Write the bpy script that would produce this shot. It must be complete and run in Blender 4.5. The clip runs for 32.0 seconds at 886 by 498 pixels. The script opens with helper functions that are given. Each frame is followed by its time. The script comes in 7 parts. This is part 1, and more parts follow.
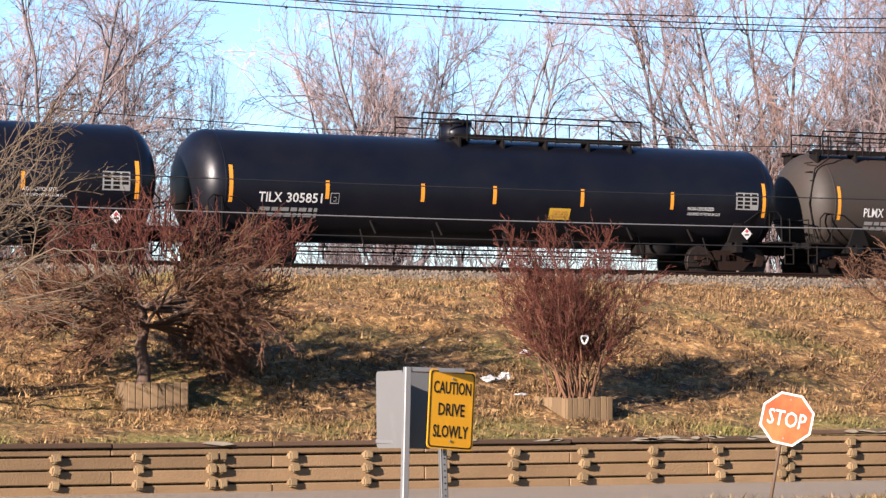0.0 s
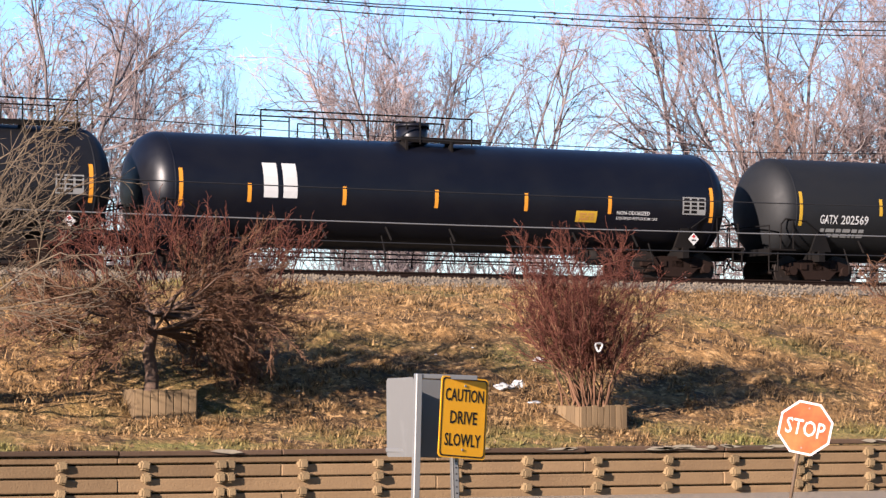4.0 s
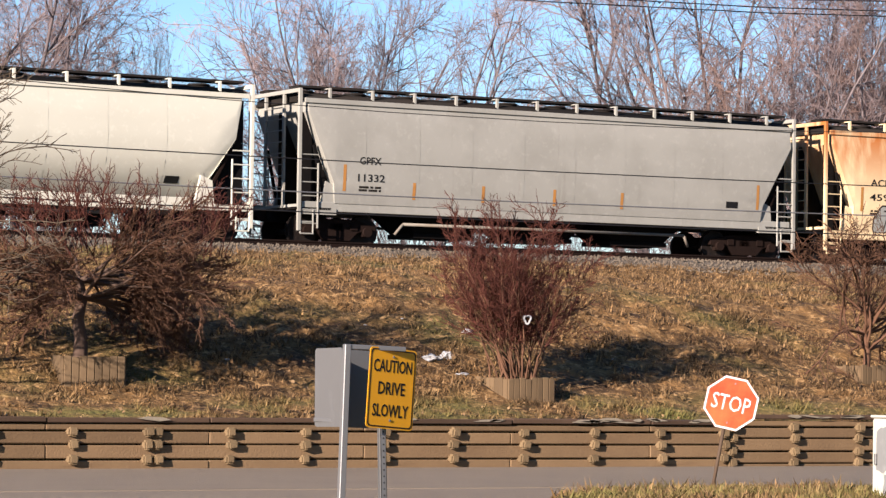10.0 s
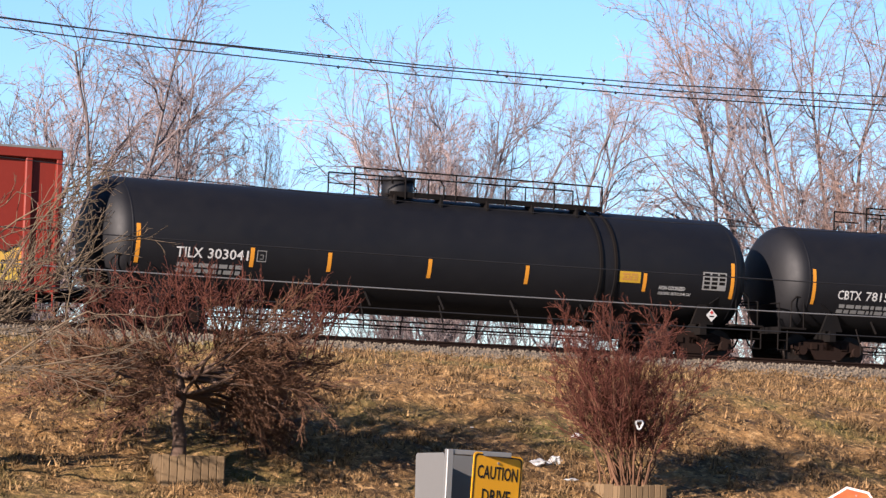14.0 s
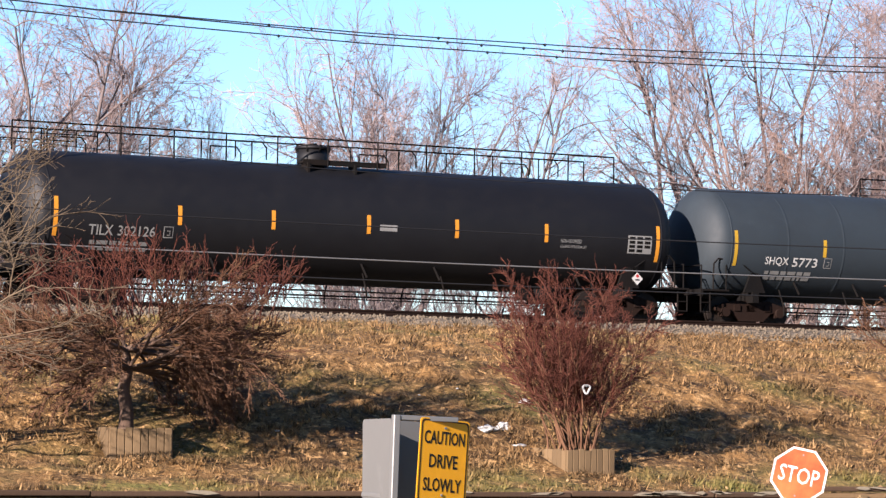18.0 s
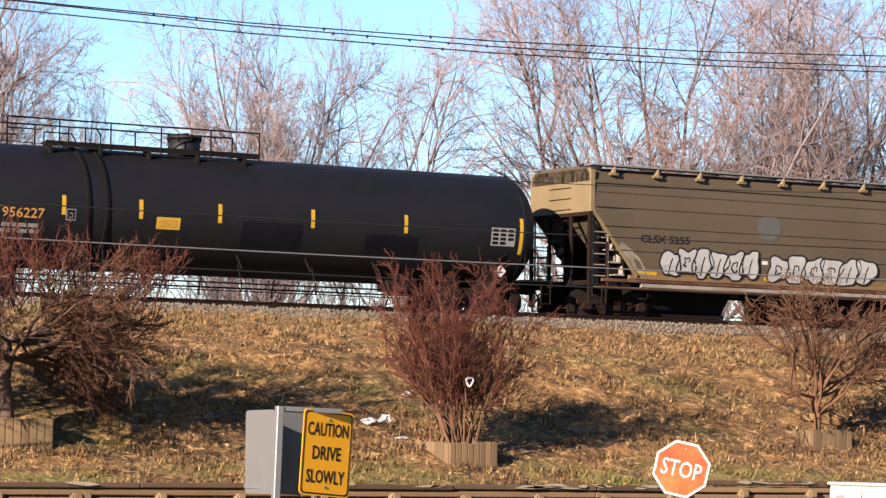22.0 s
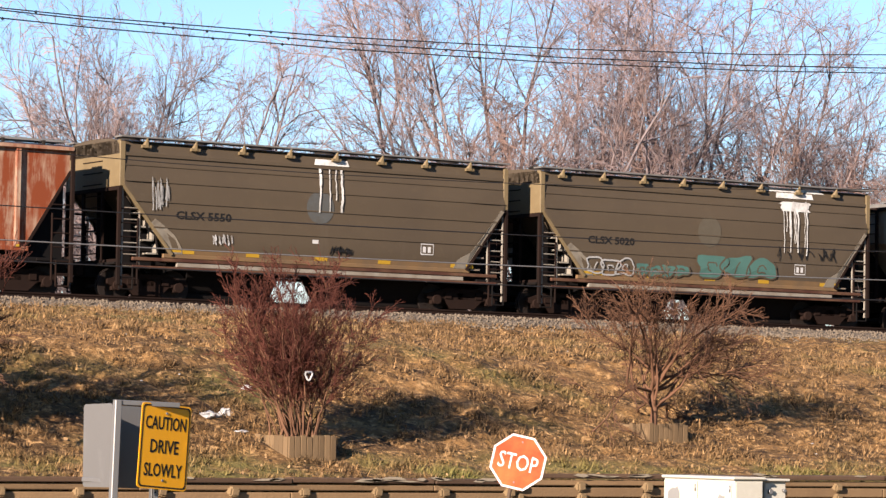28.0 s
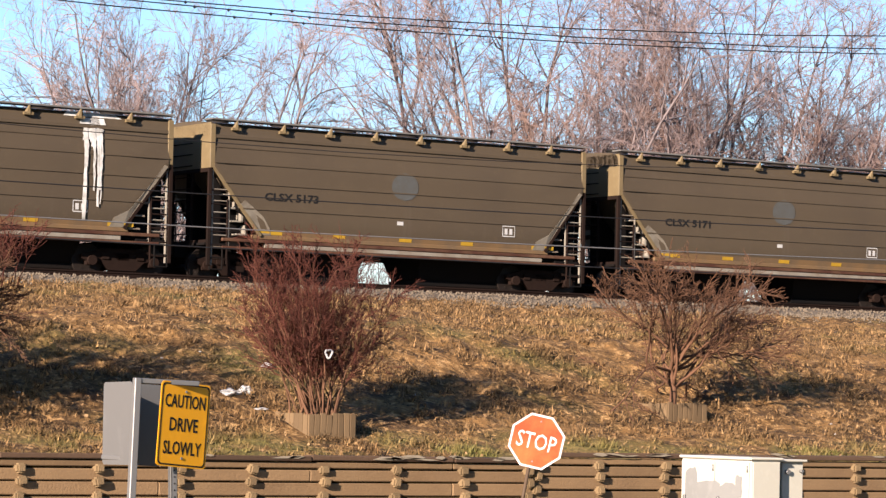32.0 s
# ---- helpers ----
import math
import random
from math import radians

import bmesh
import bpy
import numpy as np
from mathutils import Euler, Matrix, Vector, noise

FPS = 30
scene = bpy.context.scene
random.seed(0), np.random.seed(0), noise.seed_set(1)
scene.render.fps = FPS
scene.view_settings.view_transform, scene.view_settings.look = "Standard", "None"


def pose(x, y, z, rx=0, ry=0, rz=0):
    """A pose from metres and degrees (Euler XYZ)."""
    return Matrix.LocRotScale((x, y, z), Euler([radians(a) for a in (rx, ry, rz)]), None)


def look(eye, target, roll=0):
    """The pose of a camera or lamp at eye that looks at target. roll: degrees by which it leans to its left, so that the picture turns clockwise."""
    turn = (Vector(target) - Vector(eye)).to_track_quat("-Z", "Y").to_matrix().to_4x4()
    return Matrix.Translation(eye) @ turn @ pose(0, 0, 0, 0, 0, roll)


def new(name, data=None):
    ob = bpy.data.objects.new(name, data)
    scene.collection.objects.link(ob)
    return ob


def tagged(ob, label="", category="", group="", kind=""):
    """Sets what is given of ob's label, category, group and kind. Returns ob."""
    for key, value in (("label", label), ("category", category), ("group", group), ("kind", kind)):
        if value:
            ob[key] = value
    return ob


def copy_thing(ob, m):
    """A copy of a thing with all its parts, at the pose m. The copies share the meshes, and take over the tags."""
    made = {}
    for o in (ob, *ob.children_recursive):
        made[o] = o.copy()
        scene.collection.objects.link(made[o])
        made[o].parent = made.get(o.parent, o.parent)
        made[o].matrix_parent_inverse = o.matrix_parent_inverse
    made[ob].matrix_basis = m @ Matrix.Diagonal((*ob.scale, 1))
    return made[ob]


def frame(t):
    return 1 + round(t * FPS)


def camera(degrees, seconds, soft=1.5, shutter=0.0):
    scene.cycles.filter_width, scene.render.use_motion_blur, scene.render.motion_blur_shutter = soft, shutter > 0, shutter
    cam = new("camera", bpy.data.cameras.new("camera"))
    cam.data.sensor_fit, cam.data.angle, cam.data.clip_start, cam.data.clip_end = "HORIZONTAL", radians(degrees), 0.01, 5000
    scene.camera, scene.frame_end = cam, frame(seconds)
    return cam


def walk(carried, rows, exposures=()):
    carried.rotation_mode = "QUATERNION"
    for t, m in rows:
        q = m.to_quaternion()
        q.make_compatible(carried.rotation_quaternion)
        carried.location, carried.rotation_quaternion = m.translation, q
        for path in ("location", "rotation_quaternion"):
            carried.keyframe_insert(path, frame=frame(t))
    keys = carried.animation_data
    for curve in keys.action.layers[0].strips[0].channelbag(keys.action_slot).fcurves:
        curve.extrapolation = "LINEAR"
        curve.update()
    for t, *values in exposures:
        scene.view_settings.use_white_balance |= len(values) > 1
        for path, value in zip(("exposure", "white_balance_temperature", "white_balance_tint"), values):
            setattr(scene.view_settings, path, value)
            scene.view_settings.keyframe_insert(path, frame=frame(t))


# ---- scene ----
cam = camera(16.52, 32.0, 1.4)
# seconds, x, y, z, tilt, roll, heading of the held camera
PATH = [
    (0, -0.00, -0.00, 1.62, 92.64, -0.10, -28.00),
    (0.5, -0.04, -0.08, 1.61, 92.66, -0.25, -27.86),
    (1, 0.03, 0.05, 1.61, 92.68, -0.23, -27.73),
    (1.5, 0.13, 0.24, 1.61, 92.70, -0.23, -27.62),
    (2, 0.23, 0.43, 1.62, 92.72, -0.15, -27.52),
    (2.5, 0.29, 0.58, 1.62, 92.74, -0.13, -27.45),
    (4.5, 0.35, 0.65, 1.61, 92.79, 0.15, -27.97),
    (5, 0.33, 0.62, 1.62, 92.75, 0.26, -28.21),
    (5.5, 0.33, 0.63, 1.62, 92.74, 0.31, -28.48),
    (6, 0.33, 0.61, 1.63, 92.68, 0.46, -28.73),
    (6.5, 0.33, 0.61, 1.62, 92.63, 0.54, -28.99),
    (7, 0.33, 0.62, 1.63, 92.57, 0.63, -29.23),
    (7.5, 0.33, 0.59, 1.63, 92.51, 0.65, -29.35),
    (8, 0.31, 0.57, 1.62, 92.47, 0.73, -29.36),
    (8.5, 0.31, 0.58, 1.62, 92.39, 0.73, -29.33),
    (9, 0.30, 0.55, 1.62, 92.34, 0.75, -29.26),
    (9.5, 0.30, 0.54, 1.62, 92.28, 0.80, -29.17),
    (10, 0.29, 0.53, 1.62, 92.25, 0.82, -29.07),
    (10.5, 0.33, 0.61, 1.62, 92.24, 0.86, -28.91),
    (11, 0.50, 0.92, 1.62, 92.29, 0.93, -28.64),
    (11.5, 0.77, 1.45, 1.62, 92.43, 0.93, -28.23),
    (12, 1.02, 1.93, 1.63, 92.65, 1.02, -27.68),
    (12.5, 1.17, 2.21, 1.62, 92.97, 1.05, -27.09),
    (13, 1.12, 2.00, 1.64, 93.33, 1.19, -26.68),
    (13.5, 1.06, 1.91, 1.65, 93.73, 1.51, -26.69),
    (14, 1.02, 1.80, 1.67, 94.10, 1.77, -26.92),
    (14.5, 0.99, 1.75, 1.67, 94.53, 1.52, -27.35),
    (16.5, 1.00, 1.72, 1.64, 94.46, 1.09, -27.82),
    (17, 0.99, 1.71, 1.63, 94.17, 0.91, -27.82),
    (17.5, 1.00, 1.76, 1.63, 93.84, 0.89, -27.87),
    (18, 1.05, 1.82, 1.63, 93.56, 0.69, -27.96),
    (18.5, 1.06, 1.82, 1.62, 93.41, 0.68, -28.11),
    (19, 1.05, 1.81, 1.62, 93.41, 0.65, -28.31),
    (19.5, 1.05, 1.80, 1.62, 93.41, 0.67, -28.56),
    (20, 1.05, 1.82, 1.62, 93.41, 0.71, -28.82),
    (20.5, 1.05, 1.82, 1.62, 93.42, 0.79, -29.11),
    (21, 1.05, 1.84, 1.62, 93.43, 0.81, -29.41),
    (21.5, 1.07, 1.87, 1.62, 93.44, 0.87, -29.73),
    (22, 1.08, 1.91, 1.62, 93.46, 0.97, -30.16),
    (22.5, 1.08, 1.90, 1.63, 93.48, 1.01, -30.70),
    (23, 1.05, 1.81, 1.62, 93.50, 0.96, -31.34),
    (23.5, 1.04, 1.78, 1.62, 93.61, 0.97, -32.01),
    (24, 1.03, 1.76, 1.62, 93.80, 0.93, -32.69),
    (24.5, 1.03, 1.76, 1.62, 93.98, 0.92, -33.16),
    (25, 1.03, 1.78, 1.62, 94.15, 0.91, -33.32),
    (25.5, 1.03, 1.74, 1.60, 94.33, 0.93, -33.28),
    (27.5, 0.97, 1.68, 1.61, 93.73, 0.85, -33.19),
    (28, 0.99, 1.69, 1.62, 93.39, 0.94, -33.14),
    (28.5, 0.99, 1.68, 1.60, 93.14, 0.91, -33.11),
    (29, 0.97, 1.67, 1.61, 92.99, 0.99, -33.07),
    (29.5, 0.99, 1.70, 1.61, 92.97, 1.02, -33.01),
    (30, 1.00, 1.70, 1.62, 92.96, 1.02, -32.96),
    (30.5, 0.99, 1.66, 1.62, 92.95, 0.91, -32.90),
    (31, 0.99, 1.67, 1.63, 92.93, 1.02, -32.85),
    (31.5, 0.98, 1.65, 1.63, 92.95, 1.05, -32.81),
    (32, 0.95, 1.58, 1.64, 92.96, 1.23, -32.74),
]
# seconds, stops: the camera closes down for the pale hoppers and when it is tipped up
EXPOSURE = [(0, 2.36), (2.5, 2.33), (5, 2.28), (6, 2.24), (8, 2.0), (9, 1.93), (10, 1.87), (12, 1.87), (13, 2.1), (14, 2.04), (17, 2.05), (18, 2.25), (19, 2.25), (21, 2.2), (22, 2.2), (23, 2.12), (24, 1.96), (25, 1.78), (28, 2.1), (32, 2.13)]
walk(cam, [(t, pose(x, y, z, 0, 0, rz) @ pose(0, 0, 0, rx) @ pose(0, 0, 0, 0, 0, roll)) for t, x, y, z, rx, roll, rz in PATH], [(t, e, 5640 if t < 22 else 5960, 18) for t, e in EXPOSURE])

# ---- daylight ----
SUN_AZ, SUN_EL = 205.0, 18.0   # degrees from the +x axis, and above the horizon
world = bpy.data.worlds.new("sky")
scene.world = world
world.use_nodes = True
wt = world.node_tree
sky = wt.nodes.new("ShaderNodeTexSky")
sky.sky_type = "NISHITA"
sky.sun_disc = False
sky.sun_elevation = radians(SUN_EL)
sky.sun_rotation = radians(90 - SUN_AZ)
sky.altitude, sky.air_density, sky.dust_density, sky.ozone_density = 50, 1.0, 0.0, 3.2
hue = wt.nodes.new("ShaderNodeHueSaturation")
hue.inputs["Saturation"].default_value = 1.06
wt.links.new(sky.outputs[0], hue.inputs["Color"])
wt.links.new(hue.outputs[0], wt.nodes["Background"].inputs[0])
wt.nodes["Background"].inputs[1].default_value = 0.0425
sun = new("sun", bpy.data.lights.new("sun", "SUN"))
sun.data.energy, sun.data.angle, sun.data.color = 5.0, radians(0.6), (1.0, 0.81, 0.6)
_az, _el = radians(SUN_AZ), radians(SUN_EL)
sun.matrix_world = look((60 * math.cos(_az), 60 * math.sin(_az), 60 * math.tan(_el) + 3), (0, 0, 3))


# ---- materials ----
def nodes_of(name):
    m = bpy.data.materials.new(name)
    m.use_nodes = True
    t = m.node_tree
    return m, t, t.nodes["Principled BSDF"]


def noise_tex(t, scale, detail=4.0, stretch=(1, 1, 1), rough=0.6):
    co = t.nodes.new("ShaderNodeTexCoord")
    mp = t.nodes.new("ShaderNodeMapping")
    mp.inputs["Scale"].default_value = stretch
    n = t.nodes.new("ShaderNodeTexNoise")
    n.inputs["Scale"].default_value, n.inputs["Detail"].default_value, n.inputs["Roughness"].default_value = scale, detail, rough
    t.links.new(co.outputs["Object"], mp.inputs[0])
    t.links.new(mp.outputs[0], n.inputs["Vector"])
    return n.outputs[0]


def ramp(t, value, lo, hi):
    r = t.nodes.new("ShaderNodeMapRange")
    r.inputs["From Min"].default_value, r.inputs["From Max"].default_value = lo, hi
    t.links.new(value, r.inputs["Value"])
    return r.outputs[0]


def mixed(t, a, b, fac):
    m = t.nodes.new("ShaderNodeMix")
    m.data_type = "RGBA"
    for sock, v in ((m.inputs[6], a), (m.inputs[7], b)):
        if isinstance(v, tuple):
            sock.default_value = (*v, 1)
        else:
            t.links.new(v, sock)
    if isinstance(fac, float):
        m.inputs[0].default_value = fac
    else:
        t.links.new(fac, m.inputs[0])
    return m.outputs[2]


def paint(name, base, rough=0.5, metal=0.0, dirt=None, amount=0.35, fine=6.0, coarse=0.7, streak=None, streak_span=(0.5, 0.7),
          streak_stretch=(2.2, 2.2, 0.25), streak_top=None, bump=0.15, bump_scale=40.0, vary=0.0, gloss=0.2):
    """A worn surface: base colour, dirt at two scales, optional vertical streaks, fine relief."""
    m, t, b = nodes_of(name)
    dirt = dirt or tuple(c * 0.55 for c in base)
    col = mixed(t, base, dirt, ramp(t, noise_tex(t, coarse, 5), 0.42, 0.42 + 0.3 / max(amount, 0.05)))
    col = mixed(t, col, tuple(min(1, c * 1.25) for c in base), ramp(t, noise_tex(t, fine, 6), 0.55, 0.95))
    if streak:
        run = ramp(t, noise_tex(t, 1.0, 6, streak_stretch, 0.65), *streak_span)
        if streak_top:   # rust that runs down from the top edge and thins out
            co, sep, mul = t.nodes.new("ShaderNodeTexCoord"), t.nodes.new("ShaderNodeSeparateXYZ"), t.nodes.new("ShaderNodeMath")
            mul.operation = "MULTIPLY"
            t.links.new(co.outputs["Object"], sep.inputs[0])
            t.links.new(ramp(t, sep.outputs[2], *streak_top), mul.inputs[0])
            t.links.new(run, mul.inputs[1])
            run = mul.outputs[0]
        col = mixed(t, col, streak, run)
    if vary:
        oi = t.nodes.new("ShaderNodeObjectInfo")
        hs = t.nodes.new("ShaderNodeHueSaturation")
        t.links.new(col, hs.inputs["Color"])
        t.links.new(ramp(t, oi.outputs["Random"], -1.0 / vary, 1.0 / vary), hs.inputs["Value"])
        mr = hs.inputs["Value"].links[0].from_node
        mr.inputs["From Min"].default_value, mr.inputs["From Max"].default_value = 0.0, 1.0
        mr.inputs["To Min"].default_value, mr.inputs["To Max"].default_value = 1 - vary, 1 + vary
        col = hs.outputs[0]
    t.links.new(col, b.inputs["Base Color"])
    b.inputs["Metallic"].default_value = metal
    rr = t.nodes.new("ShaderNodeMapRange")
    rr.inputs["To Min"].default_value, rr.inputs["To Max"].default_value = rough - 0.1, min(1, rough + 0.12)
    t.links.new(noise_tex(t, 3.0, 4), rr.inputs["Value"])
    t.links.new(rr.outputs[0], b.inputs["Roughness"])
    if bump:
        bp = t.nodes.new("ShaderNodeBump")
        bp.inputs["Strength"].default_value, bp.inputs["Distance"].default_value = bump, 0.02
        t.links.new(noise_tex(t, bump_scale, 3), bp.inputs["Height"])
        t.links.new(bp.outputs[0], b.inputs["Normal"])
    if gloss is not None:
        b.inputs["Specular IOR Level"].default_value = gloss
    return m


M = {
    "black": paint("black_tank_paint", (0.0024, 0.0027, 0.005), 0.36, gloss=0.2, dirt=(0.00659, 0.00659, 0.00753), amount=0.5, bump=0.03),
    "blackdull": paint("weathered_black_paint", (0.00232, 0.00232, 0.00328), 0.58, gloss=0.24, dirt=(0.00422, 0.00401, 0.00452), amount=0.6, bump=0.05),
    "browntank": paint("sooty_brown_tank_paint", (0.0189, 0.0156, 0.0125), 0.62, dirt=(0.0327, 0.0151, 0.01), amount=0.5, coarse=0.5, bump=0.04),
    "charcoal": paint("charcoal_tank_paint", (0.00385, 0.00421, 0.00497), 0.62, gloss=0.24, dirt=(0.00593, 0.00578, 0.00572), amount=0.5, bump=0.04),
    "grey": paint("grey_tank_paint", (0.0325, 0.0355, 0.035), 0.62, dirt=(0.0273, 0.0277, 0.0248), amount=0.5, bump=0.04),
    "slate": paint("slate_blue_tank_paint", (0.015, 0.0205, 0.026), 0.62, dirt=(0.012, 0.0148, 0.0178), amount=0.5, bump=0.04),
    "steel": paint("dark_underframe_steel", (0.00402, 0.00373, 0.00373), 0.7, gloss=0.06, dirt=(0.0086, 0.00605, 0.00459), amount=0.6, fine=9),
    "rusty": paint("rusty_cast_steel", (0.0105, 0.006, 0.0045), 0.85, gloss=0.06, dirt=(0.0043, 0.00345, 0.00315), amount=0.7, fine=9),
    "wheel": paint("wheel_steel", (0.0129, 0.00975, 0.0086), 0.6, 0.4, dirt=(0.0143, 0.01, 0.00715), amount=0.6),
    "tread": paint("polished_rail_steel", (0.125, 0.117, 0.108), 0.35, 0.9, amount=0.3),
    "orange": paint("orange_reflector", (0.354, 0.15, 0.0125), 0.4, dirt=(0.292, 0.125, 0.0125), amount=0.3, bump=0),
    "yellow": paint("yellow_placard", (0.27, 0.165, 0.012), 0.5, dirt=(0.17, 0.105, 0.012), amount=0.4, bump=0),
    "white": paint("white_stencil", (0.3, 0.3, 0.292), 0.6, dirt=(0.208, 0.208, 0.2), amount=0.3, bump=0),
    "dimwhite": paint("faded_white_stencil", (0.133, 0.133, 0.129), 0.6, dirt=(0.0753, 0.0753, 0.0753), amount=0.5, bump=0),
    "amber": paint("amber_stencil", (0.25, 0.125, 0.0292), 0.6, bump=0),
    "red": paint("red_placard", (0.23, 0.0208, 0.0208), 0.5, bump=0),
    "pink": paint("faded_red_decal", (0.166, 0.0667, 0.0584), 0.6, bump=0),
    "ink": paint("black_stencil", (0.00612, 0.00612, 0.00612), 0.6, bump=0),
    "cream": paint("cream_hopper_paint", (0.225, 0.205, 0.138), 0.5, dirt=(0.166, 0.139, 0.0942), amount=0.45, coarse=0.35, streak=(0.12, 0.0933, 0.0586), streak_span=(0.62, 0.9), bump=0.05),
    "ivory": paint("ivory_hopper_paint", (0.4, 0.39, 0.32), 0.5, dirt=(0.33, 0.315, 0.25), amount=0.4, coarse=0.35, streak=(0.2, 0.18, 0.142), streak_span=(0.64, 0.95), bump=0.05),
    "palegrey": paint("pale_grey_hopper_paint", (0.224, 0.219, 0.189), 0.55, dirt=(0.151, 0.146, 0.123), amount=0.5, streak=(0.121, 0.11, 0.0875), streak_span=(0.6, 0.9), bump=0.05),
    "rustcream": paint("rust_streaked_cream_paint", (0.5, 0.39, 0.228), 0.55, dirt=(0.42, 0.3, 0.15), amount=0.5, coarse=0.3, streak=(0.29, 0.098, 0.021), streak_span=(0.42, 0.58), streak_stretch=(0.8, 0.8, 0.2), streak_top=(2.1, 3.7), bump=0.06),
    "olive": paint("olive_drab_hopper_paint", (0.0505, 0.0385, 0.0242), 0.55, dirt=(0.0346, 0.0271, 0.0194), amount=0.5, coarse=0.3, streak=(0.0629, 0.0513, 0.0386), streak_span=(0.6, 0.9), bump=0.05),
    # lighter copy of olive: sun on the end faces is put into the colour
    "olivelight": paint("sun_bleached_tan_paint", (0.106, 0.0799, 0.0408), 0.6, dirt=(0.0646, 0.0454, 0.0214), amount=0.6, bump=0.06),
    "rib": paint("rust_stained_white_paint", (0.213, 0.215, 0.183), 0.55, dirt=(0.173, 0.153, 0.102), amount=0.5, coarse=0.6, streak=(0.16, 0.08, 0.022), streak_span=(0.55, 0.68), streak_stretch=(0.8, 0.8, 0.16), bump=0.06),
    "ribrust": paint("heavily_rusted_paint", (0.25, 0.205, 0.15), 0.65, dirt=(0.15, 0.042, 0.012), amount=0.9, coarse=0.9, streak=(0.115, 0.027, 0.008), streak_span=(0.42, 0.56), streak_stretch=(1.3, 1.3, 0.3), bump=0.1),
    "ribgrey": paint("grimy_light_grey_paint", (0.155, 0.137, 0.102), 0.55, dirt=(0.111, 0.09, 0.0597), amount=0.6, coarse=0.5, streak=(0.0886, 0.0468, 0.0175), streak_span=(0.52, 0.66), streak_stretch=(0.9, 0.9, 0.16), bump=0.06),
    "boxred": paint("oxide_red_boxcar_paint", (0.11, 0.0125, 0.0068), 0.55, dirt=(0.08, 0.0095, 0.0055), amount=0.4, coarse=0.5, streak=(0.13, 0.024, 0.014), streak_span=(0.56, 0.8), bump=0.05),
    "roofdark": paint("sooty_roof_steel", (0.0121, 0.011, 0.00966), 0.75, gloss=0.06, dirt=(0.019, 0.0131, 0.00966), amount=0.5),
    "roofsilver": paint("bare_galvanised_roof", (0.132, 0.129, 0.122), 0.5, 0.3, dirt=(0.0791, 0.0689, 0.0527), amount=0.6),
    "dusted": paint("caked_cement_dust", (0.125, 0.112, 0.088), 0.85, dirt=(0.052, 0.04, 0.026), amount=0.75, coarse=2.2, bump=0.1),
    "sillwhite": paint("scuffed_white_sill", (0.151, 0.139, 0.114), 0.6, dirt=(0.0754, 0.0452, 0.0241), amount=0.7, coarse=1.2, bump=0.05),
    "silver": paint("silver_spray_paint", (0.208, 0.208, 0.2), 0.4, bump=0),
    "teal": paint("teal_spray_paint", (0.04, 0.0896, 0.0767), 0.5, bump=0),
    "blue": paint("blue_spray_paint", (0.0208, 0.0584, 0.125), 0.5, bump=0),
    "lemon": paint("lemon_spray_paint", (0.3, 0.225, 0.03), 0.5, dirt=(0.34, 0.15, 0.05), amount=0.9, coarse=1.4, bump=0),
    "sprayorange": paint("orange_spray_paint", (0.25, 0.0836, 0.0125), 0.5, bump=0),
    "spraygreen": paint("green_spray_paint", (0.095, 0.115, 0.062), 0.5, bump=0),
    "maroon": paint("maroon_spray_paint", (0.05, 0.0125, 0.0146), 0.5, bump=0),
    "greyspray": paint("grey_spray_paint", (0.215, 0.215, 0.19), 0.5, dirt=(0.15, 0.175, 0.165), amount=0.6, bump=0),
    "faded": paint("faded_round_emblem", (0.059, 0.051, 0.036), 0.6, dirt=(0.05, 0.042, 0.0285), amount=0.7, coarse=4, bump=0),
    "fadedblue": paint("faded_blue_emblem", (0.05, 0.0525, 0.0505), 0.6, dirt=(0.046, 0.0415, 0.032), amount=0.7, coarse=4, bump=0),
    "rustsill": paint("rust_eaten_side_sill", (0.033, 0.012, 0.007), 0.8, dirt=(0.085, 0.048, 0.025), amount=0.8, coarse=1.4, bump=0.1),
    "ochre": paint("ochre_stained_sill_edge", (0.1, 0.062, 0.028), 0.7, dirt=(0.055, 0.043, 0.03), amount=0.7, coarse=1.1, bump=0.05),
    "timber": paint("weathered_brown_timber", (0.13, 0.084, 0.042), 0.85, dirt=(0.085, 0.053, 0.027), amount=0.5, coarse=0.8, fine=14, streak=(0.0532, 0.0314, 0.0153), streak_span=(0.6, 0.9), streak_stretch=(0.5, 6, 8), bump=0.5, bump_scale=25, vary=0.18),
    "cap": paint("dark_stained_cap_timber", (0.0441, 0.0269, 0.0159), 0.9, dirt=(0.0726, 0.0449, 0.0278), amount=0.6, fine=12, bump=0.5, bump_scale=25, vary=0.25),
    "stub": paint("end_grain_timber", (0.128, 0.0895, 0.0454), 0.9, dirt=(0.0855, 0.0553, 0.0284), amount=0.5, fine=16, bump=0.5, vary=0.2),
    "plank": paint("greying_planter_plank", (0.098, 0.066, 0.034), 0.85, dirt=(0.055, 0.036, 0.019), amount=0.5, fine=12, streak=(0.0439, 0.0257, 0.0116), streak_span=(0.58, 0.85), streak_stretch=(8, 8, 0.6), bump=0.4, vary=0.22),
    "asphalt": paint("sun_bleached_asphalt", (0.168, 0.135, 0.095), 0.9, dirt=(0.126, 0.1, 0.07), amount=0.5, coarse=0.25, fine=30, bump=0.4, bump_scale=120),
    "galv": paint("galvanised_sign_steel", (0.151, 0.151, 0.147), 0.45, 0.5, dirt=(0.106, 0.106, 0.102), amount=0.4, bump=0.03),
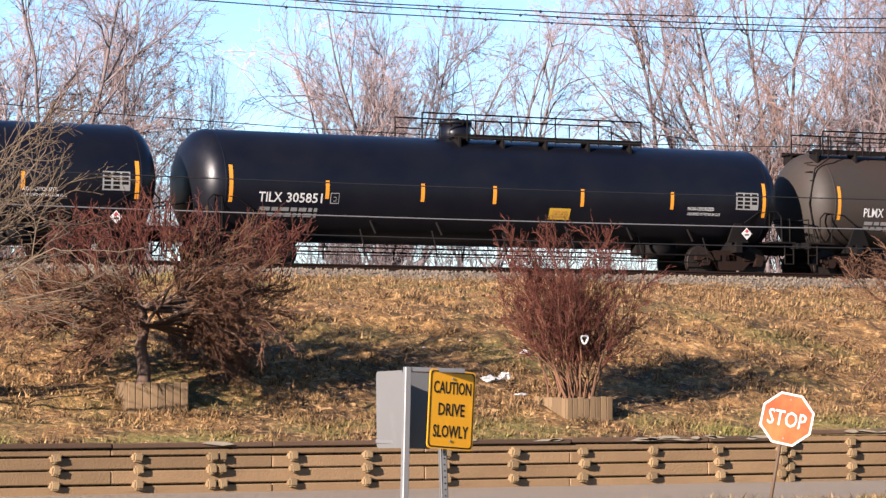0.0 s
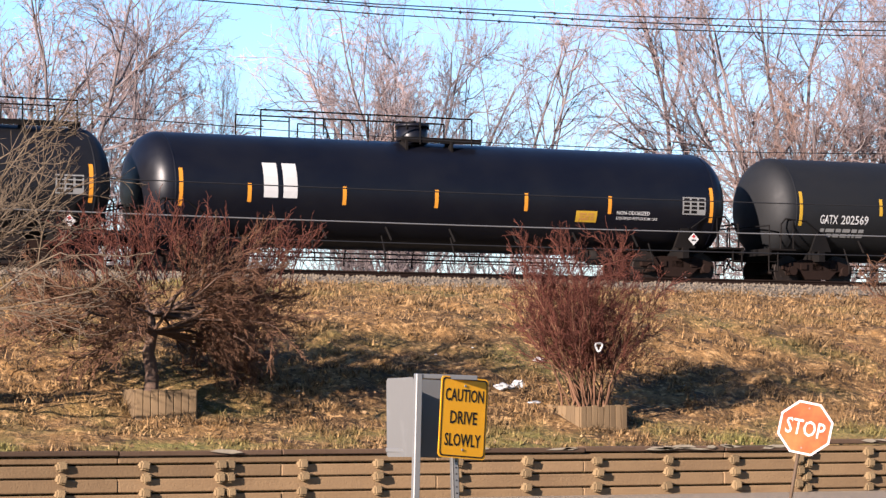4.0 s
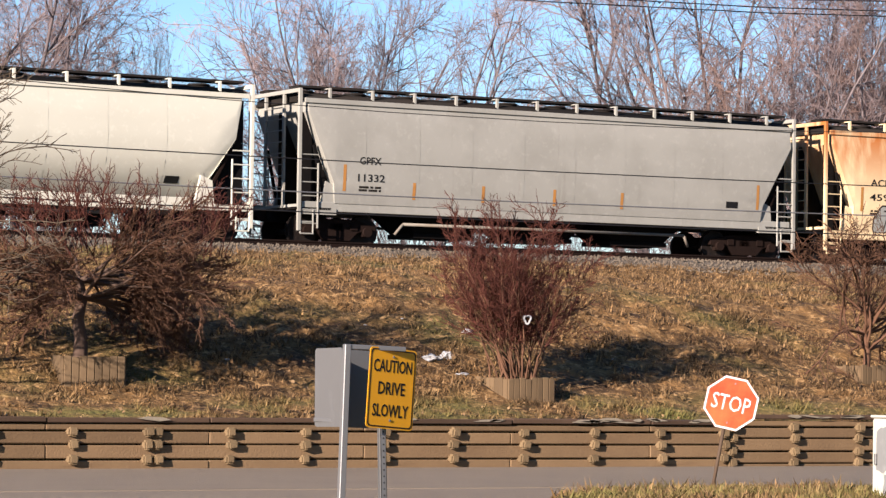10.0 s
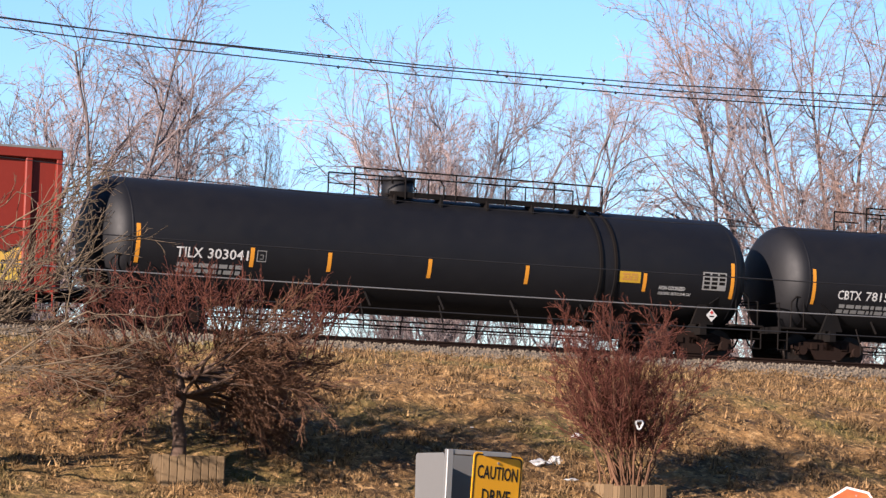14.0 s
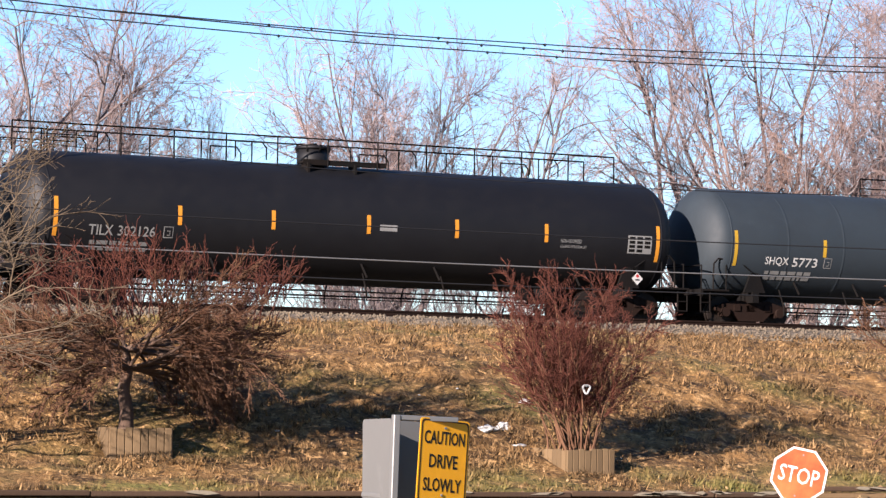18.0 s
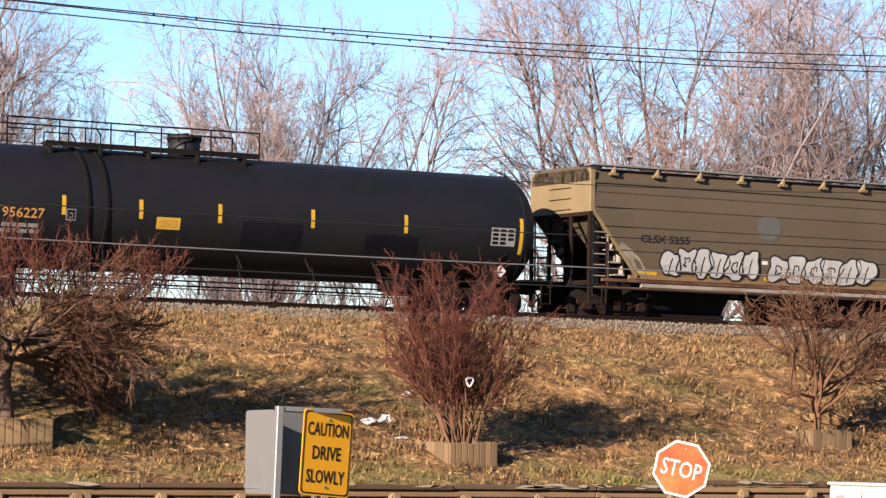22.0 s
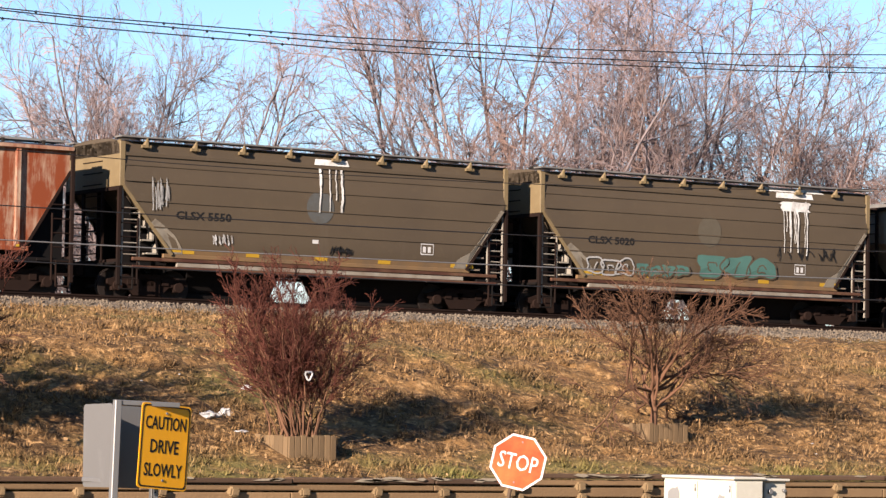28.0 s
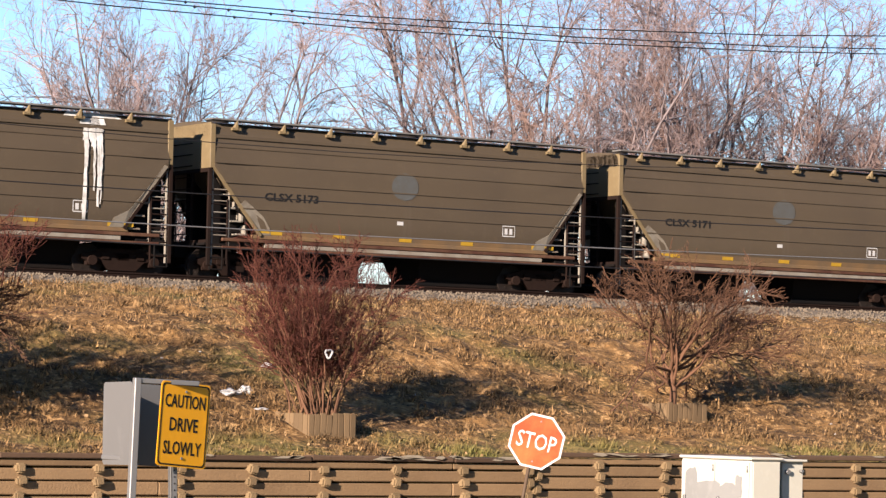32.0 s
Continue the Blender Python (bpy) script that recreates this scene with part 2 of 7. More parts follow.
    "alu": paint("bare_aluminium_sign_back", (0.105, 0.105, 0.102), 0.5, 0.25, dirt=(0.0818, 0.0818, 0.0787), amount=0.4, bump=0.02),
    "signyellow": paint("yellow_retroreflective_sheet", (0.52, 0.245, 0.0025), 0.35, dirt=(0.48, 0.225, 0.0036), amount=0.2, bump=0),
    "signred": paint("faded_red_retroreflective_sheet", (0.358, 0.0419, 0.0139), 0.3, dirt=(0.376, 0.0966, 0.028), amount=0.9, coarse=2.2, bump=0),
    "signwhite": paint("white_retroreflective_sheet", (0.4, 0.4, 0.386), 0.35, dirt=(0.353, 0.348, 0.33), amount=0.2, bump=0),
    "cabinet": paint("chalky_cream_enamel", (0.312, 0.304, 0.254), 0.5, dirt=(0.269, 0.259, 0.211), amount=0.4, bump=0.03),
    "cabinetgrey": paint("patch_of_grey_touch_up_paint", (0.146, 0.147, 0.14), 0.55, bump=0),
    "wire": paint("weathered_cable", (0.00943, 0.00943, 0.0103), 0.6, bump=0),
    "wirelight": paint("bare_aluminium_cable", (0.133, 0.133, 0.133), 0.5, 0.4, bump=0),
    "litter": paint("crumpled_white_plastic", (0.282, 0.282, 0.278), 0.5, bump=0.3),
    "ballast": paint("crushed_grey_limestone", (0.11, 0.089, 0.064), 0.95, dirt=(0.058, 0.045, 0.031), amount=0.7, coarse=2.5, fine=22, bump=1.0, bump_scale=30, vary=0.3),
    "tie": paint("oily_brown_sleeper", (0.0376, 0.0292, 0.023), 0.9, dirt=(0.0584, 0.0458, 0.0354), amount=0.6, fine=12, vary=0.25),
    "bark": paint("grey_tan_bark", (0.12, 0.1, 0.098), 0.9, dirt=(0.065, 0.048, 0.044), amount=0.6, coarse=0.6, fine=8, bump=0.2, vary=0.2),
    "barkred": paint("reddish_bare_twigs", (0.2, 0.155, 0.148), 0.85, dirt=(0.135, 0.095, 0.089), amount=0.6, coarse=0.5, fine=8, bump=0.1, vary=0.25),
    "barkrust": paint("rust_brown_young_shoots", (0.17, 0.115, 0.095), 0.85, dirt=(0.115, 0.08, 0.07), amount=0.6, coarse=0.5, fine=8, bump=0.1),
    "barkpale": paint("pale_sunlit_bark", (0.088, 0.066, 0.043), 0.9, dirt=(0.045, 0.032, 0.021), amount=0.6, coarse=0.8, fine=8, bump=0.2),
    "leaf": paint("curled_dead_leaf", (0.18, 0.116, 0.0546), 0.8, dirt=(0.072, 0.037, 0.0147), amount=0.9, coarse=3.0, fine=9, bump=0),
    "stemtrunk": paint("dark_furrowed_stem_bark", (0.06, 0.038, 0.026), 0.9, dirt=(0.1, 0.068, 0.05), amount=0.5, coarse=1.5, fine=14, bump=0.4),
    "cement": paint("dried_cement_wash", (0.42, 0.42, 0.4), 0.8, dirt=(0.1, 0.095, 0.075), amount=0.8, coarse=3.5, fine=12, bump=0.1),
    "marker": paint("worn_ochre_marker", (0.28, 0.13, 0.03), 0.6, dirt=(0.2, 0.1, 0.03), amount=0.5, bump=0),
    "postbrown": paint("weathered_brown_post", (0.0585, 0.0378, 0.022), 0.7, dirt=(0.0315, 0.021, 0.014), amount=0.5, bump=0.1),
    "splinter": paint("bare_split_wood", (0.18, 0.154, 0.113), 0.9, dirt=(0.1, 0.0816, 0.054), amount=0.5, fine=16, bump=0.4),
    "stemred": paint("dark_red_shrub_stems", (0.0619, 0.0189, 0.0112), 0.8, dirt=(0.0371, 0.0125, 0.00781), amount=0.6, coarse=1.2, fine=8, bump=0.1),
    "stembrown": paint("brown_shrub_stems", (0.085, 0.043, 0.023), 0.85, dirt=(0.052, 0.027, 0.015), amount=0.6, coarse=1.2, fine=8, bump=0.1),
}


def grass_material():
    m, t, b = nodes_of("dormant_winter_turf")
    c = mixed(t, (0.165, 0.092, 0.032), (0.05, 0.028, 0.011), ramp(t, noise_tex(t, 1.3, 6), 0.4, 0.6))
    c = mixed(t, c, (0.085, 0.068, 0.02), ramp(t, noise_tex(t, 0.33, 5, (1, 1, 1)), 0.52, 0.68))
    c = mixed(t, c, (0.3, 0.185, 0.078), ramp(t, noise_tex(t, 5.5, 6, (1, 1, 1), 0.75), 0.52, 0.62))
    c = mixed(t, c, (0.02, 0.013, 0.006), ramp(t, noise_tex(t, 8.0, 6, (1, 1, 1), 0.75), 0.54, 0.64))
    co, sep, mul = t.nodes.new("ShaderNodeTexCoord"), t.nodes.new("ShaderNodeSeparateXYZ"), t.nodes.new("ShaderNodeMath")
    mul.operation = "MULTIPLY"   # live grass along the foot of the bank
    t.links.new(co.outputs["Object"], sep.inputs[0])
    t.links.new(ramp(t, sep.outputs[1], 47.0, 45.4), mul.inputs[0])
    t.links.new(ramp(t, noise_tex(t, 0.7, 5), 0.44, 0.66), mul.inputs[1])
    c = mixed(t, c, (0.115, 0.105, 0.028), mul.outputs[0])
    t.links.new(c, b.inputs["Base Color"])
    b.inputs["Roughness"].default_value = 0.95
    b.inputs["Specular IOR Level"].default_value = 0.15
    bp = t.nodes.new("ShaderNodeBump")
    bp.inputs["Strength"].default_value, bp.inputs["Distance"].default_value = 1.0, 0.1
    t.links.new(noise_tex(t, 7.0, 6), bp.inputs["Height"])
    t.links.new(bp.outputs[0], b.inputs["Normal"])
    return m


def blade_material():
    m, t, b = nodes_of("dry_grass_blades")
    g = t.nodes.new("ShaderNodeNewGeometry")
    c = mixed(t, (0.028, 0.018, 0.009), (0.235, 0.142, 0.06), g.outputs["Random Per Island"])
    c = mixed(t, c, (0.1, 0.085, 0.024), ramp(t, noise_tex(t, 0.33, 5), 0.54, 0.74))
    c = mixed(t, c, (0.045, 0.028, 0.012), ramp(t, noise_tex(t, 0.9, 5), 0.5, 0.7))
    c = mixed(t, c, (0.29, 0.185, 0.082), ramp(t, noise_tex(t, 2.2, 4), 0.56, 0.72))
    co, sep, mul = t.nodes.new("ShaderNodeTexCoord"), t.nodes.new("ShaderNodeSeparateXYZ"), t.nodes.new("ShaderNodeMath")
    mul.operation = "MULTIPLY"   # live grass along the foot of the bank
    t.links.new(co.outputs["Object"], sep.inputs[0])
    t.links.new(ramp(t, sep.outputs[1], 47.0, 45.4), mul.inputs[0])
    t.links.new(ramp(t, noise_tex(t, 0.7, 5), 0.44, 0.66), mul.inputs[1])
    c = mixed(t, c, (0.115, 0.105, 0.028), mul.outputs[0])
    t.links.new(c, b.inputs["Base Color"])
    b.inputs["Roughness"].default_value = 0.9
    b.inputs["Specular IOR Level"].default_value = 0.2
    return m


M["grass"], M["blade"] = grass_material(), blade_material()


# ---- mesh helpers ----
def box(bm, x0, x1, y0, y1, z0, z1):
    v = [bm.verts.new((x, y, z)) for z in (z0, z1) for y in (y0, y1) for x in (x0, x1)]
    for f in ((0, 2, 3, 1), (4, 5, 7, 6), (0, 1, 5, 4), (2, 6, 7, 3), (0, 4, 6, 2), (1, 3, 7, 5)):
        bm.faces.new([v[i] for i in f])
    return v


def bevelled(bm, width=0.012, segments=1):
    bmesh.ops.bevel(bm, geom=list(bm.edges), offset=width, segments=segments, affect="EDGES", clamp_overlap=True)
    return bm


def tube(bm, p, q, r0, r1=None, sides=8, caps=True):
    p, q = Vector(p), Vector(q)
    r1 = r0 if r1 is None else r1
    d = (q - p).normalized()
    a = d.orthogonal().normalized()
    b = d.cross(a)
    rings = []
    for c, r in ((p, r0), (q, r1)):
        rings.append([bm.verts.new(c + (a * math.cos(6.28318 * i / sides) + b * math.sin(6.28318 * i / sides)) * r) for i in range(sides)])
    for i in range(sides):
        f = bm.faces.new((rings[0][i], rings[0][(i + 1) % sides], rings[1][(i + 1) % sides], rings[1][i]))
        f.smooth = sides > 6
    if caps:
        bm.faces.new(rings[0][::-1])
        bm.faces.new(rings[1])


def pipe(bm, pts, r, sides=6):
    for p, q in zip(pts, pts[1:]):
        tube(bm, p, q, r, sides=sides)


def prism(bm, outline, y0, y1):
    """A closed outline of (x, z) points pushed from y0 to y1."""
    a = [bm.verts.new((x, y0, z)) for x, z in outline]
    b = [bm.verts.new((x, y1, z)) for x, z in outline]
    n = len(outline)
    bm.faces.new(a)
    bm.faces.new(b[::-1])
    for i in range(n):
        bm.faces.new((a[i], b[i], b[(i + 1) % n], a[(i + 1) % n]))


def mesh_of(name, bm, material):
    bmesh.ops.recalc_face_normals(bm, faces=bm.faces)
    me = bpy.data.meshes.new(name)
    bm.to_mesh(me)
    bm.free()
    me.materials.append(material)
    return me


def put(name, me, parent, m=None, label=""):
    ob = new(name, me)
    ob.parent = parent
    if m is not None:
        ob.matrix_basis = m
    if label:
        tagged(ob, label=label)
    return ob


def part(name, bm, material, parent, label="", m=None):
    return put(name, mesh_of(name, bm, material), parent, m, label)


def thing(name, m, label, category, group="", kind=""):
    ob = new(name)
    ob.empty_display_size = 0.3
    ob.matrix_basis = m
    return tagged(ob, label, category, group, kind)


SHARED = {}


def shared(key, build, material):
    """One mesh for alike pieces."""
    if key not in SHARED:
        bm = bmesh.new()
        build(bm)
        SHARED[key] = mesh_of(key, bm, material)
    return SHARED[key]


def fast_mesh(name, verts, faces, material, smooth=False):
    me = bpy.data.meshes.new(name)
    verts, faces = np.asarray(verts, dtype=np.float32), np.asarray(faces, dtype=np.int32)
    k = faces.shape[1]
    me.vertices.add(len(verts))
    me.vertices.foreach_set("co", verts.ravel())
    me.loops.add(faces.size)
    me.loops.foreach_set("vertex_index", faces.ravel())
    me.polygons.add(len(faces))
    me.polygons.foreach_set("loop_start", np.arange(0, faces.size, k, dtype=np.int32))
    if smooth:
        me.polygons.foreach_set("use_smooth", np.ones(len(faces), dtype=bool))
    me.update(calc_edges=True)
    me.validate()
    me.materials.append(material)
    return me


# ---- ground, road, retaining wall ----
RAIL_Z, TRACK_Y, NEAR_Y = 4.75, 73.3, 69.0
WALL_Y = 44.6
PLANTERS = ((19.33, 47.6, 1.36), (27.06, 46.3, 1.10), (36.2, 48.35, 1.42))   # near corner and base height of each planter box


def ground_z(x, y):
    """Height of the turf: road level, bank behind the wall, track bed, land falling away beyond."""
    if y < WALL_Y + 0.1:
        return -0.04
    toe = float(np.interp(x, (19.5, 27.06, 36.2), (47.5, 46.2, 48.25)))   # where the bank steepens, level with the planters
    low = float(np.interp(x, (19.5, 27.06, 36.2), (1.31, 1.07, 1.39)))
    knee = toe + (3.0 - low) / 0.36
    pts = ((44.7, 0.74), (toe, low), (knee, 3.0), (knee + 2.0, 3.3), (64.0, 4.1), (66.2, 4.36), (78.0, 4.36), (84.0, 3.2), (100.0, 2.6), (1500.0, 2.0))
    for (a, za), (b, zb) in zip(pts, pts[1:]):
        if y <= b:
            z = za + (zb - za) * (y - a) / (b - a)
            break
    if 45 < y < 66:
        k = min(1, (y - 45) / 3, (66 - y) / 2)
        z += k * (0.14 * noise.noise((x * 0.23, y * 0.23, 0)) + 0.09 * noise.noise((x * 0.9, y * 0.9, 3)) + 0.13 * noise.noise((x * 1.8, y * 1.5, 5)) * (0.6 + noise.noise((x * 0.4, y * 0.4, 8))) + 0.075 * noise.noise((x * 3.2, y * 2.4, 7)))
        z += 0.10 * k * math.sin(x * 0.21 + 1.0)
    for px, py, pz in PLANTERS:   # the slope is banked up beside and behind each planter box
        u, v = x - px, y - py
        if -2.5 < u < 2.5 and -0.2 < v < 4.5 and not (-0.02 < u < 1.0 and v < 0.98):
            top = pz + 0.34 + 0.1 * max(0.0, v - 0.95)
            w = min(1.0, max(0.0, (v - 0.1) / 0.85)) ** 1.4 * max(0.0, 1 - max(0.0, abs(u - 0.47) - 0.5) / 1.6) * max(0.0, min(1.0, (4.5 - v) / 3.0))
            if u > 0.9:
                w *= max(0.0, 1 - (u - 0.9) / 0.4) * min(1.0, max(0.0, v - 0.6))
            z = max(z, z + (top - z) * w)
    return z


def build_ground():
    xs = sorted({*np.arange(-400, 0, 50.0), *np.arange(0, 8, 2.0), *np.arange(8, 60, 0.14), *np.arange(60, 80, 1.0), *np.arange(80, 120, 4.0), *np.arange(120, 1601, 80.0)})
    ys = sorted({*np.arange(-300, 40, 20.0), 40, 44.68, 44.7, *np.arange(45, 66.4, 0.16), 67.0, 78, 80, 82, 84, 90, 100, 150, 300, 700, 1500})
    v = [(x, y, -0.04 if y == 44.68 else ground_z(x, y)) for y in ys for x in xs]
    n = len(xs)
    f = [(j * n + i, j * n + i + 1, (j + 1) * n + i + 1, (j + 1) * n + i) for j in range(len(ys) - 1) for i in range(n - 1)]
    tagged(new("ground", fast_mesh("ground", v, f, M["grass"], True)), "dry tan winter grass bank sloping up to the tracks", "ground", kind="structure")


build_ground()


def build_road():
    bm = bmesh.new()
    box(bm, -120, 300, 36.9, 44.5, -0.3, 0.0)
    box(bm, -120, 300, 29.0, 36.9, -0.3, -0.012)
    tagged(new("road", mesh_of("road", bm, M["asphalt"])), "sun-bleached grey asphalt road below the timber wall", "road", kind="structure")
    bm = bmesh.new()
    ring = []
    for i in range(40):
        a = 6.28318 * i / 40
        ring.append((23.6 + 4.0 * math.cos(a), 31.6 + 3.5 * math.sin(a)))
    top = [bm.verts.new((x, y, 0.05 + 0.02 * noise.noise((x, y, 0)))) for x, y in ring]
    low = [bm.verts.new((23.6 + (x - 23.6) * 1.02, 31.6 + (y - 31.6) * 1.02, -0.1)) for x, y in ring]
    mid = bm.verts.new((23.6, 31.6, 0.12))
    for i in range(40):
        bm.faces.new((low[i], low[(i + 1) % 40], top[(i + 1) % 40], top[i]))
        bm.faces.new((top[i], top[(i + 1) % 40], mid))
    tagged(new("grass_island", mesh_of("grass_island", bm, M["grass"])), "low rounded grass verge at the road edge", "verge", kind="structure")


build_road()

STUB_X = [16.87 - 1.38 * k for k in range(7, 0, -1)] + [16.87, 18.24, 19.5, 19.66, 20.93, 22.24, 23.69, 24.98, 26.33, 27.71, 29.06, 30.36, 30.54, 31.85, 33.25, 34.7, 36.15, 37.6, 39.05, 40.5]


def build_wall():
    wall = thing("retaining_wall", pose(0, 0, 0), "stacked brown timber retaining wall beside the road", "wall", kind="structure")
    rnd = random.Random(4)

    def timber(bm):
        box(bm, 0, 1, 0, 0.2, 0, 1)
        bevelled(bm, 0.004)
    for right in (False, True):
        lo, hi = (4.0, 30.45) if not right else (30.45, 72.0)
        courses = [(-0.06, 0.13), (0.145, 0.365), (0.38, 0.575), (0.59, 0.70)] if not right else [(-0.06, 0.04), (0.055, 0.25), (0.265, 0.48), (0.495, 0.675), (0.69, 0.80)]
        for k, (z0, z1) in enumerate(courses):
            x = lo
            while x < hi - 0.05:
                ln = min(hi - x, 5.52 if x > lo or k % 2 == 0 else 2.76)
                me = shared("timber_%d_%d_%d" % (right, k, round(ln * 100)), lambda bm, ln=ln, a=z0, b=z1: (box(bm, 0.003, ln - 0.003, 0, 0.2, a + 0.006, b - 0.006), bevelled(bm, 0.016)), M["timber"])
                put("timber", me, wall, pose(x, WALL_Y - 0.1 + rnd.uniform(-0.008, 0.008), rnd.uniform(-0.004, 0.004), 0, 0, 0))
                x += ln
        x = lo
        top = 0.715 if not right else 0.815
        while x < hi - 0.05:
            ln = min(hi - x, 2.76)
            me = shared("cap_%d" % round(ln * 100), lambda bm, ln=ln: (box(bm, 0.006, ln - 0.006, 0, 0.28, 0, 0.085), bevelled(bm, 0.015)), M["cap"])
            put("cap_timber", me, wall, pose(x, WALL_Y - 0.15 + rnd.uniform(-0.012, 0.012), top + rnd.uniform(-0.008, 0.008), rnd.uniform(-2, 2), rnd.uniform(-0.2, 0.2), 0))
            x += ln
    # split and peeling edges of the cap
    for k in range(26):
        x = rnd.choice((rnd.uniform(27.5, 30.3), rnd.uniform(27.5, 30.3), rnd.uniform(31.7, 33.2), rnd.uniform(16, 40)))
        z = 0.8 if x < 30.45 else 0.9
        a, b = rnd.uniform(0.08, 0.3), rnd.uniform(0.015, 0.04)
        bm = bmesh.new()
        prism(bm, [(-a, 0), (-a * 0.4, b), (a * 0.5, b * rnd.uniform(0.5, 1.1)), (a, 0), (a * 0.3, -b * 0.8), (-a * 0.5, -b * 0.4)], -0.012, 0.004)
        part("splinter", bm, M["splinter"], wall).matrix_basis = pose(x, WALL_Y - 0.165, z - rnd.uniform(0.0, 0.05), 0, rnd.uniform(-6, 6), 0)
    bm = bmesh.new()
    box(bm, -0.085, 0.085, 0, 0.3, -0.08, 0.08)
    bevelled(bm, 0.03, 2)
    me = mesh_of("stub", bm, M["stub"])
    for x in STUB_X:
        for z in ((0.57, 0.37, 0.14) if x < 30.5 else (0.68, 0.49, 0.26, 0.06)):
            put("timber_end", me, wall, pose(x + rnd.uniform(-0.02, 0.02), WALL_Y - 0.2 + rnd.uniform(-0.02, 0.02), z, rnd.uniform(-5, 5), rnd.uniform(-9, 9), rnd.uniform(-3, 3)) @ Matrix.Diagonal((rnd.uniform(0.85, 1.05), 1, rnd.uniform(0.85, 1.0), 1)), "pale sawn end of an anchor timber")


build_wall()


# ---- the tracks ----
def build_tracks():
    v, f = [], []
    prof = [(65.6, 4.28), (66.9, 4.52), (67.6, 4.575), (71.0, 4.565), (74.8, 4.575), (75.6, 4.5), (77.0, 4.3)]
    xs = np.arange(-10, 140.1, 0.25)
    for j, (y, z) in enumerate(prof):
        for x in xs:
            v.append((x, y, z + 0.025 * noise.noise((x * 3, y * 3, 1)) + 0.02 * noise.noise((x * 0.7, y, 2))))
    n = len(xs)
    f = [(j * n + i, j * n + i + 1, (j + 1) * n + i + 1, (j + 1) * n + i) for j in range(len(prof) - 1) for i in range(n - 1)]
    bed = tagged(new("ballast_bed", fast_mesh("ballast_bed", v, f, M["ballast"], True)), "grey crushed-stone ballast under two railway tracks", "ballast", kind="structure")
    # loose stones along the near shoulder
    rng = np.random.default_rng(5)
    cnt = 9000
    c = np.column_stack([rng.uniform(14, 75, cnt), 63.6 + 4.4 * rng.beta(2.6, 2, cnt), np.zeros(cnt)])
    c[:, 2] = [max(ground_z(a, b), float(np.interp(b, [65.5, 65.6, 66.9, 67.6, 69], [0.0, 4.28, 4.52, 4.575, 4.57]))) + 0.02 for a, b in c[:, :2]]
    octa = np.array([(1, 0, 0), (-1, 0, 0), (0, 1, 0), (0, -1, 0), (0, 0, 1), (0, 0, -1)], dtype=float)
    tri = np.array([(0, 2, 4), (2, 1, 4), (1, 3, 4), (3, 0, 4), (2, 0, 5), (1, 2, 5), (3, 1, 5), (0, 3, 5)])
    size = rng.uniform(0.018, 0.05, (cnt, 1, 1))
    vv = c[:, None, :] + octa[None] * size * rng.uniform(0.6, 1.3, (cnt, 6, 1))
    ff = tri[None] + 6 * np.arange(cnt)[:, None, None]
    st = new("loose_ballast", fast_mesh("loose_ballast", vv.reshape(-1, 3), ff.reshape(-1, 3), M["ballast"]))
    tagged(st, "loose grey stones strewn along the ballast shoulder", "stones", kind="stuff")
    for name, y in (("near", NEAR_Y), ("far", TRACK_Y)):
        track = thing("railway_track", pose(0, y, 0), "steel rails on dark timber sleepers, running straight", "track", "parallel tracks", "structure")
        for s in (-0.75, 0.75):
            bm = bmesh.new()
            o = [(-0.07, 0), (0.07, 0), (0.07, 0.015), (0.012, 0.035), (0.012, 0.12), (0.036, 0.13), (0.036, 0.168), (-0.036, 0.168), (-0.036, 0.13), (-0.012, 0.12), (-0.012, 0.035), (-0.07, 0.015)]
            a = [bm.verts.new((-20, s + q, RAIL_Z - 0.168 + z)) for q, z in o]
            b = [bm.verts.new((160, s + q, RAIL_Z - 0.168 + z)) for q, z in o]
            for i in range(len(o)):
                bm.faces.new((a[i], b[i], b[(i + 1) % 12], a[(i + 1) % 12]))
            part("rail", bm, M["rusty"], track, "rust-brown steel rail")
        me = shared("sleeper", lambda bm: (box(bm, -0.115, 0.115, -1.3, 1.3, RAIL_Z - 0.35, RAIL_Z - 0.175), bevelled(bm, 0.012)), M["tie"])
        for k in range(100):
            put("sleeper", me, track, pose(16 + 0.56 * k, 0, 0))


build_tracks()


# ---- railway cars ----
# Each car is built round its own middle: x along the track, z up from the rail head; the lit side faces -y.
TRAIN, WHEELS = [], []
SMALL_TANK, LARGE_TANK = (1.46, 2.24), (1.55, 2.38)   # radius and height of the middle line


def tank_side(length, R_TANK, Z_TANK):
    """From metres along the side and height to a place just off the round shell."""
    def at(u, z, off=0.006):
        d = max(-0.98, min(0.98, (z - Z_TANK) / R_TANK))
        return (u - length / 2, -(R_TANK * math.sqrt(1 - d * d) + off), z + off * d)
    return at


def flat_side(length, depth):
    def at(u, z, off=0.006):
        return (u - length / 2, -(depth(z) if callable(depth) else depth) - off, z)
    return at


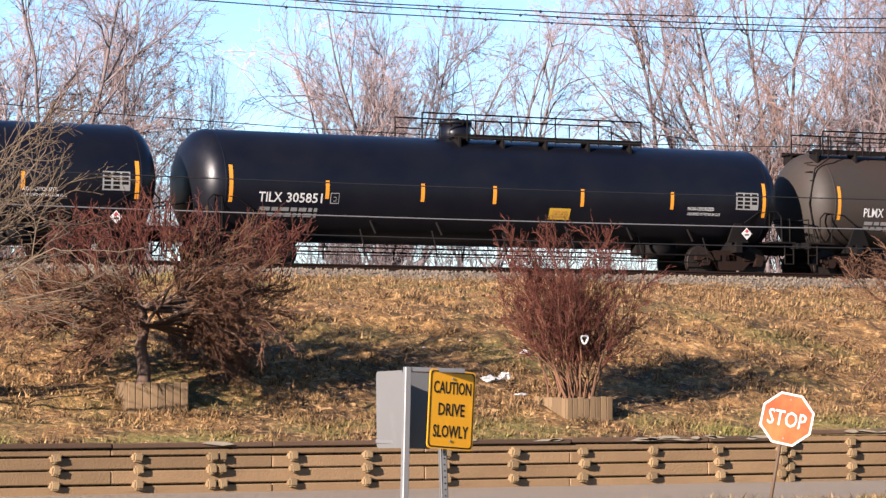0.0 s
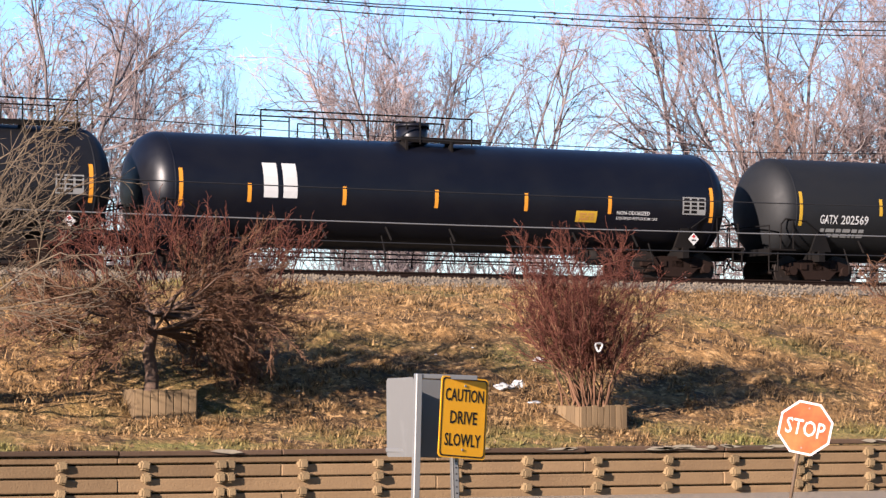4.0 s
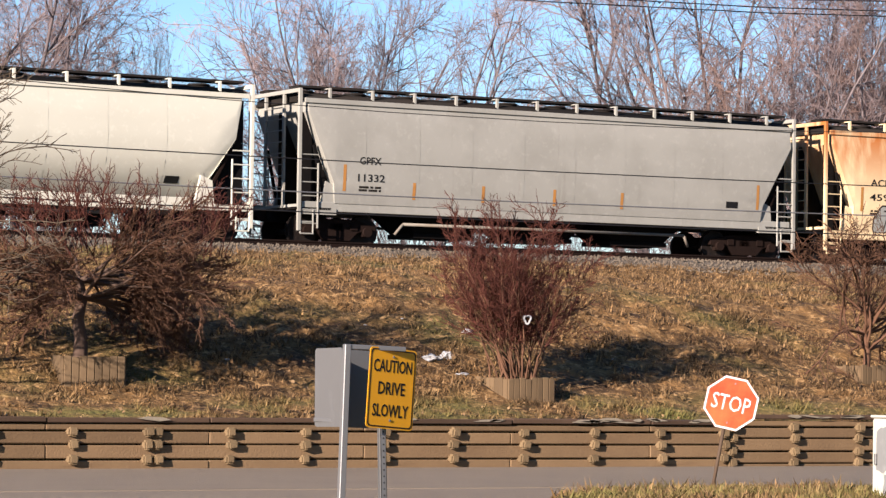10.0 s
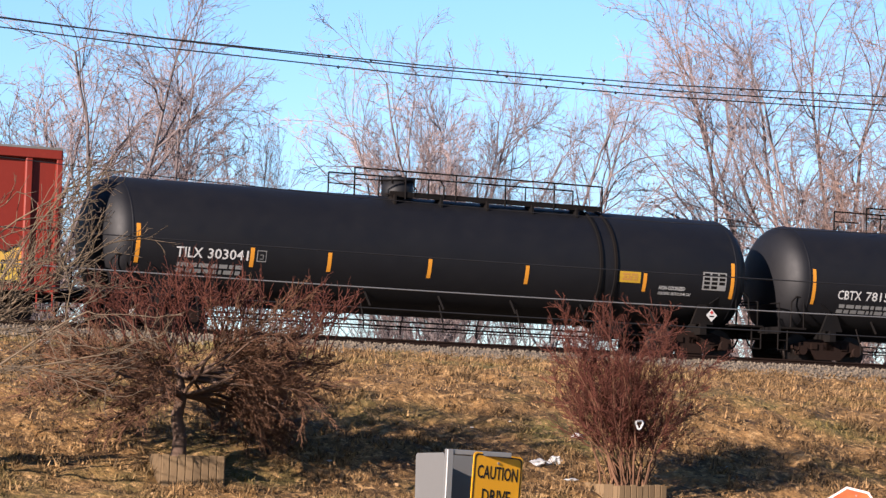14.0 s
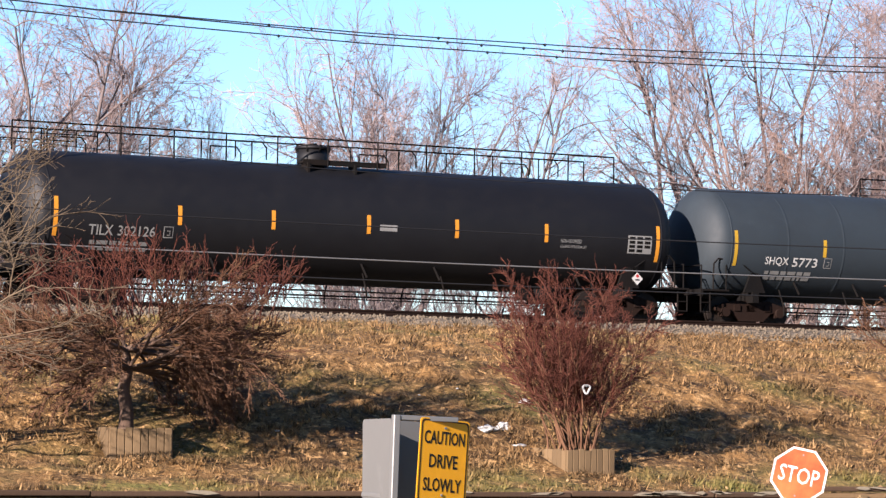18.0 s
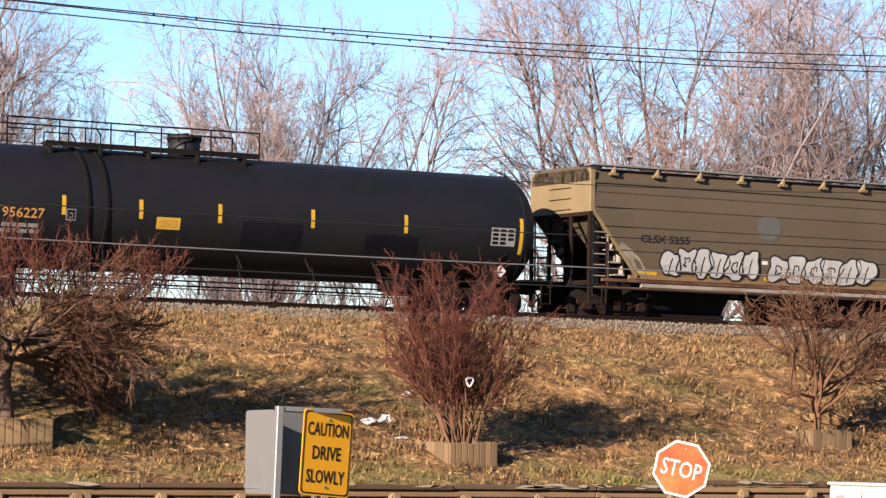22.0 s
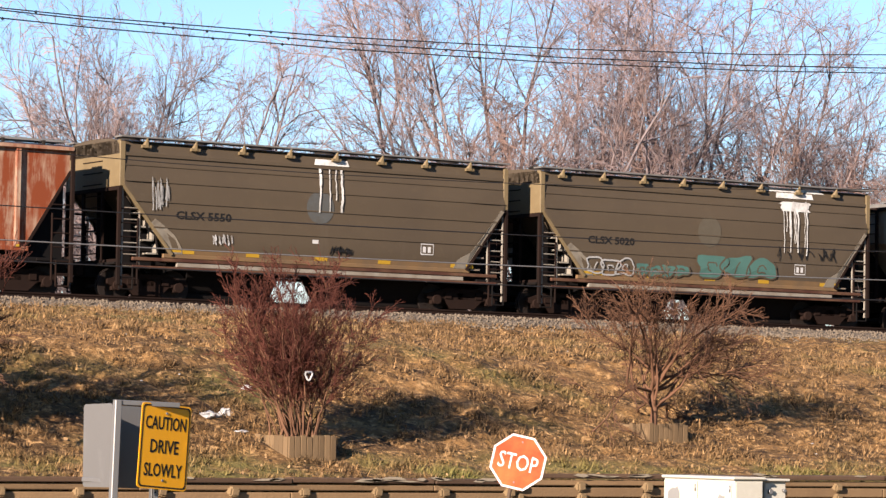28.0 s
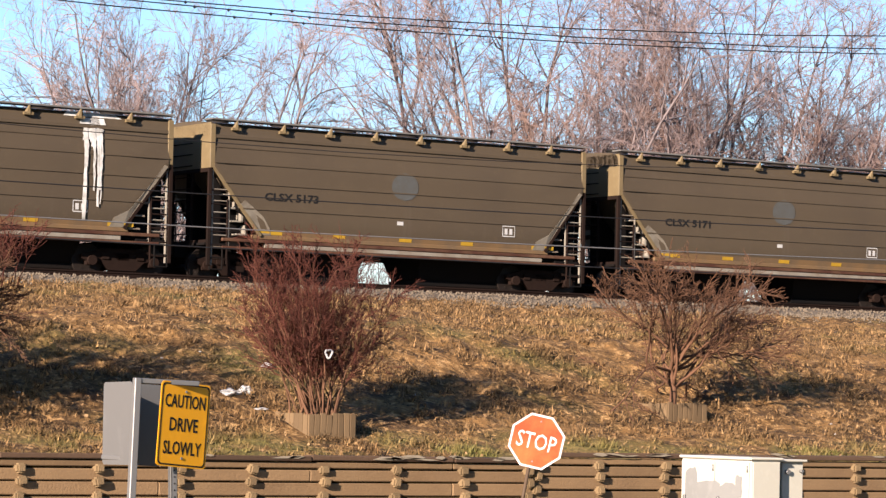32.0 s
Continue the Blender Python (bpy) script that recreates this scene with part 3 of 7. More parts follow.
def patch(name, parent, at, u0, u1, z0, z1, material, label="", nz=6, nu=1, off=0.006, round_=False):
    bm = bmesh.new()
    g = []
    for j in range(nz + 1):
        row = []
        for i in range(nu + 1):
            u, z = u0 + (u1 - u0) * i / nu, z0 + (z1 - z0) * j / nz
            if round_:
                c = math.sqrt(max(0.0, 1 - (2 * j / nz - 1) ** 2))
                u = (u0 + u1) / 2 + (u1 - u0) / 2 * c * (2 * i / nu - 1)
            row.append(bm.verts.new(at(u, z, off)))
        g.append(row)
    for j in range(nz):
        for i in range(nu):
            try:
                bm.faces.new((g[j][i], g[j][i + 1], g[j + 1][i + 1], g[j + 1][i]))
            except ValueError:
                pass
    bmesh.ops.remove_doubles(bm, verts=bm.verts, dist=0.0005)
    return part(name, bm, material, parent, label)


def bars(name, parent, at, u0, u1, z0, z1, rows, material, seed=0, label=""):
    """Lines of writing too small to read, as plain bars."""
    rnd = random.Random(seed)
    bm = bmesh.new()
    step = (z1 - z0) / rows
    for k in range(rows):
        u = u0 + rnd.uniform(0, 0.06)
        while u < u1 - 0.06:
            w = min(rnd.uniform(0.08, 0.3), u1 - u)
            a, b = z0 + k * step + step * 0.22, z0 + (k + 1) * step - step * 0.1
            q = [bm.verts.new(at(*p, 0.007)) for p in ((u, a), (u + w, a), (u + w, b), (u, b))]
            bm.faces.new(q)
            u += w + 0.05
    return part(name, bm, material, parent, label)


def brand_bars(parent, at, u0, u1, z0, z1, pitch, width, material, seed):
    """A painted trade name, as plain upright bars in its size and colour."""
    rnd = random.Random(seed)
    bm = bmesh.new()
    u, first = u0, True
    while u < u1 - pitch * 0.5:
        hi = z1 if first or rnd.random() < 0.3 else z0 + (z1 - z0) * 0.7
        w = pitch * 0.62
        for a in (u, u + w):
            ribbon(bm, [(a, z0), (a, (z0 + hi) / 2), (a, hi)], width, at, 0.009)
        u += pitch
        first = False
    part("painted_name", bm, material, parent, "thin black painted name bars")


def lettering(parent, text, at, u0, u1, z, height, material, off=0.007, name="letter", fill=0.0):
    """Words in the built-in font, laid on the side between u0 and u1, centred on the height z."""
    cu = bpy.data.curves.new("text", "FONT")
    cu.body, cu.resolution_u = text, 2
    cu.offset = fill
    ob = bpy.data.objects.new("text", cu)
    me = bpy.data.meshes.new_from_object(ob)
    bpy.data.objects.remove(ob)
    bpy.data.curves.remove(cu)
    co = np.empty(len(me.vertices) * 3, dtype=np.float32)
    me.vertices.foreach_get("co", co)
    co = co.reshape(-1, 3)
    lo, hi = co.min(0), co.max(0)
    for v, c in zip(me.vertices, co):
        v.co = at(u0 + (u1 - u0) * (c[0] - lo[0]) / (hi[0] - lo[0]), z + height * ((c[1] - lo[1]) / (hi[1] - lo[1]) - 0.5), off)
    # each letter becomes a mesh of its own
    root = list(range(len(me.vertices)))

    def top(k):
        while root[k] != k:
            root[k] = root[root[k]]
            k = root[k]
        return k
    for e in me.edges:
        a, b = (top(k) for k in e.vertices)
        root[a] = b
    glyphs = {}
    for f in me.polygons:
        glyphs.setdefault(top(f.vertices[0]), []).append(tuple(f.vertices))
    for faces in glyphs.values():
        ids = sorted({k for f in faces for k in f})
        where = {k: n for n, k in enumerate(ids)}
        glyph = bpy.data.meshes.new(name)
        glyph.from_pydata([me.vertices[k].co[:] for k in ids], [], [[where[k] for k in f] for f in faces])
        glyph.materials.append(material)
        put(name, glyph, parent)
    bpy.data.meshes.remove(me)


def ribbon(bm, pts, width, at, off):
    """A painted stroke of even width through (u, z) points."""
    left, right = [], []
    for i, p in enumerate(pts):
        a, b = Vector(pts[max(i - 1, 0)]), Vector(pts[min(i + 1, len(pts) - 1)])
        d = (b - a)
        d = d.normalized() if d.length else Vector((1, 0))
        nrm = Vector((-d.y, d.x)) * width / 2
        left.append(bm.verts.new(at(p[0] + nrm.x, p[1] + nrm.y, off)))
        right.append(bm.verts.new(at(p[0] - nrm.x, p[1] - nrm.y, off)))
    for i in range(len(pts) - 1):
        bm.faces.new((left[i], left[i + 1], right[i + 1], right[i]))


def graffiti(parent, at, u0, u1, z0, z1, letters, fill, line, seed, name="graffiti", stroke=0.05, label="sprayed bubble letters"):
    """A sprayed tag: swollen rounded shapes with an outline, no real letters."""
    rnd = random.Random(seed)
    w = (u1 - u0) / letters
    for k in range(letters):
        bf, bl = bmesh.new(), bmesh.new()
        cu, cz = u0 + w * (k + 0.5), (z0 + z1) / 2 + rnd.uniform(-0.04, 0.04)
        h = (z1 - z0) / 2 * rnd.uniform(0.85, 1.05)
        ph, lobes = rnd.uniform(0, 6.28), rnd.choice((2, 3, 3, 4))
        loop = []
        for i in range(28):
            a = 6.28318 * i / 28
            r = 1 + 0.16 * math.sin(lobes * a + ph) + 0.07 * math.sin(5 * a + 2 * ph)
            sq = max(abs(math.cos(a)), abs(math.sin(a))) ** -0.6
            loop.append((cu + w * 0.58 * r * sq * math.cos(a) + 0.12 * h * math.sin(a), cz + h * 0.92 * r * min(sq, 1.15) * math.sin(a)))
        loop = [(min(max(u, u0 - 0.1), u1 + 0.1), min(max(z, z0), z1)) for u, z in loop]
        if fill:
            c = bf.verts.new(at(cu, cz, 0.008 + 0.0012 * k))
            ring = [bf.verts.new(at(u, z, 0.008 + 0.0012 * k)) for u, z in loop]
            for i in range(28):
                bf.faces.new((c, ring[i], ring[(i + 1) % 28]))
        ribbon(bl, loop + loop[:2], stroke, at, 0.0092 + 0.0012 * k)
        inner = [(cu + (u - cu) * 0.28 + rnd.uniform(-0.02, 0.02), cz + (z - cz) * 0.34 - 0.05 * h) for u, z in loop]
        if rnd.random() < 0.7:
            ribbon(bl, inner[:rnd.randint(12, 27)], stroke * 0.8, at, 0.0094 + 0.0012 * k)
        else:
            ribbon(bl, [(cu - w * 0.1, z0 + 0.1), (cu, cz), (cu + w * 0.12, cz + h * 0.4)], stroke * 0.8, at, 0.0094 + 0.0012 * k)
        if fill:
            body = part(name + "_letter", bf, fill, parent, label)
        else:
            bf.free()
            body = parent
        part(name + "_outline", bl, line, body, "" if fill else "sprayed outline letter")


def scrawl(parent, at, u0, u1, z0, z1, material, seed, stroke=0.03, loops=7):
    rnd = random.Random(seed)
    bm = bmesh.new()
    cell = (u1 - u0) / loops
    for k in range(loops):   # each sign of the tag is one bent stroke through a few random turns
        c = u0 + cell * (k + 0.5)
        knots = [(c + cell * rnd.uniform(-0.5, 0.5), z0 + (z1 - z0) * (rnd.uniform(0.6, 1.0) if n % 2 else rnd.uniform(0.0, 0.4))) for n in range(rnd.randint(3, 5))]
        pts = []
        for p, q in zip(knots, knots[1:]):
            bow = rnd.uniform(-0.25, 0.25) * cell
            pts += [(p[0] + (q[0] - p[0]) * f / 5 + bow * math.sin(math.pi * f / 5), p[1] + (q[1] - p[1]) * f / 5) for f in range(5)]
        ribbon(bm, pts + [knots[-1]], stroke, at, 0.008 + 0.0006 * k)
    part("graffiti_tag", bm, material, parent, "quick sprayed tag")


# -- running gear, shared by all cars
def side_frame(bm):
    o = [(-1.16, 0.50), (-1.16, 0.62), (-0.98, 0.66), (-0.55, 0.78), (0.55, 0.78), (0.98, 0.66), (1.16, 0.62), (1.16, 0.50), (1.02, 0.44), (1.02, 0.34), (0.78, 0.34), (0.76, 0.47), (0.62, 0.44),
         (0.38, 0.22), (-0.38, 0.22), (-0.62, 0.44), (-0.76, 0.47), (-0.78, 0.34), (-1.02, 0.34), (-1.02, 0.44)]
    prism(bm, [p for p in o], -0.07, 0.07)
    for s in (-1, 1):
        tube(bm, (s * 0.89, -0.16, 0.46), (s * 0.89, 0.02, 0.46), 0.13, sides=10)
        box(bm, s * 0.5 - 0.1, s * 0.5 + 0.1, -0.11, -0.06, 0.5, 0.66)


def spring_nest(bm):
    for k in range(-2, 3):
        for j in range(5):
            tube(bm, (k * 0.11, 0, 0.27 + j * 0.045), (k * 0.11, 0, 0.295 + j * 0.045), 0.05, sides=8)


def bolster(bm):
    box(bm, -0.2, 0.2, -1.05, 1.05, 0.46, 0.68)
    box(bm, -0.3, 0.3, -0.3, 0.3, 0.68, 0.78)
    bevelled(bm, 0.02)


def wheelset(bm):
    tube(bm, (0, -1.05, 0), (0, 1.05, 0), 0.075, sides=10)
    for s in (-1, 1):
        for a, b, r in ((0.69, 0.72, 0.46), (0.72, 0.82, 0.435), (0.66, 0.84, 0.12)):
            tube(bm, (0, s * a, 0), (0, s * b, 0), r, sides=28)
        for i in range(6):
            c, d = math.cos(i * 1.0472), math.sin(i * 1.0472)
            tube(bm, (c * 0.25, s * 0.81, d * 0.25), (c * 0.25, s * 0.828, d * 0.25), 0.045, sides=8)


def truck(car, x):
    t = put("truck", shared("truck_bolster", bolster, M["steel"]), car, pose(x, 0, 0), "rust-brown cast freight truck")
    for s in (-1, 1):
        put("side_frame", shared("side_frame", side_frame, M["rusty"]), t, pose(0, s * 0.98, 0, 0, 0, 0 if s < 0 else 180))
        put("spring_nest", shared("spring_nest", spring_nest, M["rusty"]), t, pose(0, s * 0.98, 0))
    for s in (-1, 1):
        w = put("wheelset", shared("wheelset", wheelset, M["wheel"]), t, pose(s * 0.89, 0, 0.46))
        WHEELS.append((w, s))


def coupler(car, x, s):
    def build(bm):
        box(bm, -0.55, 0.0, -0.08, 0.08, 0.78, 0.94)
        prism(bm, [(0, 0.72), (0.2, 0.72), (0.24, 0.8), (0.24, 0.95), (0.2, 1.0), (0, 1.0)], -0.15, 0.15)
        bevelled(bm, 0.015)
    put("coupler", shared("coupler", build, M["rusty"]), car, pose(x, 0, 0, 0, 0, 0 if s > 0 else 180))

    def hose(bm):
        pipe(bm, [(0, -0.35, 0.85), (0.15, -0.36, 0.75), (0.25, -0.36, 0.55), (0.4, -0.3, 0.45)], 0.025)
    put("brake_hose", shared("brake_hose", hose, M["steel"]), car, pose(x, 0, 0, 0, 0, 0 if s > 0 else 180))


def running_gear(car, half, inset):
    for s in (-1, 1):
        truck(car, s * (half - inset))


def tank_car(spec):
    ln = spec["len"]
    half = ln / 2 + 0.12
    car = thing("tank_car", pose(0, TRACK_Y, RAIL_Z), spec["label"], "tank car", "freight train")
    R_TANK, Z_TANK = LARGE_TANK if spec["at"] > 230 else SMALL_TANK
    at = tank_side(ln, R_TANK, Z_TANK)
    paintwork = M[spec["paint"]]
    # shell with dished ends
    bm = bmesh.new()
    prof = [(-half - 0.74 * math.cos(a), R_TANK * math.sin(a) ** 0.9 if a > 0 else 0.0) for a in np.linspace(0.0, math.pi / 2, 11)]
    seam = spec.get("rings", 6)
    xs = [-half + 2 * half * k / seam for k in range(1, seam)]
    body = []
    for x in xs:
        body += [(x - 0.12, R_TANK), (x - 0.06, R_TANK), (x - 0.03, R_TANK), (x - 0.012, R_TANK + 0.006), (x + 0.012, R_TANK + 0.006), (x + 0.03, R_TANK), (x + 0.06, R_TANK), (x + 0.12, R_TANK)] if spec.get("seams") else [(x, R_TANK)]
    prof = prof + body + [(-x, r) for x, r in prof[::-1]]
    n = 56
    rings = []
    for x, r in prof:
        if r < 1e-6:
            rings.append([bm.verts.new((x, 0, Z_TANK))])
        else:
            rings.append([bm.verts.new((x, r * math.sin(6.28318 * i / n), Z_TANK + r * math.cos(6.28318 * i / n))) for i in range(n)])
    for a, b in zip(rings, rings[1:]):
        for i in range(n):
            q = [a[i % len(a)], b[i % len(b)], b[(i + 1) % len(b)], a[(i + 1) % len(a)]]
            f = bm.faces.new(list(dict.fromkeys(q)))
            f.smooth = True
    part("tank_shell", bm, paintwork, car)
    # weld bead round each head
    for s in (-1, 1):
        bm = bmesh.new()
        bead = []
        for x, r in ((-0.03, R_TANK - 0.002), (-0.015, R_TANK + 0.007), (0.015, R_TANK + 0.007), (0.03, R_TANK - 0.002)):
            bead.append([bm.verts.new((s * half + x, r * math.sin(6.28318 * i / n), Z_TANK + r * math.cos(6.28318 * i / n))) for i in range(n)])
        for a, b in zip(bead, bead[1:]):
            for i in range(n):
                bm.faces.new((a[i], a[(i + 1) % n], b[(i + 1) % n], b[i])).smooth = True
        part("head_weld", bm, paintwork, car)
    # stub sills, saddles, end platforms and rails
    for s in (-1, 1):
        m = pose(s * half, 0, 0, 0, 0, 0 if s > 0 else 180)

        def sill(bm):
            box(bm, -2.6, 0.9, -0.2, 0.2, 0.72, 1.0)
            bevelled(bm, 0.02)
        put("stub_sill", shared("stub_sill", sill, M["steel"]), car, m)

        def saddle(bm):
            prism(bm, [(-1.25, 1.0), (-0.55, 1.0), (-0.78, 1.55), (-1.02, 1.55)], -1.3, -1.22)
            prism(bm, [(-1.25, 1.0), (-0.55, 1.0), (-0.78, 1.55), (-1.02, 1.55)], 1.22, 1.3)
            box(bm, -1.0, -0.8, -1.35, 1.35, 0.72, 1.02)
            box(bm, -0.92, -0.88, -1.3, 1.3, 0.9, 1.35)
        put("body_bolster", shared("tank_bolster", saddle, M["steel"]), car, m)

        def deck(bm):
            box(bm, 0.05, 0.95, -1.45, 1.45, 1.0, 1.05)
            box(bm, 0.88, 0.95, -1.45, 1.45, 0.86, 1.0)
        put("end_platform", shared("end_platform", deck, M["steel"]), car, m)

        for y in (-1.38, 1.38):
            def rails(bm, y=y):
                pipe(bm, [(-0.75, y, 1.55), (-0.3, y * 1.02, 1.85), (0.35, y, 1.9), (0.5, y, 1.75), (0.52, y, 1.05)], 0.022)
                pipe(bm, [(0.1, y, 1.05), (0.1, y, 1.87)], 0.018)

            def step(bm, y=y):
                pipe(bm, [(0.62, y, 1.0), (0.62, y, 0.42), (0.92, y, 0.42), (0.92, y, 1.0)], 0.02)
                pipe(bm, [(0.62, y, 0.68), (0.92, y, 0.68)], 0.018)
            put("end_handrail", shared("end_handrail_%d" % (y > 0), rails, M["steel"]), car, m)
            put("stirrup_step", shared("tank_step_%d" % (y > 0), step, M["steel"]), car, m)

        def cross_rail(bm):
            pipe(bm, [(0.85, -1.3, 1.05), (0.85, -1.3, 1.7), (0.85, 1.3, 1.7), (0.85, 1.3, 1.05)], 0.02)
        put("cross_rail", shared("tank_cross_rail", cross_rail, M["steel"]), car, m)
        coupler(car, s * (half + 0.95), s)
        # placard holder near the bolster
        u = ln / 2 + s * (ln / 2 - 0.55)
        if s > 0:
            bm = bmesh.new()
            c = u - ln / 2
            prism(bm, [(c, 1.08), (c + 0.17, 1.25), (c, 1.42), (c - 0.17, 1.25)], -1.385, -1.375)
            pl = part("hazard_placard", bm, M["white"], car, "white diamond hazard placard with a red spot")
            bm = bmesh.new()
            prism(bm, [(c, 1.27), (c + 0.06, 1.32), (c, 1.38), (c - 0.06, 1.32)], -1.389, -1.386)
            part("placard_symbol", bm, M["red"], pl)
            bm = bmesh.new()
            box(bm, c - 0.07, c + 0.07, -1.389, -1.386, 1.2, 1.24)
            part("placard_bar", bm, M["ink"], pl)
    # lower side hand rails with hangers
    for s in (-1, 1):
        bm = bmesh.new()
        pipe(bm, [(-half + 1.9, s * 1.25, 0.62), (half - 1.9, s * 1.25, 0.62)], 0.022)
        if s < 0:
            pipe(bm, [(-half + 1.9, s * 1.25, 0.42), (half - 1.9, s * 1.25, 0.42)], 0.014)
        k = -half + 1.9
        while k <= half - 1.85:
            pipe(bm, [(k, s * 1.25, 0.4), (k, s * 1.25, 0.62), (k, s * 1.0, 1.12)], 0.02)
            k += (2 * half - 3.8) / 6
        part("side_hand_rail", bm, M["steel"], car)
    bracket = shared("rail_bracket", lambda bm: tube(bm, (0, -1.26, 1.0), (-0.12, -1.16, 1.35), 0.03, sides=6), M["steel"])
    for k in range(7):
        put("rail_bracket", bracket, car, pose(-half + 2.4 + k * (2 * half - 4.8) / 6, 0, 0))
    bm = bmesh.new()
    tube(bm, (half - 3.6, -0.55, 0.75), (half - 2.6, -0.55, 0.75), 0.2, sides=16)
    box(bm, half - 3.9, half - 3.65, -0.7, -0.4, 0.6, 0.9)
    part("brake_reservoir", bm, M["steel"], car)
    running_gear(car, ln / 2, 0.85)
    # manway housing, platform and rails on top
    top = Z_TANK + R_TANK
    ud = spec["dome"] - ln / 2
    p0, p1 = (v - ln / 2 for v in spec["platform"])
    bm = bmesh.new()
    tube(bm, (ud, 0, top - 0.12), (ud, 0, top + 0.42), 0.42, sides=28)
    tube(bm, (ud, 0, top + 0.42), (ud, 0, top + 0.50), 0.47, 0.45, sides=28)
    dm = part("valve_housing", bm, paintwork, car, "round lidded valve housing")
    bolt = shared("lid_bolt", lambda bm: tube(bm, (0, 0, 0.34), (0, 0, 0.52), 0.022, sides=6), M["steel"])
    for k in range(8):
        put("lid_bolt", bolt, dm, pose(ud + 0.45 * math.cos(k * 0.785), 0.45 * math.sin(k * 0.785), top))
    bm = bmesh.new()
    tube(bm, (ud - 0.1, 0, top + 0.5), (ud + 0.1, 0, top + 0.53), 0.07, sides=10)
    part("lid_clasp", bm, M["steel"], dm)
    for y0, y1, side in ((-0.78, -0.46, "near"), (0.46, 0.78, "far")):
        bm = bmesh.new()
        box(bm, p0, p1, y0, y1, top + 0.0, top + 0.045)
        box(bm, p0, p1, (y0 if side == "near" else y1) - 0.012, (y0 if side == "near" else y1) + 0.012, top - 0.05, top + 0.09)
        k = p0 + 0.1
        while k < p1:
            box(bm, k, k + 0.06, min(y0, y0 * 1.1), max(y1, y1 * 1.1), top - 0.3, top)
            k += 1.35
        part("walkway", bm, M["steel"], car, "dark grated top walkway")
    r0, r1 = (v - ln / 2 for v in spec["rails"])
    for y in (-0.8, 0.8):
        bm = bmesh.new()
        pipe(bm, [(r0, y, top - 0.1), (r0, y, top + 0.62), (r1, y, top + 0.62), (r1, y, top - 0.1)], 0.021)
        pipe(bm, [(r0, y, top + 0.34), (r0 + (r1 - r0) * 0.13, y, top + 0.34)], 0.017)
        k = r0
        cnt = max(3, round((r1 - r0) / 1.45))
        for i in range(1, cnt):
            x = r0 + (r1 - r0) * i / cnt
            pipe(bm, [(x, y, top - 0.1), (x, y, top + 0.62)], 0.02)
            if i % 3 == 1 and i < cnt - 1:
                pipe(bm, [(x + 0.25, y, top + 0.02), (x + 0.25, y, top + 0.45), (x + 1.0, y, top + 0.45), (x + 1.12, y, top + 0.3), (x + 1.12, y, top)], 0.019)
        part("top_rail", bm, M["steel"], car)
    for u in spec.get("bands", ()):
        bm = bmesh.new()
        o = []
        for i in range(29):
            a = math.pi * (i / 28 - 0.02)
            o.append((math.sin(a), math.cos(a)))
        for w0, w1 in ((-0.035, 0.035),):
            ring = [[bm.verts.new((u - ln / 2 + w, -(R_TANK + q) * c, Z_TANK + (R_TANK + q) * d)) for c, d in o] for w, q in ((w0, 0.0), (w0, 0.05), (w1, 0.05), (w1, 0.0))]
            for a, b in zip(ring, ring[1:]):
                for i in range(28):
                    bm.faces.new((a[i], a[i + 1], b[i + 1], b[i]))
        part("ladder_stringer", bm, M["steel"], car)
    if len(spec.get("bands", ())) == 2:
        u0, u1 = spec["bands"]
        bm = bmesh.new()
        for u in (u0, u1):
            pipe(bm, [(u - ln / 2, -1.3, 1.6), (u - ln / 2, -1.34, 1.1), (u - ln / 2, -1.34, 0.38)], 0.022)
        for z in (0.45, 0.75, 1.05, 1.35):
            tube(bm, (u0 - ln / 2, -1.34, z), (u1 - ln / 2, -1.34, z), 0.016, sides=6)
        part("side_ladder", bm, M["steel"], car)
    if spec.get("endladder"):
        bm = bmesh.new()
        for y in (-1.02, -0.62):
            pipe(bm, [(-half - 0.42, y, 1.1), (-half - 0.62, y, 2.2), (-half - 0.42, y, 3.2), (-half + 0.05, y, top - 0.2), (-half + 0.05, y, top + 0.5)], 0.022)
        for k in range(9):
            z = 1.3 + k * 0.26
            tube(bm, (-half - 0.5, -1.02, z), (-half - 0.5, -0.62, z), 0.016, sides=6)
        part("end_ladder", bm, M["steel"], car)
    # reflectors and stencils
    tint = M[spec.get("mark", "orange")]
    patch("reflector", car, at, -0.05, 0.06, 1.72, 2.68, tint, "tall orange reflective strip", 10)
    patch("reflector", car, at, ln - 0.06, ln + 0.05, 1.72, 2.68, tint, "tall orange reflective strip", 10)
    for u in spec["marks"]:
        patch("reflector", car, at, u - 0.055, u + 0.055, spec["mz"] - 0.24, spec["mz"] + 0.24, tint, "orange reflective strip", 6)
    ink = M[spec.get("ink", "white")]
    if spec["text"]:
        u0, u1, z = spec["tpos"]
        mark, num = spec["text"].split(" ")
        f = len(mark) / (len(mark) + len(num) + 0.9)
        w = u1 - u0
        lettering(car, mark, at, u0, u0 + w * f, z, 0.25, ink, fill=0.012)
        lettering(car, num, at, u0 + w * (f + 0.07), u1, z, 0.25, ink, fill=0.012)
        bars("stencil_lines", car, at, u0 + 0.05, u1 - 0.1, z - 0.52, z - 0.24, 2, M["dimwhite"], 3)
        bm = bmesh.new()
        c = u1 + spec.get("boxgap", 0.55)
        ribbon(bm, [(c - 0.12, z - 0.12), (c + 0.12, z - 0.12), (c + 0.12, z + 0.14), (c - 0.12, z + 0.14), (c - 0.12, z - 0.12)], 0.025, at, 0.007)
        ribbon(bm, [(c - 0.04, z - 0.06), (c + 0.04, z - 0.06), (c + 0.04, z + 0.04), (c - 0.04, z + 0.04)], 0.02, at, 0.007)
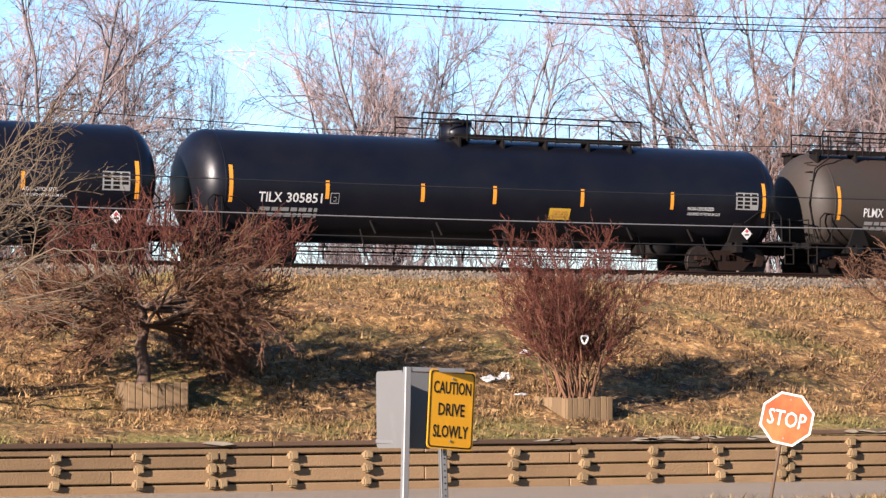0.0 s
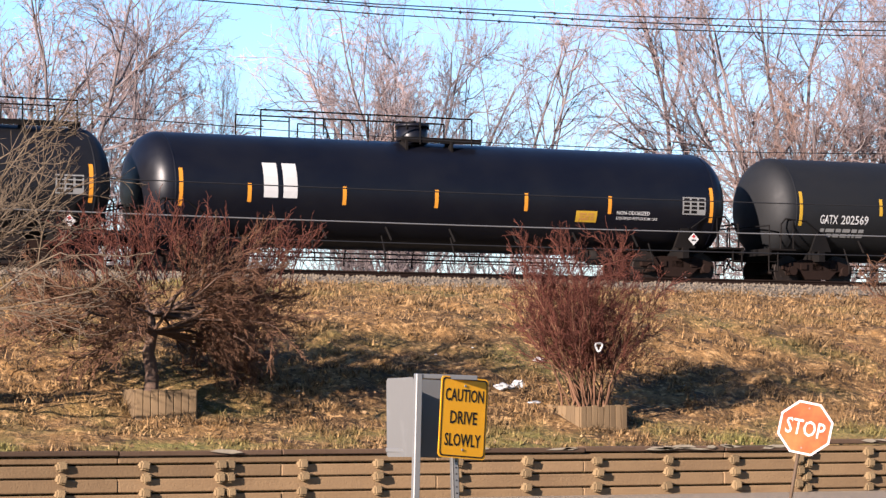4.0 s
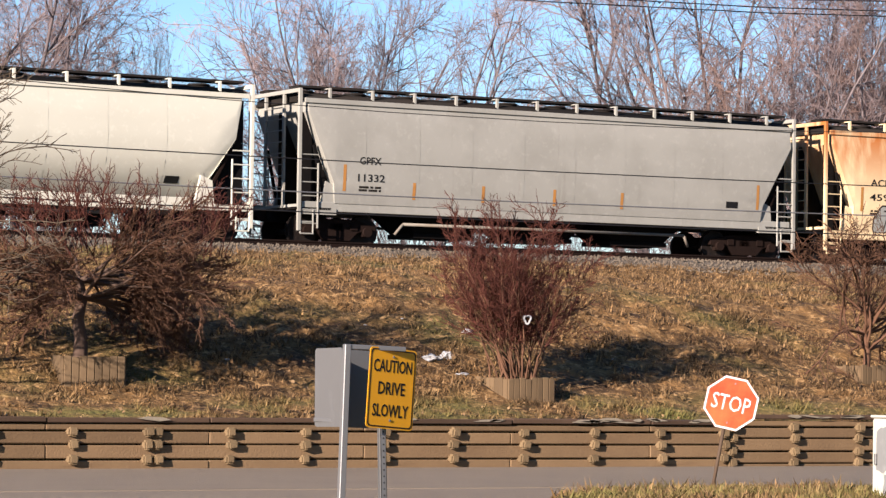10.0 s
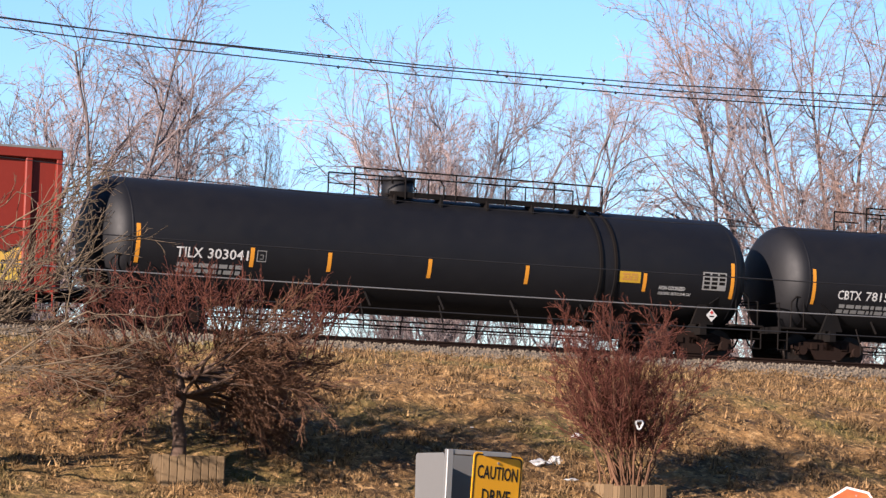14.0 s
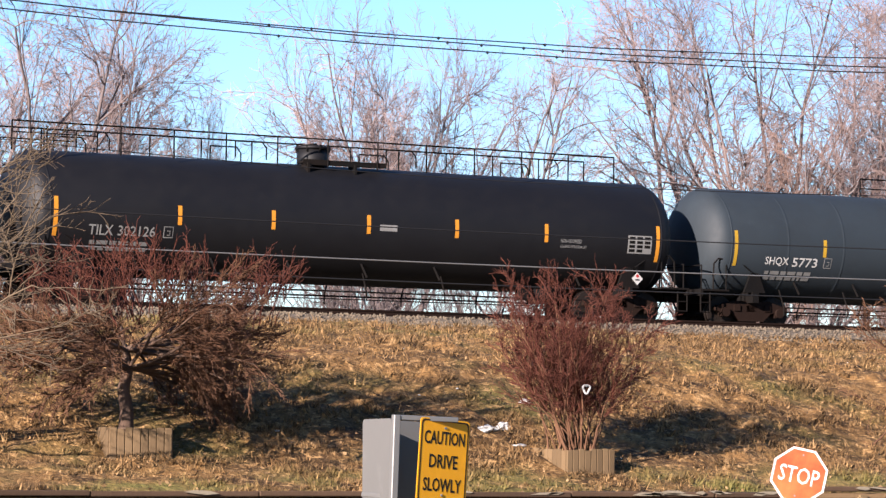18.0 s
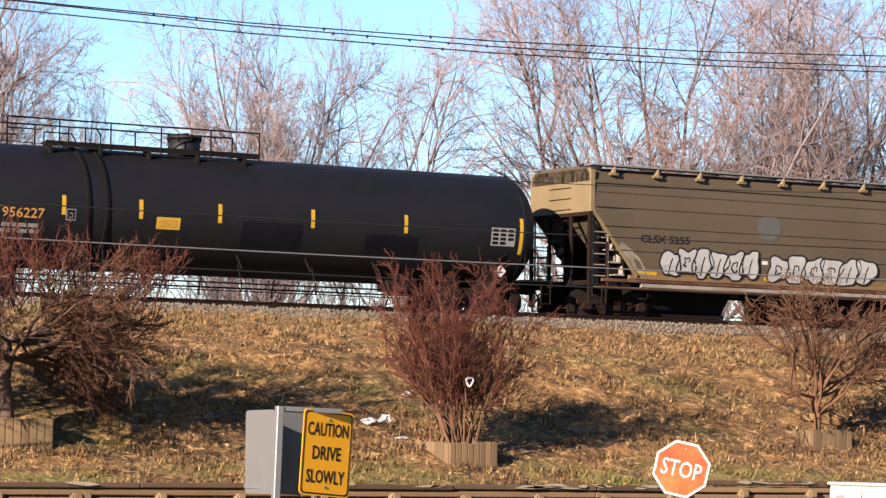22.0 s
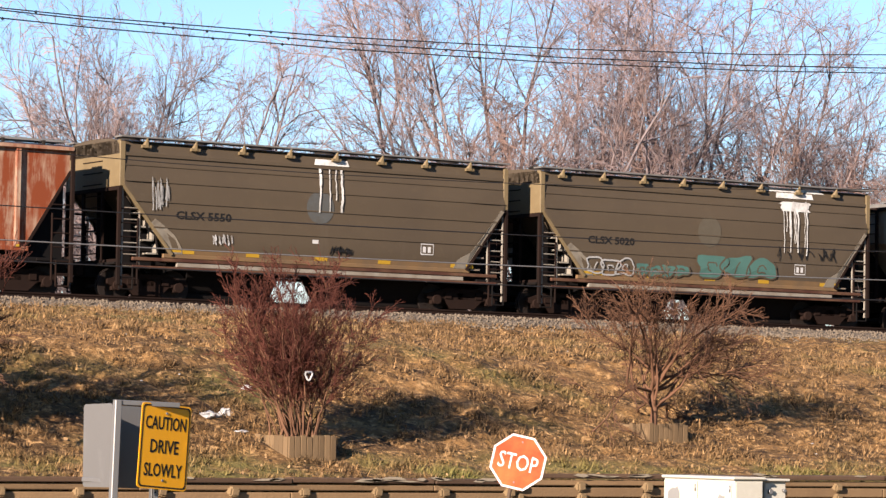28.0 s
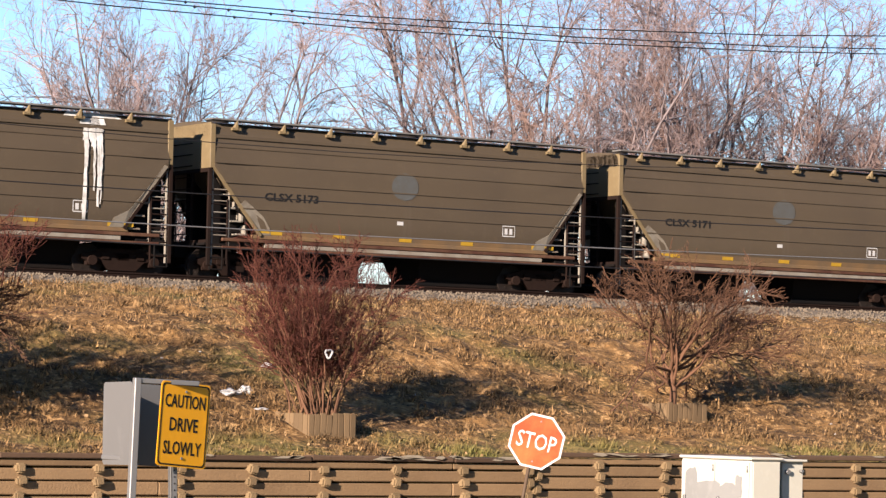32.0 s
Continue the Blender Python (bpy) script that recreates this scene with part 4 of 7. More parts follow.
        part("stencil_box", bm, M["dimwhite"], car)
    u0, u1, z0, z1 = spec.get("panel", (ln - 0.95, ln - 0.2, 1.92, 2.4))
    patch("data_panel", car, at, u0, u1, z0, z1, M["dimwhite"], "faded white panel of test dates", 5, 2)
    w = u1 - u0
    for j in range(4):
        for k in range(3 if j else 2):
            bm = bmesh.new()
            a, b = z0 + (z1 - z0) * (0.08 + 0.23 * j), z0 + (z1 - z0) * (0.24 + 0.23 * j)
            c, d = u0 + w * (0.06 + 0.32 * k), u0 + w * (0.30 + 0.32 * k)
            bm.faces.new([bm.verts.new(at(*p, 0.009)) for p in ((c, a), (d, a), (d, b), (c, b))])
            part("panel_bar", bm, M["steel"], car)
    if spec.get("plac"):
        u, z = spec["plac"]
        patch("warning_plate", car, at, u - 0.33, u + 0.33, z - 0.15, z + 0.15, M["yellow"], "yellow warning plate", 4, 2)
        bars("plate_lines", car, lambda a, b, o: at(a, b, 0.011), u - 0.24, u + 0.24, z - 0.1, z + 0.1, 3, M["amber"], 8)
    if spec.get("gas"):
        u0, u1, z = spec["gas"]
        lettering(car, "NON-ODORIZED", at, u0, u0 + (u1 - u0) * 0.8, z + 0.07, 0.1, ink, fill=0.01)
        lettering(car, "LIQUEFIED PETROLEUM GAS", at, u0, u1, z - 0.08, 0.085, ink, fill=0.008)
    for u0, u1, z0, z1, mt in spec.get("patches", ()):
        patch("painted_patch", car, at, u0, u1, z0, z1, M[mt], "", 5, 2)
    for kind, *rest in spec.get("tags", ()):
        if kind == "scrawl":
            u0, u1, z0, z1, mt, seed = rest
            scrawl(car, at, u0, u1, z0, z1, M[mt], seed)
        else:
            u0, u1, z0, z1, k, fill, line, seed = rest
            graffiti(car, at, u0, u1, z0, z1, k, M[fill] if fill else None, M[line], seed, stroke=0.035)
    TRAIN.append((car, spec["at"] + ln / 2))
    return car


TANKS = [
    dict(at=12.95, len=16.48, paint="black", label="glossy black tank car rolling on the far track", text="", marks=(2.76, 5.58, 7.77, 10.51, 13.41), mz=2.11, dome=7.34, platform=(6.9, 12.8), rails=(5.9, 12.8), plac=(9.84, 1.66), gas=(13.4, 14.6, 1.83)),
    dict(at=32.02, len=16.48, paint="black", label="glossy blue-black tank car with white stencilled number", text="TILX 305851", tpos=(0.80, 2.63, 1.88), marks=(2.76, 5.58, 7.77, 10.51, 13.41), mz=2.11, dome=7.34, platform=(6.9, 12.8), rails=(5.9, 12.8),
         plac=(9.84, 1.66), gas=(13.94, 15.03, 1.84), boxgap=0.36),
    dict(at=51.09, len=16.74, paint="browntank", label="sooty brown tank car with a full-length top walkway", text="PLMX 135723", tpos=(0.87, 2.77, 1.95), marks=(2.85, 5.05, 7.25, 10.15, 13.41), mz=2.15, dome=7.44, platform=(-0.45, 16.8), rails=(-0.1, 16.8), endladder=True,
         patches=((12.3, 12.95, 1.85, 2.22, "white"),), tags=(("bubble", 5.26, 7.3, 1.5, 2.0, 5, None, "silver", 11), ("scrawl", 7.6, 9.2, 1.5, 1.85, "silver", 12)), boxgap=0.48),
    dict(at=70.29, len=16.24, paint="blackdull", label="dull black tank car with a full-length top walkway", text="ACFX 220138", tpos=(1.56, 3.55, 1.85), marks=(2.47, 5.58, 8.07, 10.66, 13.13), mz=2.13, dome=7.15, platform=(-0.3, 16.2), rails=(0.2, 16.1), endladder=True,
         plac=(11.88, 1.44), gas=(11.61, 12.72, 2.1), patches=((13.2, 13.75, 1.95, 2.07, "white"), (12.15, 12.75, 1.68, 1.8, "dimwhite"), (6.3, 8.6, 3.69, 3.7, "white")), tags=(("scrawl", 8.19, 9.26, 1.55, 1.85, "silver", 14),)),
    dict(at=88.94, len=15.9, paint="black", label="black tank car with large white emblem at one end", text="", marks=(1.9, 4.6, 7.30, 10.01, 12.62), mz=2.11, dome=7.31, platform=(6.6, 9.0), rails=(2.5, 8.7), plac=(11.91, 1.78), gas=(12.86, 14.17, 1.84),
         patches=((2.3, 2.7, 2.0, 2.9, "white"), (2.85, 3.25, 2.0, 2.9, "white"))),
    dict(at=107.82, len=15.83, paint="charcoal", label="charcoal tank car with white patches at its end", text="GATX 202569", tpos=(0.67, 2.33, 1.92), marks=(2.75, 5.18, 7.89, 10.64, 13.11), mz=2.3, mark="yellow", dome=7.03, platform=(6.5, 12.2), rails=(5.37, 12.2), bands=(11.72, 12.16),
         plac=(8.45, 1.65), boxgap=0.8, patches=((14.2, 15.6, 2.6, 2.7, "white"), (14.6, 15.6, 2.47, 2.56, "white"), (13.0, 13.45, 1.8, 2.0, "pink"), (13.25, 13.7, 1.52, 1.68, "pink"), (10.8, 11.1, 2.0, 2.12, "dimwhite")), tags=(("scrawl", 4.2, 5.6, 1.4, 1.75, "dimwhite", 15), ("scrawl", 6.5, 7.2, 1.3, 1.8, "dimwhite", 16))),
    dict(at=126.56, len=16.27, paint="grey", label="plain grey tank car with orange stencilled number", text="UTLX 950952", ink="amber", mark="yellow", tpos=(0.94, 2.92, 1.96), marks=(3.15, 5.59, 8.27, 11.28, 13.98), mz=2.14, dome=7.18, platform=(6.72, 12.5), rails=(5.7, 12.5), bands=(11.6, 12.12),
         plac=(10.66, 2.1), gas=(14.2, 15.6, 2.62), boxgap=0.69, patches=((8.15, 8.55, 2.55, 2.68, "amber"),)),
    dict(at=233.04, len=17.22, paint="blackdull", label="black tank car with a shining head seam", text="TILX 303041", tpos=(1.03, 2.97, 2.05), marks=(3.07, 5.20, 8.04, 10.89, 14.47), mz=2.02, dome=7.78, platform=(7.19, 13.5), rails=(6.16, 13.5), bands=(13.1, 13.55), plac=(14.0, 2.14), gas=(14.94, 15.95, 1.84), boxgap=0.36),
    dict(at=252.9, len=17.2, paint="blackdull", label="matt black tank car with narrow ladder band", text="CBTX 781590", tpos=(0.81, 2.95, 2.02), marks=(3.16, 6.04, 8.7, 11.4, 14.2), mz=2.2, dome=7.58, platform=(3.2, 8.6), rails=(2.2, 8.6), bands=(3.75, 4.4), plac=(11.9, 2.1), gas=(14.2, 15.4, 2.0), boxgap=0.4),
    dict(at=272.93, len=16.31, paint="blackdull", label="matt black tank car with railing along its whole top", text="TILX 301112", tpos=(0.91, 2.64, 2.06), marks=(2.70, 5.47, 8.04, 10.83, 13.63), mz=1.95, dome=7.25, platform=(6.6, 9.0), rails=(-0.2, 15.2), plac=(12.07, 1.75), gas=(14.29, 14.98, 2.38),
         boxgap=0.5, patches=((6.95, 7.3, 2.85, 2.97, "white"),), tags=(("bubble", 4.5, 5.4, 1.6, 2.0, 4, None, "dimwhite", 17), ("scrawl", 5.6, 6.6, 1.7, 1.95, "silver", 18))),
    dict(at=291.81, len=17.27, paint="blackdull", label="matt black tank car with full top railing and end ladder", text="TILX 302126", ink="dimwhite", tpos=(0.89, 2.65, 1.91), marks=(3.28, 5.84, 8.53, 11.10, 13.79), mz=2.35, dome=7.64, platform=(7.0, 9.4), rails=(-0.9, 16.3), endladder=True, gas=(14.24, 15.04, 2.1),
         boxgap=0.35, patches=((8.85, 9.35, 2.2, 2.36, "dimwhite"),)),
    dict(at=311.6, len=16.53, paint="slate", seams=True, rings=9, label="slate-blue tank car with visible hoop seams", text="SHQX 5773", tpos=(1.0, 2.74, 1.88), marks=(2.95, 5.65, 8.29, 10.78, 14.15), mz=2.29, mark="yellow", dome=7.26, platform=(6.84, 13.66), rails=(5.82, 13.56), bands=(12.7, 13.25), plac=(8.83, 1.54), gas=(10.1, 11.97, 1.8),
         boxgap=0.35, patches=((8.7, 9.1, 3.2, 3.32, "white"),)),
    dict(at=330.68, len=17.16, paint="blackdull", label="matt black tank car with crisp white number", text="MTZX 330116", tpos=(0.91, 2.98, 2.02), marks=(3.23, 5.87, 8.23, 11.16, 13.86), mz=2.38, dome=7.66, platform=(7.15, 13.37), rails=(5.98, 13.36), bands=(12.84, 13.3), plac=(12.08, 2.07), gas=(13.88, 15.02, 2.16), boxgap=0.5),
    dict(at=350.68, len=16.46, paint="blackdull", label="matt black tank car with amber number and darker touch-up", text="UTLX 956227", ink="amber", mark="yellow", tpos=(0.65, 2.65, 2.12), marks=(3.15, 5.24, 7.44, 10.11, 12.88), mz=2.36, dome=7.12, platform=(2.94, 8.89), rails=(1.9, 8.89), bands=(3.8, 4.31), plac=(6.01, 2.04), boxgap=0.7,
         patches=((8.1, 9.82, 1.55, 2.2, "black"), (11.71, 13.28, 1.55, 2.05, "black"))),
]


# -- covered hoppers
def hopper_shell(bm, ln, depth, ends, z_top, z_low, stations=14):
    """Side sheets and slope sheets: ends gives (along, bottom) corners at each end, depth the half width at a height."""
    mid = len(ends) // 2
    us = sorted({u for u, _ in ends} | {ends[mid - 1][0] + (ends[mid][0] - ends[mid - 1][0]) * k / stations for k in range(stations + 1)})
    zb = lambda u: float(np.interp(u, [e[0] for e in ends], [e[1] for e in ends]))
    nz = 14

    def column(u, s):
        lo = zb(u)
        return [bm.verts.new((u - ln / 2, s * depth(z_top + (lo - z_top) * k / nz), z_top + (lo - z_top) * k / nz)) for k in range(nz + 1)]
    for s in (-1, 1):
        cols = [column(u, s) for u in us]
        for a, b in zip(cols, cols[1:]):
            for k in range(nz):
                bm.faces.new((a[k], b[k], b[k + 1], a[k + 1])).smooth = True
    foot = min(z for _, z in ends)
    flank = lambda u: depth(zb(u)) if zb(u) < foot + 0.02 else max(1.42, depth(zb(u)))
    under = [(bm.verts.new((u - ln / 2, -flank(u), zb(u))), bm.verts.new((u - ln / 2, flank(u), zb(u)))) for u in us]
    for a, b in zip(under, under[1:]):
        bm.faces.new((a[0], b[0], b[1], a[1]))
    for u in (us[0], us[-1]):
        a, b = column(u, -1), column(u, 1)
        for k in range(nz):
            bm.faces.new((a[k], a[k + 1], b[k + 1], b[k]))


def bays(car, ln, u0, u1, count, z_top, z_bot, material, width=1.0, taper=0.56):
    step = (u1 - u0) / count

    def build(bm):
        h = step / 2
        a = [bm.verts.new((sx * h * 0.98, sy * width, z_top)) for sx, sy in ((-1, -1), (1, -1), (1, 1), (-1, 1))]
        b = [bm.verts.new((sx * h * taper, sy * 0.7, z_bot)) for sx, sy in ((-1, -1), (1, -1), (1, 1), (-1, 1))]
        for i in range(4):
            bm.faces.new((a[i], a[(i + 1) % 4], b[(i + 1) % 4], b[i]))
        bm.faces.new(b)
        box(bm, -h * (taper + 0.04), h * (taper + 0.04), -0.75, 0.75, z_bot - 0.12, z_bot)
    key = "bay_%s_%d_%d" % (material.name, round(step * 100), round(z_bot * 100))
    for k in range(count):
        put("outlet_hopper", shared(key, build, material), car, pose(u0 + step * (k + 0.5) - ln / 2, 0, 0))


def corner_post(car, ln, material, key, top=4.12, low=0.45, reach=0.95):
    """Each end's near and far posts, ladders and cross bars."""
    for s in (-1, 1):
        m = pose(s * ln / 2, 0, 0, 0, 0, 0 if s > 0 else 180)
        for y in (-1.5, 1.5):
            def post(bm, y=y):
                box(bm, -0.05, 0.05, y - 0.04, y + 0.04, low, top)
                bevelled(bm, 0.008)
            put("corner_post", shared("post_%s_%d" % (key, y > 0), post, material), car, m)

            stile = put("ladder", shared("ladder_%s_%d" % (key, y > 0), lambda bm, y=y: pipe(bm, [(-0.55, y, 0.5), (-0.55, y, 2.2)], 0.025), material), car, m)
            rung = shared("rung_%s_%d" % (key, y > 0), lambda bm, y=y: tube(bm, (-0.55, y, 0.62), (0, y, 0.62), 0.018, sides=6), material)
            for k in range(6):
                put("rung", rung, stile, pose(0, 0, k * 0.36))

        def frame_bits(bm):
            box(bm, -0.04, 0.04, -1.5, 1.5, top - 0.1, top)
            box(bm, -0.02, 0.06, -1.5, 1.5, 1.0, 1.12)
            for y in (-0.55, 0.55):
                box(bm, -0.03, 0.03, y - 0.05, y + 0.05, 1.0, top - 0.1)
            for k in range(9):
                tube(bm, (0.03, -0.55, 1.3 + k * 0.3), (0.03, 0.55, 1.3 + k * 0.3), 0.016, sides=5)
        put("end_frame", shared("endframe_" + key, frame_bits, material), car, m)

        def deck(bm):
            box(bm, -reach, 0.12, -1.5, 1.5, 0.98, 1.04)
            box(bm, -reach - 0.5, 0.3, -0.22, 0.22, 0.7, 0.98)
        put("end_deck", shared("enddeck_" + key, deck, M["steel"]), car, m)

        for y in (-1.5, 1.5):
            def steps(bm, y=y):
                pipe(bm, [(-0.05, y, 1.0), (-0.05, y, 0.35), (-0.42, y, 0.35), (-0.42, y, 1.0)], 0.022)
                pipe(bm, [(-0.05, y, 0.66), (-0.42, y, 0.66)], 0.02)
            put("stirrup_step", shared("stirrup_%s_%d" % (key, y > 0), steps, material if key != "olive" else M["steel"]), car, m)
        coupler(car, s * (ln / 2 + 0.3), s)


def slope_gussets(car, ln, corners, material, key, y=1.45):
    """The sloping end ribs that hold the slope sheet."""
    for s, (a, b) in ((-1, corners[0]), (1, corners[1])):
        for side in (-1, 1):
            bm = bmesh.new()
            pa, pb = Vector((a[0] - ln / 2, side * y, a[1])), Vector((b[0] - ln / 2, side * y, b[1]))
            d = (pb - pa).normalized()
            nrm = Vector((-d.z, 0, d.x)) * 0.06 * (1 if s < 0 else -1)
            q = [pa - nrm, pb - nrm, pb + nrm * 0.2, pa + nrm * 0.2]
            v = [bm.verts.new(p + Vector((0, side * o, 0))) for o in (0.0, 0.07) for p in q]
            for f in ((0, 1, 2, 3), (7, 6, 5, 4), (0, 4, 5, 1), (1, 5, 6, 2), (2, 6, 7, 3), (3, 7, 4, 0)):
                bm.faces.new([v[i] for i in f])
            # sunward end keeps the given paint; the other's shade is painted as dark metal
            part("slope_gusset", bm, material if s < 0 else M["rusty"], car)


def shade_webs(car, ln, corners):
    """Dark plates added for the shade under each slope sheet, middle and near side."""
    for s, (a, b) in ((-1, corners[0]), (1, corners[1])):
        end = 0.12 if s < 0 else ln - 0.12
        for y in (-1.2, 0.0):
            bm = bmesh.new()
            prism(bm, [(end - ln / 2, a[1]), (a[0] - ln / 2, a[1]), (b[0] - ln / 2, b[1]), (b[0] - ln / 2, 1.02), (end - ln / 2, 1.02)], y - 0.012, y + 0.012)
            part("centre_web", bm, M["steel"], car, "dark plate under the slope sheet")


def side_sill(car, ln, u0, u1, z0, z1, y, material, label=""):
    for s in (-1, 1):
        bm = bmesh.new()
        box(bm, u0 - ln / 2, u1 - ln / 2, s * y - 0.05, s * y + 0.05, z0, z1)
        bevelled(bm, 0.012)
        part("side_sill", bm, material, car, label)


def roof_walk(car, ln, z, material, posts, key, zlow, plank="roofdark"):
    for s in (-1, 1):
        bm = bmesh.new()
        comb = [(0.3, z), (-0.3, z)]   # one ribbed plank, drawn as its cross section
        for k in range(-3, 4):
            comb += [(k * 0.09 - 0.008, z + 0.04), (k * 0.09 - 0.008, z + 0.06), (k * 0.09 + 0.008, z + 0.06), (k * 0.09 + 0.008, z + 0.04)]
        a, b = ([bm.verts.new((x, s * 0.9 + y, h)) for y, h in comb] for x in (0.1 - ln / 2, ln / 2 - 0.1))
        bm.faces.new(a)
        bm.faces.new(b[::-1])
        for k in range(len(comb)):
            bm.faces.new((a[k], b[k], b[(k + 1) % len(comb)], a[(k + 1) % len(comb)]))
        part("roof_walk", bm, M[plank], car, "grated steel roof walk")
        me = shared("walkpost_" + key, lambda bm: (box(bm, -0.03, 0.03, -0.04, 0.04, 0, z - zlow), box(bm, -0.03, 0.03, 0.0, 0.45, z - zlow - 0.03, z - zlow)), material)
        for u in posts:
            put("walk_bracket", me, car, pose(u - ln / 2, s * 1.42, zlow, 0, 0, 0 if s < 0 else 180))


def hatch_row(car, ln, z, material, count=10):
    def hatch(bm):
        tube(bm, (0, 0, 0), (0, 0, 0.12), 0.3, sides=20)
        tube(bm, (0, 0, 0.12), (0, 0, 0.17), 0.34, 0.28, sides=20)
    for k in range(count):
        put("roof_hatch", shared("hatch_" + material.name, hatch, material), car, pose(-ln / 2 + ln * (k + 0.5) / count, 0, z))


def curved_roof(bm, ln, z0, z1, y, bow=0.0):
    n = 10
    rows = []
    for x in (-ln / 2, ln / 2):
        rows.append([bm.verts.new((x, y * math.cos(math.pi * k / n), z0 + (z1 - z0) * math.sin(math.pi * k / n) ** 0.8)) for k in range(n + 1)])
    for k in range(n):
        bm.faces.new((rows[0][k], rows[1][k], rows[1][k + 1], rows[0][k + 1])).smooth = True
    bm.faces.new(rows[0])
    bm.faces.new(rows[1][::-1])


def round_depth(z):
    return float(np.interp(z, [0.8, 1.0, 1.15, 1.3, 1.5, 1.75, 2.1, 2.6, 3.3, 3.9], [0.55, 0.72, 0.86, 1.0, 1.18, 1.36, 1.52, 1.6, 1.58, 1.5]))


def upright_depth(z):
    return float(np.interp(z, [0.8, 1.0, 1.3, 1.75, 2.6, 3.3, 3.9], [1.42, 1.46, 1.51, 1.56, 1.6, 1.58, 1.5]))


def centre_flow(spec):
    ln = spec["len"]
    shape = upright_depth if spec["bays"] == 3 else round_depth
    body, trim = M[spec["paint"]], M[spec["trim"]]
    car = thing("covered_hopper", pose(0, TRACK_Y, RAIL_Z), spec["label"], "hopper car", "freight train")
    at = flat_side(ln, shape)
    c = spec["corners"]
    bm = bmesh.new()
    foot = spec["sill"][3] - 0.03
    cut = (c[0], (c[0][0] + 0.2, c[0][1] - 0.85), (c[1][0] - 0.42, c[1][1] + 0.62), c[1], c[3], (c[3][0] + 0.3, c[3][1] + 0.55), (c[2][0] - 0.2, c[2][1] - 1.05), c[2]) if c[1][1] < foot + 0.2 else (c[0], c[1], (c[1][0] + 0.05, foot), (c[3][0] - 0.05, foot), c[3], c[2])
    hopper_shell(bm, ln, shape, cut, 3.86, 1.0)
    part("hopper_body", bm, body, car, "smooth curved side sheets")
    bm = bmesh.new()
    curved_roof(bm, ln - 0.3, 3.84, 4.12, 1.52)
    part("roof_sheet", bm, M["roofdark"], car, "sooty dark roof")
    for s in (-1, 1):
        bm = bmesh.new()
        box(bm, 0.12 - ln / 2, ln / 2 - 0.12, s * 1.53 - 0.035, s * 1.53 + 0.035, 3.78, 3.9)
        part("top_chord", bm, trim, car)
    roof_walk(car, ln, 4.2, trim, [0.9 + k * (ln - 1.8) / 11 for k in range(12)], spec["key"], 3.88)
    hatch_row(car, ln, 4.06, M["roofdark"])
    side_sill(car, ln, spec["sill"][0], spec["sill"][1], spec["sill"][2], spec["sill"][3], 1.42, trim)
    for s in (-1, 1):
        bm = bmesh.new()
        box(bm, 0.1 - ln / 2, c[1][0] + 0.1 - ln / 2, s * 1.45 - 0.05, s * 1.45 + 0.05, 0.86, 1.02)
        box(bm, c[3][0] - 0.1 - ln / 2, ln / 2 - 0.1, s * 1.45 - 0.05, s * 1.45 + 0.05, 0.86, 1.02)
        part("end_sill", bm, trim, car)
        bm = bmesh.new()
        for u in (c[1][0] - 0.1, c[3][0] + 0.1):
            prism(bm, [(u - 0.28 - ln / 2, 1.0), (u + 0.28 - ln / 2, 1.0), (u + 0.22 - ln / 2, 1.62), (u - 0.1 - ln / 2, 1.75)], s * 1.4 - 0.05, s * 1.4 + 0.05)
        part("bolster_plate", bm, trim, car)
    corner_post(car, ln, trim, spec["key"], 4.15, 0.42)
    slope_gussets(car, ln, (((c[0][0] + 0.25, 2.7), (c[1][0] - 0.2, 1.25)), ((c[2][0] - 0.25, 2.5), (c[3][0] + 0.15, 1.25))), M["steel"], spec["key"], 1.36)
    shade_webs(car, ln, ((c[0], c[1]), (c[2], c[3])))
    bays(car, ln, 3.2, ln - 3.2, spec["bays"], 1.15, 0.5, M["steel"])
    for s in (-1, 1):
        bm = bmesh.new()
        pipe(bm, [(3.0 - ln / 2, s * 1.2, 0.42), (3.2 - ln / 2, s * 1.3, 0.7), (ln / 2 - 3.6, s * 1.3, 0.7), (ln / 2 - 3.4, s * 1.2, 0.4)], 0.04, 8)
        part("air_line", bm, M["sillwhite"], car, "pale steam-grey pipe along the underside")
    running_gear(car, ln / 2, 1.35)
    for word, u0, u1, z, h in spec["words"]:
        lettering(car, word, at, u0, u1, z, h, M["ink"], fill=0.014)
    bars("stencil_lines", car, at, spec["words"][1][1], spec["words"][1][2] - 0.1, 1.5, 1.66, 2, M["roofdark"], 5)
    patch("data_panel", car, at, ln - 2.35, ln - 1.95, 1.52, 1.7, M["ink"], "small black stencil block", 2)
    for u, z0, z1 in spec.get("marks", ()):
        patch("reflector", car, at, u - 0.045, u + 0.045, z0, z1, M["marker"], "worn ochre marker strip", 5)
    for u0, u1, z0, z1, mt in spec.get("patches", ()):
        patch("painted_patch", car, at, u0, u1, z0, z1, M[mt], "", 4, 3)
    for k, (u0, u1, z0, z1, pitch, width, mt) in enumerate(spec.get("brand", ())):
        brand_bars(car, at, u0, u1, z0, z1, pitch, width, M[mt], k)
    for tri in spec.get("emblem", ()):
        bm = bmesh.new()
        bm.faces.new([bm.verts.new(at(u, z, 0.0085)) for u, z in tri])
        part("emblem", bm, M["blue"], car, "faded blue peak emblem")
    for u in np.arange(1.9, ln - 1.5, 1.62):
        patch("weld_seam", car, at, u - 0.012, u + 0.012, 1.35, 3.75, body, "", 14, 1, 0.003)
